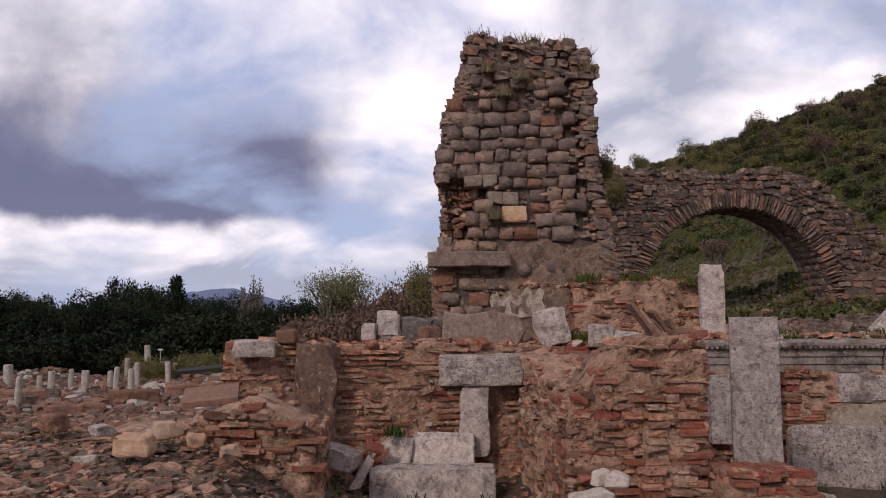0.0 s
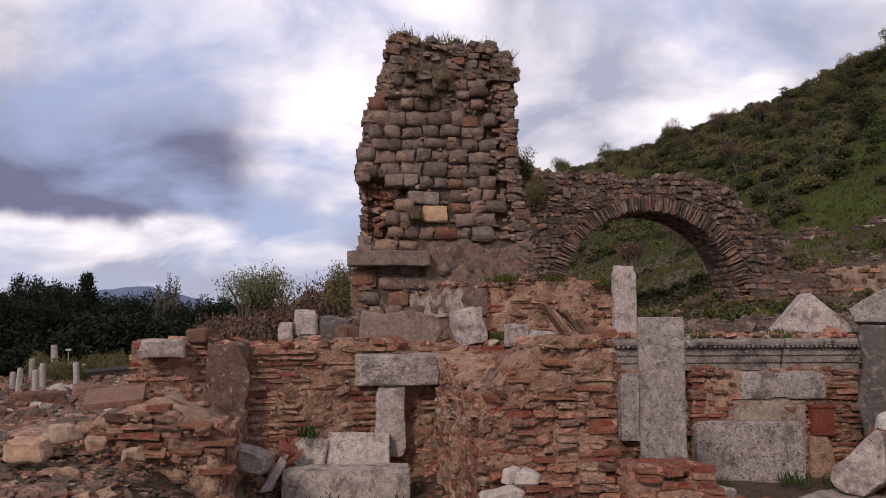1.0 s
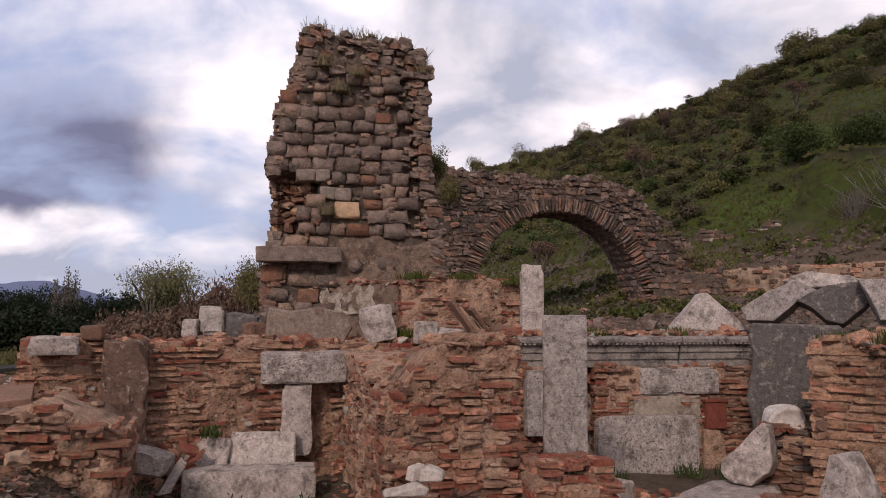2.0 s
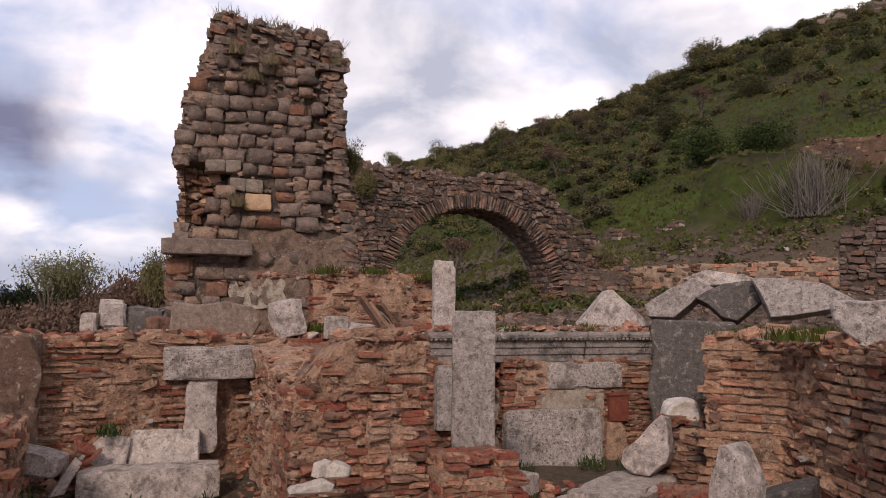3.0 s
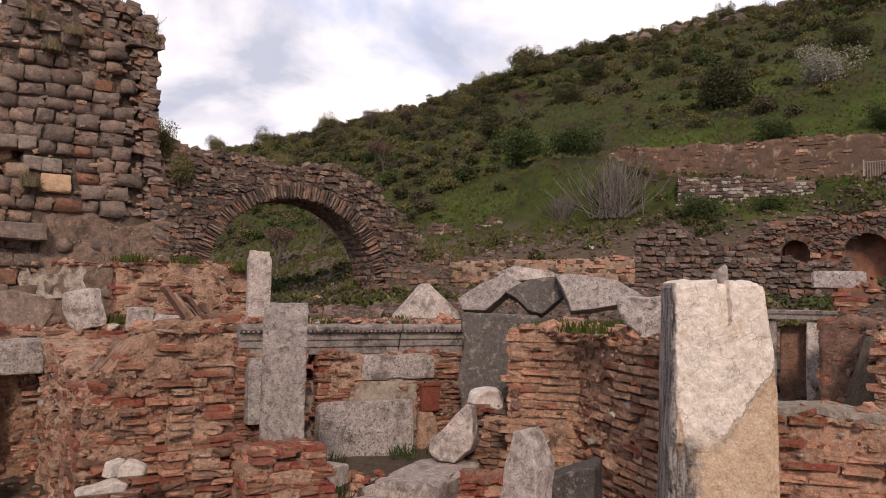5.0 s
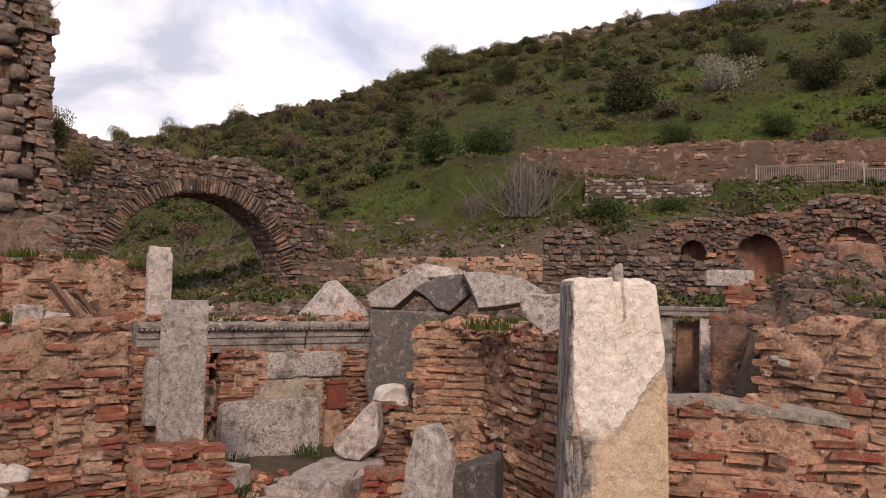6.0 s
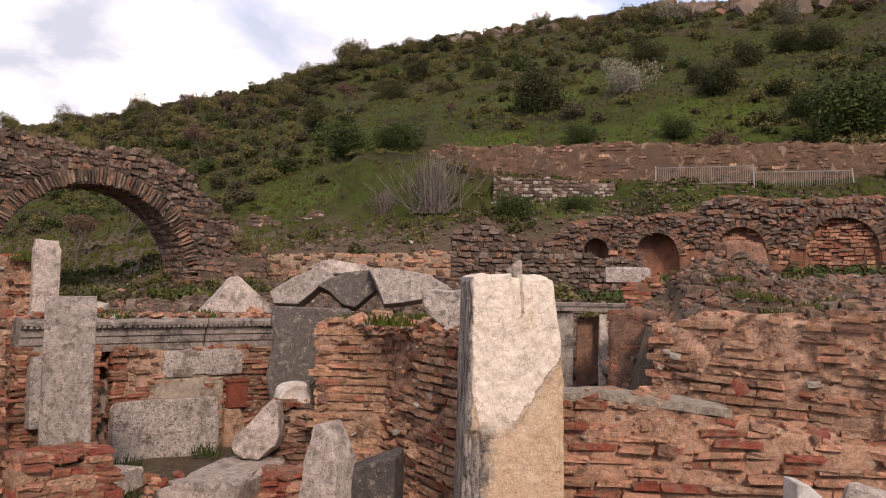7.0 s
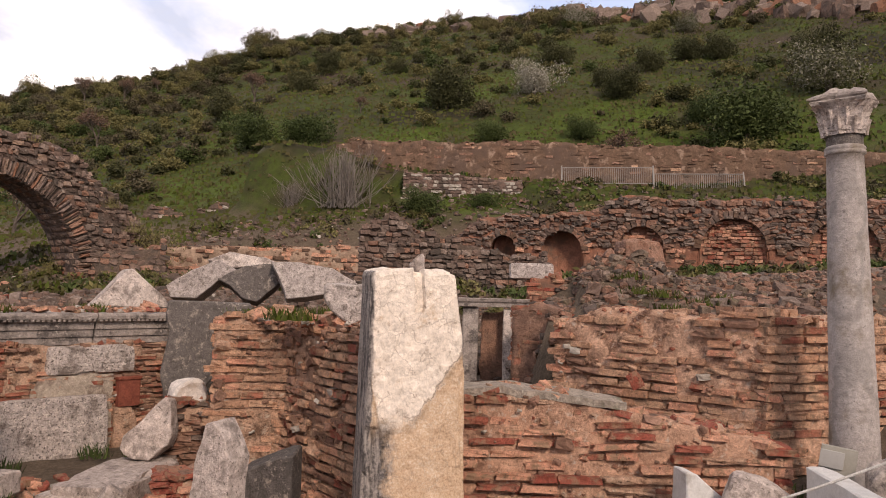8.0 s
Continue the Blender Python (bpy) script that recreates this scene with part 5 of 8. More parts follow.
def build_niches():
    x0, y0, x1, y1 = 30.0, 23.6, 40.2, 3.6
    L = math.hypot(x1 - x0, y1 - y0)
    place = plane_at(x0, y0, math.degrees(math.atan2(y1 - y0, x1 - x0)))
    top = rough_line(line((0, 5.9), (1.4, 6.4), (2.1, 7.0), (2.8, 7.35), (4.2, 7.65), (6.0, 7.65), (8.1, 7.9), (9.0, 8.35), (10.2, 8.5), (11.8, 8.3), (14, 8.3), (L, 8.15)), 0.16, 1.0, 31)

    def arched(u):
        for c, zs, r, zb in NICHES:
            if abs(u - c) < r:
                return zs + math.sqrt(r * r - (u - c) ** 2), zb
        return None

    def lo(u):
        a = arched(u)
        return a[0] if a else 3.6
    wall = core("niche_wall", place, 0, L, lo, top, 1.0, OCHRE, du=0.11, dv=0.25, rough=0.10, inset=0.06, label="ruined retaining wall with round arched niches of ochre brick", category="niche wall", kind="thing")
    hole = lambda u, v: any(abs(u - c) < r + 0.05 and v < zs + math.sqrt(max(0, (r + 0.05) ** 2 - (u - c) ** 2)) for c, zs, r, zb in NICHES)
    up = masonry(place, 0, L, lambda u: 6.2, top, (0.12, 0.28), (0.16, 0.46), [(ARCH_STONE, "rubble", 4), (STONE_SLATE, "rubble", 3), (RUBBLE, "rubble", 3)], depth=0.4, proud=(-0.05, 0.14), gap=0.0, skip=0.05, erode=0.0, fill=1.0, hole=hole, tilt=10, seed=131, wander=0.05)
    dn = masonry(place, 0, L, lambda u: 3.8, lambda u: 6.3, (0.14, 0.26), (0.2, 0.5), [(TERRACE, "rubble", 3), (RUBBLE, "rubble", 3), (BRICK_PALE, "brick", 2)], depth=0.3, proud=(-0.06, 0.06), gap=0.02, skip=0.3, hole=hole, tilt=5, seed=132, wander=0.03)
    lay(wall, "stone", up, 300, "rubble_infill")
    joined(wall, "lower_facing", dn)
    rng = random.Random(9)
    ring = []
    for c, zs, r, zb in NICHES:
        n = int(r * 16)
        for k in range(n):
            a = math.pi * (k + 0.5) / n
            p = place(c - (r + 0.13) * math.cos(a), zs + (r + 0.13) * math.sin(a), rng.uniform(-0.04, 0.04) - 0.1)
            m = Matrix.Translation(p) @ Matrix.Rotation(radians(place.rz), 4, "Z") @ Matrix.Rotation(a - math.pi / 2, 4, "Y") @ Matrix.Diagonal((math.pi * (r + 0.1) / n * 0.85, 0.4, 0.32, 1))
            ring.append((m, "brick", rng.randrange(14), rng.choice([RUBBLE, ARCH_STONE, TERRACE])))
        # back of the niche, curved
        bm = bmesh.new()
        cols = 12
        grid = []
        for i in range(cols + 1):
            a = math.pi * i / cols
            col = []
            for j in range(9):
                v = zb - 0.6 + (zs + r + 0.1 - zb + 0.6) * j / 8
                d = (0.75 if c < 8 else 0.2) * math.sin(a)
                p = place(c - (r + 0.04) * math.cos(a), v, -0.2 - d + 0.04 * noise.noise((c + i, v, 1)))
                col.append(bm.verts.new(p - wall.location))
            grid.append(col)
        for i in range(cols):
            for j in range(8):
                bm.faces.new((grid[i][j], grid[i + 1][j], grid[i + 1][j + 1], grid[i][j + 1]))
        part("niche_back", bm, OCHRE, wall, "ochre plastered niche back")
    lay(wall, "voussoir", ring, 300)
    # the wider arches are walled up with small bricks
    fills = []
    for c, zs, r, zb in NICHES[2:]:
        fills += masonry(place, c - r, c + r, lambda u: zb - 0.5, lambda u: zs + math.sqrt(max(0.0, r * r - (u - c) ** 2)), (0.12, 0.2), (0.2, 0.42), [(BRICK, "brick", 3), (BRICK_PALE, "brick", 3), (RUBBLE, "rubble", 2)], depth=0.2, proud=(-0.32, -0.22), skip=0.18, seed=int(c * 10), tilt=3, wander=0.02)
    joined(wall, "arch_filling", fills)


build_niches()

# ---------------------------------------------------------------- marble pieces of the court
block("lintel_block", 2.24, 11.84, 2.62, 1.36, 0.5, 0.5, 2, MARBLE_PITTED, "pitted pale marble lintel block on a broken post", "lintel", r=0.05, cuts=12, rough=0.02, chip=0.03, seed=1)
block("marble_post", 2.14, 11.78, 1.5, 0.5, 0.3, 1.12, 3, MARBLE, "broken grey marble post under the lintel", "post", r=0.04, cuts=8, rough=0.05, chip=0.12, seed=2, taper=0.9)
carved("wall_slab", [(-0.72, 0), (0.6, 0.05), (0.75, 0.3), (0.6, 0.58), (0.2, 0.66), (-0.35, 0.6), (-0.68, 0.66)], 0.35, 2.3, 12.75, 3.16, 2, surface("brown_stained_slab", [(0.17, 0.125, 0.1), (0.225, 0.168, 0.136), (0.29, 0.225, 0.185)], grain=0.5, stain=(0.15, 0.098, 0.074), stain_scale=3.0, spot=(0.36, 0.29, 0.24), spot_scale=9, spot_amount=(0.58, 0.7), seed=20), "broken brown stained slab set upright on the wall", "slab", rough=0.03, bevel=0.03)
block("leaning_block", 3.5, 12.35, 3.26, 0.52, 0.45, 0.58, 8, MARBLE, "rough grey marble block leaning on the wall top", r=0.06, cuts=6, rough=0.05, chip=0.1, seed=3, ry=-9)
block("small_block", 4.24, 12.0, 3.22, 0.34, 0.3, 0.37, 10, MARBLE, "small squared grey marble block", r=0.025, cuts=5, rough=0.015, seed=4)
carved("broken_block", [(-0.3, 0), (0.3, 0), (0.33, 0.16), (0.12, 0.23), (-0.2, 0.26), (-0.32, 0.15)], 0.35, 4.7, 11.95, 3.22, -6, MARBLE, "broken white topped marble block", bevel=0.03, rough=0.03)
block("cube_block", 0.2, 17.0, 3.2, 0.5, 0.5, 0.63, 14, MARBLE, "upright buff marble cube with a worn face", r=0.05, cuts=6, rough=0.03, chip=0.06, seed=5)
block("low_block", -0.22, 16.9, 3.1, 0.34, 0.4, 0.45, -8, MARBLE, "low buff marble block beside a taller one", r=0.06, cuts=5, rough=0.03, chip=0.06, seed=6)
block("dark_boulder", 0.85, 17.2, 3.05, 0.85, 0.6, 0.62, 5, MARBLE_DARK, "dark grey boulder beside the masonry stump", "boulder", r=0.18, cuts=7, rough=0.06, chip=0.1, seed=7)
block("foot_boulder", 1.15, 16.6, 3.05, 0.45, 0.4, 0.42, 30, RUBBLE, "brown field stone at the foot of the stump", "boulder", r=0.14, cuts=6, rough=0.06, seed=8)
block("bench_block", 1.5, 10.85, 1.05, 1.85, 0.55, 0.46, 1, MARBLE, "long grey marble block with a pale worn top", r=0.04, cuts=10, rough=0.025, chip=0.06, seed=9)
carved("leaning_slab", [(-0.5, 0), (0.48, 0), (0.5, 0.5), (-0.47, 0.52)], 0.16, 1.65, 11.34, 1.42, 2, MARBLE, "squared grey marble slab leaning behind the long block", "slab", rx=-24, bevel=0.02, rough=0.015)
carved("leaning_slab", [(-0.5, 0), (0.3, 0), (0.32, 0.46), (-0.08, 0.48)], 0.15, 0.85, 11.2, 1.42, -4, MARBLE, "broken grey marble slab with one slanting edge", "slab", rx=-30, bevel=0.02, rough=0.02)
carved("fallen_block", [(-0.45, 0.1), (0.42, 0), (0.45, 0.28), (0.1, 0.36), (-0.42, 0.52)], 0.45, 0.0, 10.6, 1.5, -8, MARBLE, "wedge shaped grey marble block half buried", bevel=0.03, rough=0.03)
carved("thin_slab", [(-0.08, 0), (0.1, 0.02), (0.3, 0.4), (0.22, 0.48)], 0.14, 0.36, 10.5, 1.25, 10, MARBLE, "thin white marble splinter leaning upright", "slab", bevel=0.01, rough=0.015)
for k, (tx, tz, tr) in enumerate(((0.62, 1.75, 30), (0.72, 1.62, -40), (0.5, 1.55, 60), (0.66, 1.45, 100))):
    block("roof_tile", tx, 10.95, tz, 0.3, 0.22, 0.05, tr, BRICK_RED, "broken red roof tile in a heap", "tile", rx=35, ry=25 * (-1) ** k, group="broken red tiles", r=0.012, cuts=3, rough=0.01, seed=k)
block("capping_block", -1.25, 11.0, 3.13, 0.62, 0.5, 0.27, 12, MARBLE, "weathered marble capping block on the wall end", r=0.05, cuts=6, rough=0.03, chip=0.05, seed=11)
block("round_stone", -0.8, 11.2, 3.32, 0.3, 0.25, 0.22, 0, OCHRE, "small rounded buff stone on the wall top", "stone", r=0.09, cuts=5, rough=0.03, seed=12)
block("plastered_jamb", -0.33, 11.2, 1.4, 0.62, 0.45, 1.92, 10, surface("red_brown_plaster", [(0.13, 0.077, 0.056), (0.18, 0.11, 0.082), (0.24, 0.155, 0.12)], grain=0.5, bump=1.0, stain=(0.13, 0.078, 0.058), stain_scale=3.5, spot=(0.40, 0.32, 0.26), spot_scale=9, spot_amount=(0.56, 0.66), seed=22), "upright jamb with stained red brown plaster", "jamb", r=0.07, cuts=14, rough=0.08, chip=0.12, freq=4.0, seed=13)
block("flat_slab", -1.42, 9.55, 2.66, 0.72, 0.6, 0.09, 14, surface("brown_slab", [(0.18, 0.095, 0.066), (0.225, 0.122, 0.086), (0.255, 0.15, 0.108)], seed=23, grain=0.35, stain=(0.2, 0.125, 0.095), stain_scale=3), "flat brown slab lying across the rubble", "slab", rx=13, ry=-4, r=0.02, cuts=5, rough=0.01, seed=14)

block("marble_pillar", 5.68, 9.15, 1.1, 0.58, 0.30, 2.62, -17, MARBLE_MOTTLED, "tall lichen speckled grey marble pillar slab", "pillar", r=0.04, cuts=12, rough=0.02, chip=0.05, seed=15)
block("stele", 6.55, 13.5, 3.0, 0.43, 0.26, 1.66, -6, MARBLE, "upright grey marble stele with a chamfered top", "stele", r=0.06, cuts=9, rough=0.015, chip=0.08, seed=16)


def cornice(x, length, label, seed):
    """An architrave block: three fasciae, a rounded moulding and a worn crown."""
    prof = [(0.0, 0.0), (0.0, 0.13), (-0.03, 0.135), (-0.03, 0.26), (-0.06, 0.265), (-0.06, 0.37), (-0.09, 0.39), (-0.13, 0.43), (-0.17, 0.44), (-0.18, 0.50), (-0.16, 0.54), (0.45, 0.55), (0.45, 0.0)]
    bm = bmesh.new()
    n = int(length / 0.09)
    rows = []
    for i in range(n + 1):
        u = -length / 2 + length * i / n
        rows.append([bm.verts.new((u, py + 0.012 * noise.noise((u * 6 + seed, pz * 9, seed)), pz + (0.03 * noise.noise((u * 5, seed, 3)) if pz > 0.42 else 0))) for py, pz in prof])
    m = len(prof)
    for i in range(n):
        for j in range(m):
            bm.faces.new((rows[i][j], rows[i][(j + 1) % m], rows[i + 1][(j + 1) % m], rows[i + 1][j]))
    bm.faces.new(rows[0][::-1])
    bm.faces.new(rows[-1])
    bmesh.ops.recalc_face_normals(bm, faces=list(bm.faces))
    ob = part("architrave_block", bm, MARBLE_SOOT)
    ob.matrix_basis = pose(x, 12.32, 2.77, 0, 0, 0)
    tagged(ob, label, "architrave", "architrave blocks")
    for k in range(int(length / 0.085)):
        b = rounded_bm(0.055, 0.05, 0.05, r=0.012, cuts=1, rough=0.004, seed=k)
        part("dentil", b, MARBLE_SOOT, ob, m=pose(-length / 2 + 0.05 + k * 0.085, -0.135, 0.40))
    return ob


block("marble_jamb", 6.2, 12.2, 1.62, 0.36, 0.3, 1.12, 2, MARBLE_MOTTLED, "pale upright marble jamb under the architrave end", "jamb", r=0.03, cuts=9, rough=0.02, chip=0.08, seed=82)
cornice(7.42, 3.06, "weathered grey marble architrave block with carved fasciae", 1)
cornice(9.68, 1.4, "shorter weathered marble architrave block with carved fasciae", 2)
block("course_block", 8.95, 12.46, 2.27, 1.5, 0.5, 0.49, 0, MARBLE_PITTED, "pitted grey marble block set under the architrave", r=0.06, cuts=9, rough=0.02, chip=0.06, seed=18)
block("pitted_slab", 8.16, 11.95, 0.92, 1.82, 0.3, 1.02, -2, MARBLE_PITTED, "large pitted white marble slab leaning in the court", "slab", rx=-6, r=0.05, cuts=12, rough=0.02, chip=0.07, seed=19)
TERRACOTTA = surface("terracotta", [(0.19, 0.055, 0.036), (0.235, 0.072, 0.045)], grain=0.35, seed=24)
flue = block("flue_tile", 9.6, 12.27, 1.66, 0.40, 0.25, 0.48, 0, TERRACOTTA, "flat red terracotta flue tile standing in the wall", "flue tile", r=0.02, cuts=5, rough=0.008, seed=20)
part("rim", rounded_bm(0.44, 0.27, 0.055, r=0.01, cuts=3, rough=0.006, seed=22), TERRACOTTA, flue, m=pose(0, -0.01, 0.47))
block("plaster_face", 8.64, 12.31, 0.88, 1.4, 0.16, 1.38, 0, PLASTER, "crumbling buff plaster clinging to the brick wall", "plaster", r=0.05, cuts=12, rough=0.05, chip=0.1, seed=83)
block("buff_post", 9.56, 12.29, 0.88, 0.44, 0.25, 0.78, 0, MORTAR, "brown plastered post under the flue tile", "post", r=0.04, cuts=8, rough=0.04, chip=0.08, seed=21)
carved("gable_block", [(-0.78, 0), (0.9, 0), (0.75, 0.14), (0.0, 0.80), (-0.1, 0.78)], 0.5, 10.6, 14.3, 3.36, -14, MARBLE, "triangular gable end block of grey marble", "pediment block", bevel=0.025, rough=0.02)
carved("dark_block", [(-0.55, -0.35), (-0.28, -0.4), (0.22, 0.05), (0.62, 0.1), (0.84, 1.0), (0.86, 1.42), (-0.55, 1.45), (-0.6, 1.2), (-0.52, 0.9), (-0.64, 0.2)], 0.45, 10.35, 11.15, 2.12, -33, MARBLE_DARK, "dark lichen blackened marble block standing upright", bevel=0.03, rough=0.02)
# tumbled gable stones behind
ROOF_STONES = (
    (11.88, 13.3, 3.93, 0.9, [(-0.84, -0.16), (-0.36, 0.16), (0.18, 0.41), (0.57, 0.21), (0.18, -0.03), (-0.23, -0.41), (-0.73, -0.40)], MARBLE_MOTTLED, "great grey roof stone leaning on its neighbour"),
    (12.54, 12.45, 3.94, 0.8, [(-0.85, 0.01), (-0.30, 0.30), (0.39, 0.37), (0.56, 0.12), (0.30, -0.14), (-0.05, -0.45), (-0.34, -0.39), (-0.59, -0.14)], MARBLE_DARK, "tilted dark grey roof stone with a ridge"),
    (13.11, 11.47, 3.92, 0.8, [(-0.84, 0.41), (-0.23, 0.40), (0.41, 0.29), (0.93, 0.00), (0.55, -0.18), (-0.09, -0.31), (-0.50, -0.35), (-0.69, 0.13)], MARBLE_MOTTLED, "sloping grey roof stone with a pale worn top"),
    (12.58, 13.05, 4.36, 0.7, [(-0.78, -0.02), (-0.32, 0.18), (0.41, 0.07), (0.70, -0.05), (0.00, -0.14), (-0.36, -0.16)], MARBLE, "flat marble slab lying over the roof stones"),
)
for k, (vx, vy, vz, dep, prof, mm, lb) in enumerate(ROOF_STONES):
    carved("roof_stone", prof, dep, vx, vy, vz, -38, mm, lb, "roof stone", rx=-8, group="tumbled roof stones", bevel=0.012, rough=0.02, seed=60 + k, cuts=3)
carved("bracket_block", [(-0.46, 0.30), (-0.42, 0.34), (0.44, 0.34), (0.46, -0.05), (0.36, -0.36), (0.24, -0.34), (-0.06, -0.2), (-0.36, -0.02), (-0.45, 0.14)], 0.6, 9.88, 6.58, 3.56, -46, MARBLE_MOTTLED, "pale marble block jutting over a brick wall", bevel=0.02, rough=0.03, cuts=3)
WB = surface("white_field_stone", [(0.56, 0.50, 0.45), (0.66, 0.61, 0.56)], stain=(0.40, 0.32, 0.26), seed=25)
carved("white_boulder", [(-0.30, 0.02), (0.10, -0.03), (0.28, 0.0), (0.30, 0.14), (0.20, 0.30), (0.0, 0.36), (-0.18, 0.28), (-0.27, 0.14)], 0.42, 9.14, 9.5, 2.08, -22, WB, "rounded white stone on top of a brick pile", "stone", bevel=0.05, rough=0.04, cuts=3)
carved("leaning_stone", [(-0.36, 0.16), (-0.30, 0.08), (-0.15, 0.02), (0.06, 0.0), (0.30, 0.20), (0.34, 0.36), (0.28, 0.86), (0.22, 0.88), (0.04, 0.70), (-0.16, 0.48), (-0.32, 0.32)], 0.36, 8.40, 9.24, 1.35, -44, MARBLE, "pale angular marble piece leaning on a brick pile", "stone", rx=-10, bevel=0.012, rough=0.03)
carved("marble_shard", [(-0.24, -0.7), (0.22, -0.7), (0.24, 0.42), (0.18, 0.62), (0.04, 0.80), (-0.04, 0.78), (-0.14, 0.5), (-0.22, 0.1)], 0.36, 7.33, 5.90, 1.65, -66, MARBLE, "tall pointed grey marble shard standing upright", "shard", bevel=0.01, rough=0.03)
carved("grey_stump", [(-0.3, 0), (0.32, 0), (0.34, 0.96), (0.22, 0.95), (-0.3, 0.72)], 0.5, 8.4, 6.45, 0.98, -52, MARBLE_DARK, "broken dark grey marble stump with a slanting top", "stump", rx=4, bevel=0.02, rough=0.025)
block("court_block", 7.86, 8.91, 0.84, 1.9, 0.9, 0.52, 37, MARBLE, "large worn marble block lying below the brick pier", r=0.06, cuts=9, rough=0.03, chip=0.1, seed=24)
carved("court_fragment", [(-0.4, 0), (0.4, 0), (0.42, 0.3), (-0.1, 0.36), (-0.42, 0.2)], 0.45, 6.05, 7.7, 1.0, 15, MARBLE, "grey marble fragment with a moulded edge", "fragment", bevel=0.03, rough=0.03, group="marble fragments")
carved("court_fragment", [(-0.12, 0), (0.16, 0), (0.2, 0.4), (0.05, 0.52), (-0.1, 0.3)], 0.16, 7.05, 7.75, 1.0, -25, MARBLE, "small upright marble splinter", "fragment", bevel=0.02, rough=0.02, group="marble fragments")
carved("court_fragment", [(-0.35, 0), (0.35, 0.05), (0.3, 0.34), (-0.2, 0.42)], 0.5, 6.55, 9.85, 1.0, 30, MARBLE, "wedge of pale marble by the pitted slab", "fragment", bevel=0.03, rough=0.03, group="marble fragments")
block("court_slab", 6.55, 8.45, 0.9, 0.8, 0.5, 0.26, 4, MARBLE_MOTTLED, "flat grey marble slab among the rubble", "slab", r=0.03, cuts=5, rough=0.02, chip=0.08, seed=91, group="marble fragments")
block("court_slab", 7.02, 8.72, 0.9, 0.45, 0.42, 0.34, 24, MARBLE, "squared pale marble fragment among the rubble", "fragment", r=0.04, cuts=5, rough=0.04, chip=0.12, seed=92, group="marble fragments")
rng = random.Random(77)
for k in range(16):
    fx, fy = 7.3 + rng.gauss(0, 0.28), 10.35 + rng.gauss(0, 0.22)
    block("brick_fragment", fx, fy, ground_z(fx, fy) - 0.02 + 0.1 * max(0, 1 - 2 * math.hypot(fx - 7.3, fy - 10.35)), rng.uniform(0.14, 0.32), rng.uniform(0.1, 0.2), rng.uniform(0.07, 0.13), rng.uniform(0, 180), (BRICK_RED, BRICK, MARBLE, BRICK_PALE)[k % 4], "broken piece of brick or stone on the ground", "fragment", rx=rng.gauss(0, 12), ry=rng.gauss(0, 12), group="brick fragments", r=0.02, cuts=2, rough=0.015, chip=0.1, seed=200 + k)
WF = surface("fresh_white_stone", [(0.40, 0.34, 0.29), (0.50, 0.44, 0.385), (0.46, 0.36, 0.29)], grain=0.4, seed=26)
carved("white_fragment", [(-0.26, 0), (0.17, -0.02), (0.23, 0.05), (0.12, 0.10), (-0.06, 0.06), (-0.24, 0.04)], 0.18, 3.3, 7.25, 1.9, 8, WF, "freshly broken white stone fragment", "fragment", bevel=0.02, rough=0.03, group="white fragments")
carved("white_fragment", [(-0.12, 0), (0.15, 0.02), (0.18, 0.11), (0.0, 0.17), (-0.13, 0.10)], 0.15, 3.55, 7.4, 1.98, -20, WF, "pinkish white broken stone fragment", "fragment", bevel=0.02, rough=0.03, group="white fragments")
carved("white_fragment", [(-0.10, 0), (0.10, 0), (0.08, 0.16), (-0.07, 0.14)], 0.12, 3.42, 7.42, 2.0, 30, WF, "small squared white stone fragment", "fragment", bevel=0.012, rough=0.012, group="white fragments")

# ---------------------------------------------------------------- the great pale pier


def build_pier():
    bm = rounded_bm(1.20, 0.55, 3.15, r=0.05, cuts=58, rough=0.02, seed=31, chip=0.06, taper=0.92)
    for v in bm.verts:
        t = v.co.z / 3.15
        if v.co.x > 0.36 and t > 0.62:
            v.co.x -= 0.13 * (t - 0.62) / 0.38 + 0.03 * noise.noise((v.co.z * 3, 1, 1))
        v.co.z += 0.05 * noise.noise((v.co.x * 4, v.co.y * 3, 2)) * (t > 0.9)
        v.co.z -= 0.22 * max(0.0, abs(v.co.x + 0.02) - 0.36) * (t > 0.9) * (t - 0.9) * 10
        groove = abs(v.co.x + 0.02 - 0.25 * (1 - t))
        if t > 0.86 and groove < 0.05:
            v.co.z -= 0.05
            v.co.y += 0.05
        # the polished face ends along a slanting break; below it the stone is rough
        if v.co.y < -0.1:
            edge_z = float(np.interp(v.co.x, PIER_X, PIER_Z)) + 0.05 * noise.fractal((v.co.x * 7, v.co.z * 4, 3), 1.0, 2.0, 4)
            if v.co.z < edge_z and v.co.x > -0.5:
                v.co.y += 0.03 * min(1.0, (edge_z - v.co.z) / 0.1)
            if v.co.x < -0.36 and v.co.z < 1.4:
                v.co.y += 0.05 * min(1.0, (-0.36 - v.co.x) * 9)
            v.co.y += 0.012 * noise.fractal((v.co.x * 9, v.co.z * 9, 8), 1.0, 2.0, 4)
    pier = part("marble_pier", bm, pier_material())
    pier.matrix_basis = pose(9.155, 4.92, 0.92, 0, 0, -30)
    tagged(pier, "tall cream and ochre marble pier with a cracked face", "pier")
    block("pier_stone", 9.16, 4.96, 4.0, 0.25, 0.2, 0.30, -30, MARBLE, "small rounded stone lying on top of the pier", "stone", r=0.07, cuts=7, rough=0.04, chip=0.16, ry=12, seed=32)


PIER_X, PIER_Z = [-0.56, -0.52, -0.40, -0.22, 0.0, 0.3, 0.56], [2.6, 1.9, 1.36, 1.42, 1.52, 1.94, 2.3]


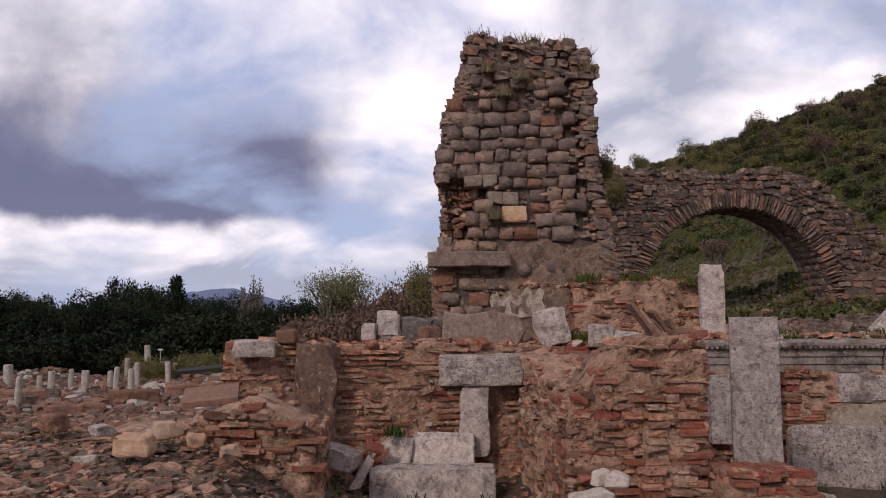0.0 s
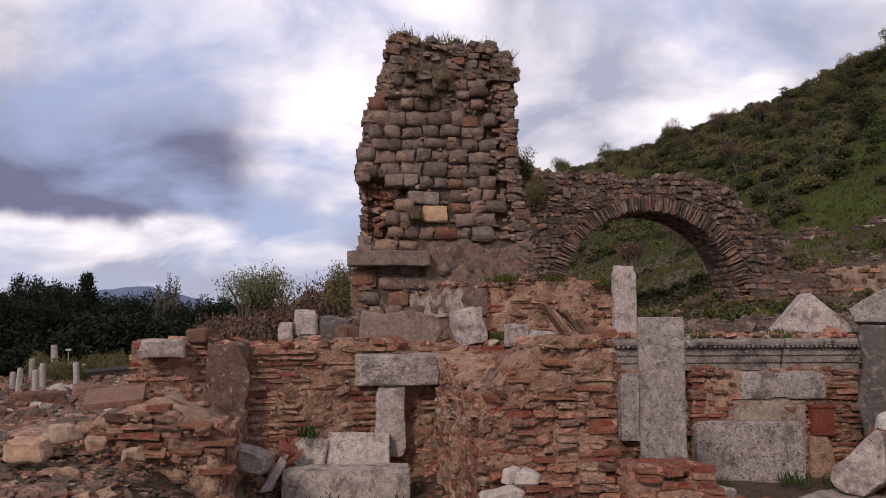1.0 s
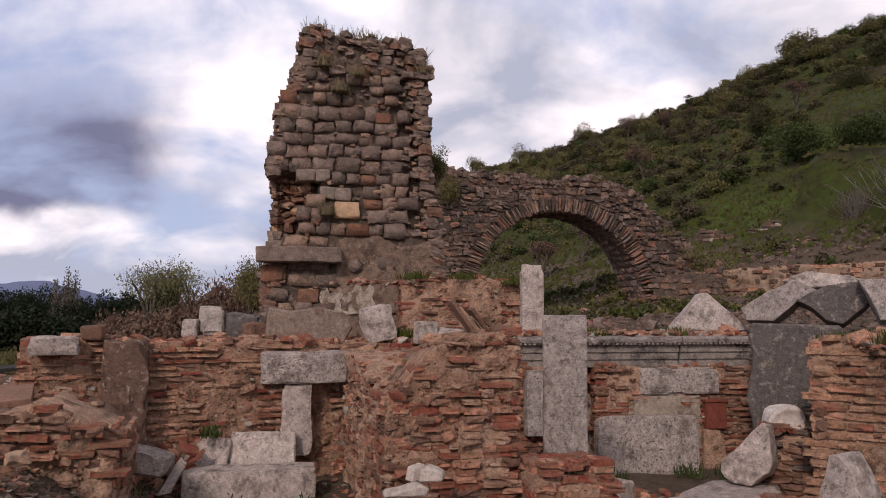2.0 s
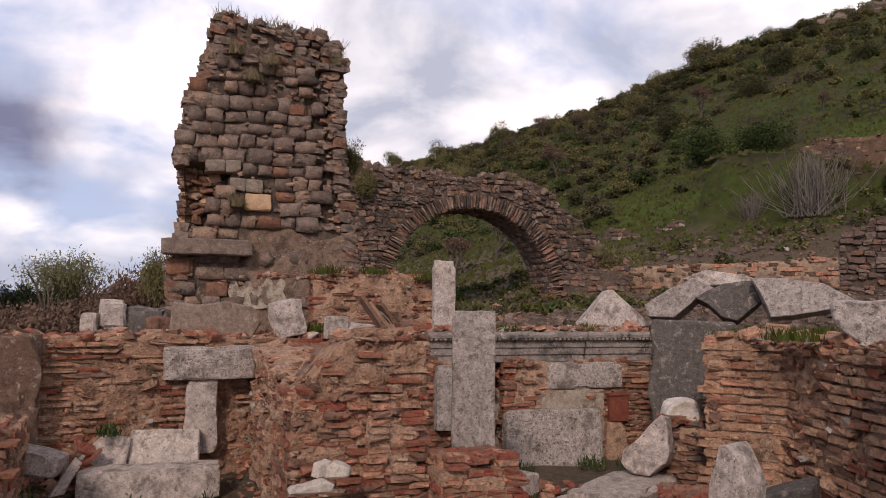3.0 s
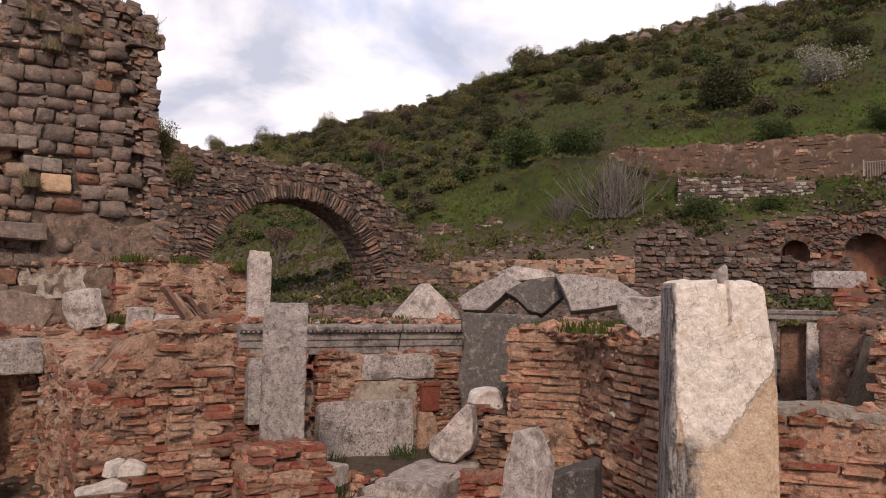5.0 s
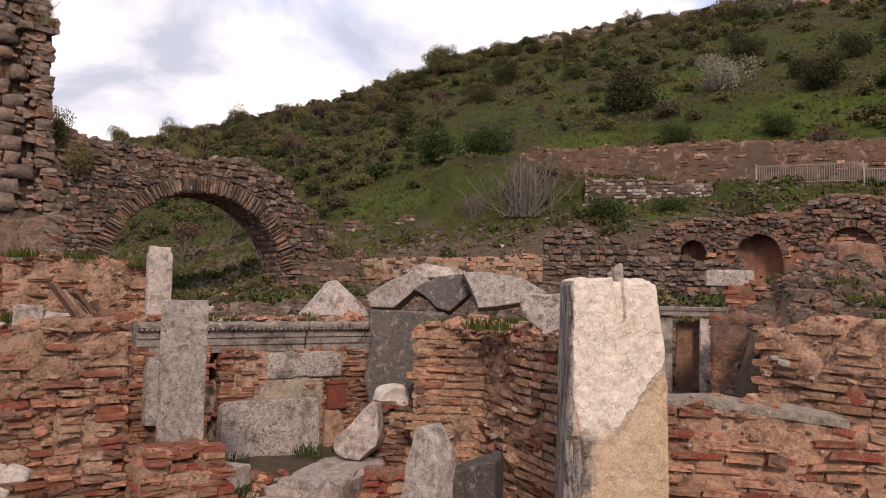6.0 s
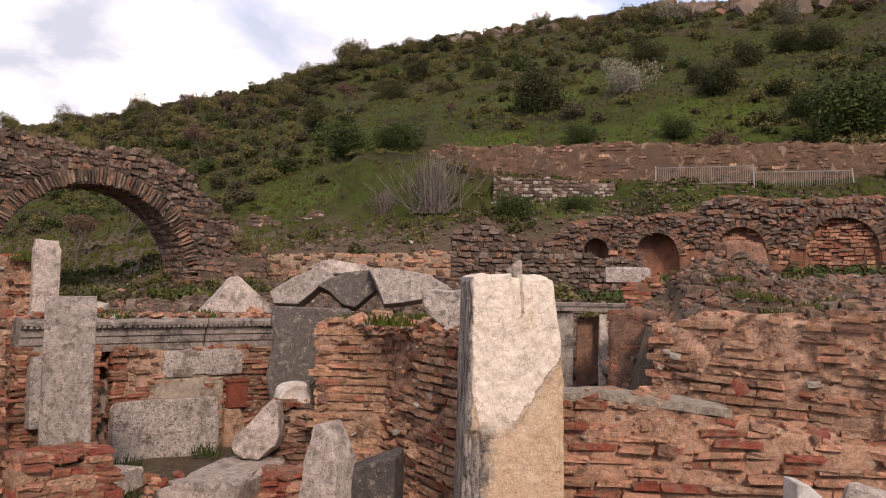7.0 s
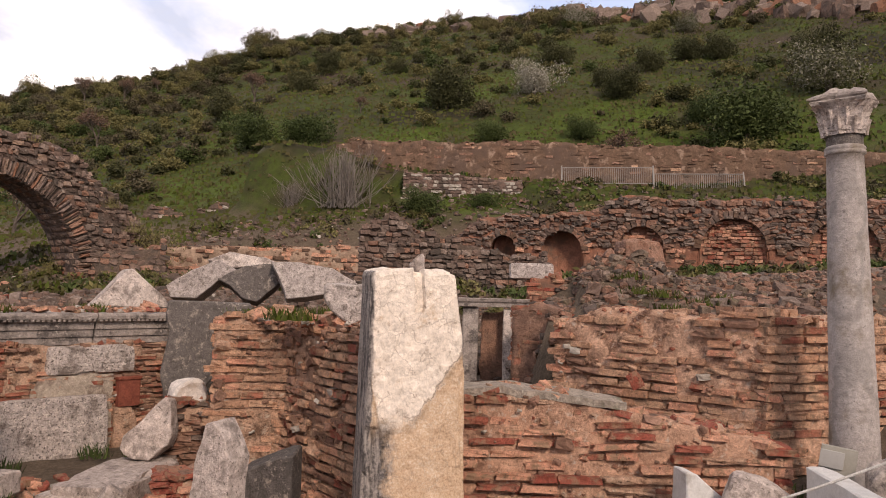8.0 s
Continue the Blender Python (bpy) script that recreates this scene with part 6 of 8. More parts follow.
def pier_material():
    """Cream veined marble above the break, grainy ochre stone below it, black streaked grey on the left side and low
    along that edge.
    """
    m = surface("cream_veined_pier", [(0.6, 0.495, 0.405), (0.69, 0.595, 0.505), (0.76, 0.675, 0.585)], rough=0.65, grain=0.26, bump=0.6, fine=26, stain=(0.50, 0.35, 0.22), stain_scale=1.6, stain_amount=(0.55, 0.7), spot=(0.42, 0.34, 0.275), spot_scale=9, spot_amount=(0.58, 0.7), coarse=3.0, seed=13)
    nt = m.node_tree
    N = nt.nodes.new
    bs = nt.nodes["Principled BSDF"]
    cream = bs.inputs["Base Color"].links[0].from_socket
    co, sep = N("ShaderNodeTexCoord"), N("ShaderNodeSeparateXYZ")
    link(nt, co.outputs["Object"], sep.inputs[0])

    def calc(op, p, q, r=None):
        n = N("ShaderNodeMath")
        n.operation = op
        for k, v in enumerate((p, q, r)):
            if v is None:
                continue
            if isinstance(v, (int, float)):
                n.inputs[k].default_value = v
            else:
                link(nt, v, n.inputs[k])
        return n.outputs[0]

    def tex(scale, detail=6.0, stretch=(1, 1, 1)):
        mp, n = N("ShaderNodeMapping"), N("ShaderNodeTexNoise")
        mp.inputs["Scale"].default_value = stretch
        n.inputs["Scale"].default_value, n.inputs["Detail"].default_value, n.inputs["Roughness"].default_value = scale, detail, 0.65
        link(nt, co.outputs["Object"], mp.inputs[0])
        link(nt, mp.outputs[0], n.inputs["Vector"])
        return n.outputs["Fac"]

    def step(v, lo, hi):
        n = N("ShaderNodeMapRange")
        n.interpolation_type = "SMOOTHSTEP"
        n.inputs["From Min"].default_value, n.inputs["From Max"].default_value = lo, hi
        link(nt, v, n.inputs["Value"])
        return n.outputs["Result"]

    def blend(f, p, q):
        n = N("ShaderNodeMix")
        n.data_type = "RGBA"
        for sock, v in (("Factor", f), ("A", p), ("B", q)):
            if isinstance(v, tuple):
                n.inputs[sock].default_value = (*v, 1)
            else:
                link(nt, v, n.inputs[sock])
        return n.outputs["Result"]

    def tones(f, stops):
        n = N("ShaderNodeValToRGB")
        for k, (p, c) in enumerate(stops):
            if k > 1:
                n.color_ramp.elements.new(p)
            n.color_ramp.elements[k].position, n.color_ramp.elements[k].color = p, (*c, 1)
        link(nt, f, n.inputs[0])
        return n.outputs[0]
    ragged = tex(6.0)
    line_z = tones(calc("MULTIPLY_ADD", sep.outputs[0], 1 / 1.12, 0.5), [((px + 0.56) / 1.12, (pz / 3.15,) * 3) for px, pz in zip(PIER_X, PIER_Z)])
    below = step(calc("SUBTRACT", calc("ADD", calc("MULTIPLY", line_z, 3.15), calc("MULTIPLY_ADD", ragged, 0.5, -0.25)), sep.outputs[2]), -0.05, 0.09)
    ochre = tones(calc("ADD", calc("MULTIPLY", tex(42.0), 0.6), calc("MULTIPLY", tex(3.5), 0.4)), [(0.34, (0.26, 0.165, 0.11)), (0.45, (0.50, 0.345, 0.225)), (0.54, (0.57, 0.42, 0.295)), (0.62, (0.64, 0.54, 0.43))])
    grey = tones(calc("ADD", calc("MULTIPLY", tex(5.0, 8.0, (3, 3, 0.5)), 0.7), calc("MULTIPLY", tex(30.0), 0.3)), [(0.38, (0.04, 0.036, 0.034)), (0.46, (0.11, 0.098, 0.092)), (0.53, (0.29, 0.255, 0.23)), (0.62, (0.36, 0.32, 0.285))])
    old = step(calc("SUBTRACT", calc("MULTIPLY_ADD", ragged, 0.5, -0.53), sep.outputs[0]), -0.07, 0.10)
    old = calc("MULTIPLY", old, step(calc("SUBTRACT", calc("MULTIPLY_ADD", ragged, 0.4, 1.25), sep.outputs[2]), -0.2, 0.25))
    # the whole left side takes the streaked grey
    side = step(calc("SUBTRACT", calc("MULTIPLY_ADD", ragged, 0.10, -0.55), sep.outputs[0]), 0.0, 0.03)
    # dark veins that wander through the polished face
    ridge = calc("ABSOLUTE", calc("SUBTRACT", tex(3.6, 8.0), 0.5), 0.0)
    crack = calc("MULTIPLY", calc("SUBTRACT", 1.0, step(ridge, 0.0, 0.016)), step(tex(2.4), 0.40, 0.5))
    net, warp = N("ShaderNodeTexVoronoi"), N("ShaderNodeVectorMath")
    net.feature = "DISTANCE_TO_EDGE"
    net.inputs["Scale"].default_value = 4.2
    drift, wob = N("ShaderNodeTexNoise"), N("ShaderNodeVectorMath")
    drift.inputs["Scale"].default_value, drift.inputs["Detail"].default_value = 3.0, 6.0
    link(nt, co.outputs["Object"], drift.inputs["Vector"])
    wob.operation = "SCALE"
    wob.inputs["Scale"].default_value = 0.45
    link(nt, drift.outputs["Color"], wob.inputs[0])
    link(nt, co.outputs["Object"], warp.inputs[0])
    link(nt, wob.outputs[0], warp.inputs[1])
    link(nt, warp.outputs[0], net.inputs["Vector"])
    vein = calc("MULTIPLY", calc("SUBTRACT", 1.0, step(net.outputs["Distance"], 0.004, 0.035)), step(tex(2.2), 0.46, 0.60))
    gap = calc("ABSOLUTE", calc("SUBTRACT", calc("ADD", calc("MULTIPLY", line_z, 3.15), calc("MULTIPLY_ADD", ragged, 0.5, -0.25)), sep.outputs[2]), 0.0)
    rift = calc("MULTIPLY", calc("SUBTRACT", 1.0, step(gap, 0.004, 0.03)), step(sep.outputs[0], -0.25, 0.1))
    mott = step(tex(13.0, 8.0), 0.55, 0.66)
    col = blend(below, cream, ochre)
    col = blend(calc("MULTIPLY", mott, 0.3), col, (0.33, 0.265, 0.21))
    col = blend(calc("MULTIPLY", crack, 0.25), col, (0.15, 0.115, 0.09))
    col = blend(calc("MULTIPLY", vein, 0.5), col, (0.2, 0.15, 0.115))
    col = blend(calc("MULTIPLY", rift, 0.6), col, (0.12, 0.09, 0.07))
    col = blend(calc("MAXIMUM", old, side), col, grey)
    link(nt, col, bs.inputs["Base Color"])
    return m


build_pier()


# ---------------------------------------------------------------- the doorway with marble posts
def build_doorway():
    ang = -53
    c, s = math.cos(radians(ang)), math.sin(radians(ang))
    ox, oy = 16.36, 10.0
    door = empty("doorway", ox + 0.7 * c, oy + 0.7 * s, 1.2, ang)
    tagged(door, "marble doorway of two posts under a moulded architrave", "doorway")
    part("post", rounded_bm(0.36, 0.3, 2.35, r=0.03, cuts=8, rough=0.012, seed=1), MARBLE_SOOT, door, m=pose(-0.52, 0, 0))
    part("post", rounded_bm(0.26, 0.3, 2.3, r=0.03, cuts=8, rough=0.02, seed=2, chip=0.05), MARBLE, door, "fluted worn marble post", m=pose(0.35, 0, 0))
    bm = prism_bm([(-0.22, 0), (0.22, 0), (0.24, 0.1), (0.27, 0.12), (0.30, 0.2), (-0.30, 0.2), (-0.27, 0.12), (-0.24, 0.1)], 1.62, bevel=0.01, rough=0.012)
    part("architrave", bm, MARBLE_SOOT, door, m=pose(0.0, 0, 2.33, 0, 0, 90))
    part("infill", rounded_bm(0.55, 0.25, 2.2, r=0.03, cuts=10, rough=0.06, seed=5, freq=5.0), RUBBLE, door, "dark brick infill", m=pose(0.0, 0.35, 0))
    block("flat_stone", 17.55, 8.95, 4.2, 1.0, 0.5, 0.36, -50, MARBLE_MOTTLED, "flat grey stone block on a ruin wall", r=0.06, cuts=6, rough=0.03, seed=6)


build_doorway()


# ---------------------------------------------------------------- the standing column
def lathe_bm(profile, seg=40, flutes=0):
    bm = bmesh.new()
    rows = []
    for r, z in profile:
        rows.append([bm.verts.new((r * math.cos(2 * math.pi * k / seg), r * math.sin(2 * math.pi * k / seg), z)) for k in range(seg)])
    for i in range(len(rows) - 1):
        for k in range(seg):
            bm.faces.new((rows[i][k], rows[i][(k + 1) % seg], rows[i + 1][(k + 1) % seg], rows[i + 1][k]))
    bm.faces.new(rows[0][::-1])
    bm.faces.new(rows[-1])
    return bm


COLUMN_MARBLE = surface("mauve_grey_column_marble", [(0.24, 0.208, 0.192), (0.305, 0.268, 0.248), (0.375, 0.335, 0.312)], rough=0.7, grain=0.32, bump=0.4, stain=(0.19, 0.155, 0.115), stain_scale=1.6, spot=(0.17, 0.15, 0.14), spot_scale=16, spot_amount=(0.6, 0.7), wave=(0.5, (0.17, 0.16, 0.15), 0.4), seed=27)


def build_column():
    col = empty("column", 13.73, 1.35, 0.9)
    col.matrix_basis = pose(13.73, 1.35, 0.9, -1.4)
    tagged(col, "smooth grey marble column with a carved leaf capital", "column")
    prof = [(0.318, 0.0)] + [(0.318 - 0.096 * (k / 24) ** 1.0, 4.85 * k / 24) for k in range(1, 25)] + [(0.238, 4.86), (0.25, 4.875), (0.25, 4.905), (0.24, 4.915), (0.25, 4.93), (0.248, 4.955), (0.23, 4.97), (0.225, 4.98)]
    bm = lathe_bm(prof, 48)
    for v in bm.verts:
        d = 0.006 * noise.fractal((v.co.x * 4, v.co.y * 4, v.co.z * 2), 1.0, 2.0, 4)
        v.co.x += v.co.x * d * 3
        v.co.y += v.co.y * d * 3
    part("shaft", bm, COLUMN_MARBLE, col, smooth=True)
    cap = part("capital", lathe_bm([(0.225, 0.0), (0.222, 0.08), (0.225, 0.2), (0.25, 0.34), (0.30, 0.46), (0.36, 0.54)], 32), MARBLE_DARK, col, "carved acanthus leaf capital", m=pose(0, 0, 4.98))
    part("bell", lathe_bm([(0.238, 0.17), (0.262, 0.18), (0.268, 0.30), (0.285, 0.40), (0.33, 0.48), (0.385, 0.545)], 32), MARBLE, cap, m=pose(0, 0, 0))
    for ring_k, (n, z0, hgt, out, w) in enumerate(((10, 0.13, 0.26, 0.065, 0.15), (10, 0.24, 0.29, 0.105, 0.15), (12, 0.36, 0.24, 0.15, 0.11))):
        for k in range(n):
            a = 2 * math.pi * (k + 0.5 * (ring_k % 2)) / n
            bm = bmesh.new()
            rows = []
            for i in range(6):
                t = i / 5
                rad = 0.262 + out * t ** 1.5
                zz = z0 + hgt * (t if t < 0.85 else 0.80)
                hw = w / 2 * (1 - 0.35 * t * t) * (1 + 0.12 * (-1) ** i)
                rows.append([bm.verts.new((rad + dd - 0.03 * abs(q) / hw, q, zz)) for q, dd in ((-hw, 0), (-hw * 0.4, 0.0), (0, 0.02), (hw * 0.4, 0.0), (hw, 0))])
            back = [[bm.verts.new(v.co - Vector((0.035, 0, 0))) for v in r] for r in rows]
            for i in range(5):
                for j in range(4):
                    bm.faces.new((rows[i][j], rows[i][j + 1], rows[i + 1][j + 1], rows[i + 1][j]))
                    bm.faces.new((back[i][j], back[i + 1][j], back[i + 1][j + 1], back[i][j + 1]))
                for j in (0, 4):
                    bm.faces.new((rows[i][j], rows[i + 1][j], back[i + 1][j], back[i][j]))
            for j in range(4):
                bm.faces.new((rows[5][j], rows[5][j + 1], back[5][j + 1], back[5][j]))
            bmesh.ops.recalc_face_normals(bm, faces=list(bm.faces))
            part("leaf", bm, MARBLE, cap, m=pose(0, 0, 0, 0, 0, math.degrees(a)))
    # abacus with hollowed sides
    bm = bmesh.new()
    prof2 = []
    for q in range(4):
        for i in range(7):
            t = i / 6
            a = math.pi / 2 * q + math.pi / 4
            p, r = Vector((math.cos(a), math.sin(a), 0)) * 0.46, Vector((math.cos(a + math.pi / 2), math.sin(a + math.pi / 2), 0)) * 0.46
            m = p.lerp(r, t)
            prof2.append(m * (1 - 0.16 * math.sin(math.pi * t)))
    rows, n = [], len(prof2)
    for zz, grow, rag in ((0.53, 0.98, 0.0), (0.575, 1.04, 0.01), (0.59, 1.0, 0.01), (0.62, 1.08, 0.04), (0.65, 1.08, 0.06), (0.69, 0.98, 0.09), (0.71, 0.8, 0.09), (0.73, 0.5, 0.09)):
        rows.append([bm.verts.new((p.x * grow * (1 + rag * noise.noise(p * 11)), p.y * grow * (1 + rag * noise.noise(p * 13)), zz + rag * (0.9 * math.sin(math.pi * (i % 7) / 6) - 0.5 + 0.8 * noise.noise(p * 9)))) for i, p in enumerate(prof2)])
    for lo, hi in zip(rows, rows[1:]):
        for i in range(n):
            bm.faces.new((lo[i], lo[(i + 1) % n], hi[(i + 1) % n], hi[i]))
    bm.faces.new(rows[0][::-1])
    bm.faces.new(rows[-1])
    part("abacus", bm, MARBLE_SOOT, cap, "ragged lichen grey abacus")
    return col


build_column()

# ---------------------------------------------------------------- marble by the column, box and rope
WHITE = surface("cut_white_marble", [(0.50, 0.49, 0.47), (0.58, 0.57, 0.55)], rough=0.6, grain=0.15, bump=0.25, stain=(0.36, 0.33, 0.30), seed=28)
carved("wedge_block", [(0.0, 0), (1.0, 0), (0.95, 0.1), (0.12, 0.75), (0.0, 0.78)], 0.36, 11.42, 2.72, 1.06, -42, WHITE, "dark sided wedge of white marble", bevel=0.015, rough=0.015, group="loose marble pieces")
carved("leaning_slab", [(-0.5, 0), (0.85, 0), (0.5, 0.46), (-0.03, 0.79), (-0.26, 0.84), (-0.35, 0.79), (-0.46, 0.56)], 0.3, 11.67, 1.83, 1.05, -66, MARBLE, "rough broken marble slab leaning among loose pieces", bevel=0.03, rough=0.03, group="loose marble pieces")
block("long_block", 11.11, 0.80, 1.07, 1.9, 0.24, 0.95, 36, WHITE, "long sharp edged white marble block on its edge", r=0.015, cuts=7, rough=0.008, chip=0.03, seed=29, group="loose marble pieces")
carved("carved_fragment", [(-0.34, -0.85), (0.5, -0.85), (0.6, 0.3), (0.45, 0.52), (0.2, 0.46), (0.12, 0.34), (0.02, 0.32), (-0.08, 0.2), (-0.18, 0.18), (-0.28, 0.08), (-0.26, -0.04)], 0.4, 12.52, 0.72, 1.84, -66, MARBLE_SOOT, "deeply carved dark marble ornament fragment", bevel=0.025, rough=0.05, cuts=3, group="loose marble pieces")
box = empty("junction_box", 12.67, 1.35, 0.95, -72)
tagged(box, "grey metal junction box on a stand by the column", "junction box")
METAL = surface("grey_paint", [(0.27, 0.26, 0.22), (0.31, 0.29, 0.25)], rough=0.5, grain=0.08, bump=0.05, seed=29)
part("body", rounded_bm(0.39, 0.1, 0.34, r=0.012, cuts=3, rough=0.0), METAL, box, m=pose(0.0, 0, 0.84, 0, 8))
part("door", rounded_bm(0.26, 0.03, 0.2, r=0.01, cuts=3, rough=0.0), surface("pale_grey_paint", [(0.30, 0.29, 0.27), (0.34, 0.33, 0.31)], rough=0.5, grain=0.05, bump=0.03, seed=30), box, "pale grey box door", m=pose(-0.06, -0.065, 0.94, 0, 8))
part("stand", rounded_bm(0.06, 0.05, 0.88, r=0.01, cuts=3, rough=0.0), METAL, box, m=pose(0.0, 0.02, 0))


def rope(name, pts, r, material, label):
    cu = bpy.data.curves.new(name, "CURVE")
    cu.dimensions, cu.bevel_depth, cu.bevel_resolution = "3D", r, 2
    sp = cu.splines.new("POLY")
    sp.points.add(len(pts) - 1)
    for p, q in zip(sp.points, pts):
        p.co = (*q, 1)
    cu.materials.append(material)
    ob = new(name, cu)
    return tagged(ob, label, "rope")


ROPE = surface("pale_rope", [(0.42, 0.40, 0.37), (0.52, 0.50, 0.47)], fine=120, seed=31)
R0, R1 = Vector((9.96, 1.41, 1.93)), Vector((10.66, 0.15, 2.57))
rope("rope", [R0.lerp(R1, k / 10) - Vector((0, 0, 0.02 * math.sin(math.pi * k / 10))) for k in range(11)], 0.013, ROPE, "pale twisted rope slung across the marble pieces")
for end in (R0, R1):
    foot = ground_z(end.x, end.y) - 0.05
    part("rope_post", lathe_bm([(0.03, 0), (0.03, end.z - foot), (0.022, end.z - foot + 0.04)], 12), METAL, m=pose(end.x, end.y, foot))
for o in [o for o in scene.objects if o.name.startswith("rope_post")]:
    tagged(o, "thin grey metal post that carries the rope", "post", "rope posts")

# ---------------------------------------------------------------- brick piles
def brick_stub(name, x, y, z, rz, w, d, h, label, seed, kinds=BRICKS):
    base = part(name, rounded_bm(w * 0.86, d * 0.86, h * 0.94, r=0.06, cuts=5, rough=0.04, seed=seed), MORTAR)
    base.matrix_basis = pose(x, y, z, 0, 0, rz)
    tagged(base, label, "brick pile")
    rng = random.Random(seed)
    c, s = math.cos(radians(rz)), math.sin(radians(rz))
    out = []
    zz = z
    while zz < z + h:
        ch = rng.uniform(0.06, 0.1)
        shrink = 1 - 0.35 * ((zz - z) / h) ** 2
        for side in range(4):
            ln = (w if side % 2 == 0 else d) * shrink
            dist = (d if side % 2 == 0 else w) * shrink / 2 - 0.08
            u = -ln / 2
            while u < ln / 2:
                bw = rng.uniform(0.18, 0.36)
                if rng.random() > 0.15:
                    cu = min(u + bw / 2, ln / 2 - 0.02)
                    a = radians(rz) + side * math.pi / 2
                    lx, ly = (cu, -dist - rng.uniform(-0.03, 0.04))
                    ca, sa = math.cos(a), math.sin(a)
                    material, family, _ = rng.choices(kinds, [q[2] for q in kinds])[0]
                    m = Matrix.Translation((x + lx * ca - ly * sa, y + lx * sa + ly * ca, zz + ch / 2)) @ Euler((rng.gauss(0, 0.05), rng.gauss(0, 0.05), a + rng.gauss(0, 0.08))).to_matrix().to_4x4() @ Matrix.Diagonal((bw * 0.94, 0.22, ch * 0.85, 1))
                    out.append((m, family, rng.randrange(len(TEMPLATES[family])), material))
                u += bw
        zz += ch
    for _ in range(int(w * d * 30)):
        m = Matrix.Translation((x + rng.uniform(-w, w) * 0.35, y + rng.uniform(-d, d) * 0.35, z + h + rng.uniform(-0.02, 0.03))) @ Euler((rng.gauss(0, 0.2), rng.gauss(0, 0.2), rng.uniform(0, 6))).to_matrix().to_4x4() @ Matrix.Diagonal((0.22, 0.14, 0.06, 1))
        out.append((m, "brick", rng.randrange(14), rng.choice([BRICK, BRICK_RED, RUBBLE])))
    lay(base, "brick", out, 300)
    return base


brick_stub("brick_stub", 5.25, 7.95, 0.9, 4, 1.15, 0.7, 1.12, "stepped pile of red bricks below the marble pillar", 201, [(BRICK_RED, "brick", 1), (BRICK, "brick", 4), (BRICK_PALE, "brick", 2)])
brick_stub("brick_stub", 4.3, 8.25, 1.0, 4, 0.7, 0.6, 1.6, "tall broken brick stub beside the marble pillar", 202, MIXED)
brick_stub("brick_stub", 9.14, 9.52, 0.95, -22, 0.72, 0.66, 1.15, "rough pile of brown bricks and flat stones", 203, [(RUBBLE, "rubble", 6), (STONE_SLATE, "rubble", 2), (BRICK_BUFF, "rubble", 1)])
brick_stub("brick_stub", 8.0, 7.6, 0.85, -40, 0.8, 0.6, 0.66, "low pile of flat red bricks", 204, [(BRICK_RED, "brick", 3), (BRICK_PALE, "brick", 2)])
for k in range(7):
    block("tilted_tile", 4.34 + 0.07 * k + 0.03 * (k % 2), 8.55 + 0.05 * (k % 3), 3.42 - 0.035 * k, 0.05, 0.26, 0.60 - 0.03 * (k % 3), 4 + 3 * (k % 2), (RUBBLE, MORTAR, BRICK_BUFF, RUBBLE, MARBLE, BRICK_BUFF, RUBBLE)[k], "long flat tile leaning in a slanting bundle", "tile", ry=-36 - 3 * (k % 3), group="leaning tiles", r=0.015, cuts=5, rough=0.02, chip=0.05, seed=k)
block("tile_shard", 13.6, 4.3, 2.45, 0.2, 0.08, 0.26, -60, BRICK_RED, "broken curved orange tile leaning on rubble", "tile", ry=-30, r=0.03, cuts=4, rough=0.02, seed=9)

# ---------------------------------------------------------------- plants


def leaves(centers, n, size, rng, stretch=1.0, up=0.0):
    """Many small leaf quads in and round the given (x, y, z, r) clumps."""
    V = np.zeros((n, 4, 3))
    w = np.array([c[3] ** 2 for c in centers])
    idx = rng.choice(len(centers), n, p=w / w.sum())
    C = np.array(centers)[idx]
    d = rng.normal(size=(n, 3))
    d /= np.linalg.norm(d, axis=1)[:, None]
    rad = C[:, 3] * rng.uniform(0.25, 1.0, n) ** 0.45 * (1 + 0.18 * rng.normal(size=n))
    p = C[:, :3] + d * rad[:, None] * np.array([1, 1, stretch])
    a = rng.normal(size=(n, 3))
    a[:, 2] += up
    a /= np.linalg.norm(a, axis=1)[:, None]
    b = np.cross(a, rng.normal(size=(n, 3)))
    b /= np.linalg.norm(b, axis=1)[:, None]
    s = size * rng.uniform(0.5, 1.4, n)[:, None]
    for k, (u, v) in enumerate(((-1, 0), (0, -0.45), (1, 0), (0, 0.45))):
        V[:, k] = p + a * s * u + b * s * v
    return V.reshape(-1, 3)


def quads_mesh(name, V, material):
    n = len(V) // 4
    me = bpy.data.meshes.new(name)
    me.from_pydata(V.tolist(), [], np.arange(n * 4).reshape(-1, 4).tolist())
    me.materials.append(material)
    return me


def limb(bm, p, q, r0, r1, seg=5):
    ax = (Vector(q) - Vector(p))
    rot = ax.to_track_quat("Z", "Y").to_matrix()
    a = [bm.verts.new(Vector(p) + rot @ Vector((r0 * math.cos(2 * math.pi * k / seg), r0 * math.sin(2 * math.pi * k / seg), 0))) for k in range(seg)]
    b = [bm.verts.new(Vector(q) + rot @ Vector((r1 * math.cos(2 * math.pi * k / seg), r1 * math.sin(2 * math.pi * k / seg), 0))) for k in range(seg)]
    for k in range(seg):
        bm.faces.new((a[k], a[(k + 1) % seg], b[(k + 1) % seg], b[k]))


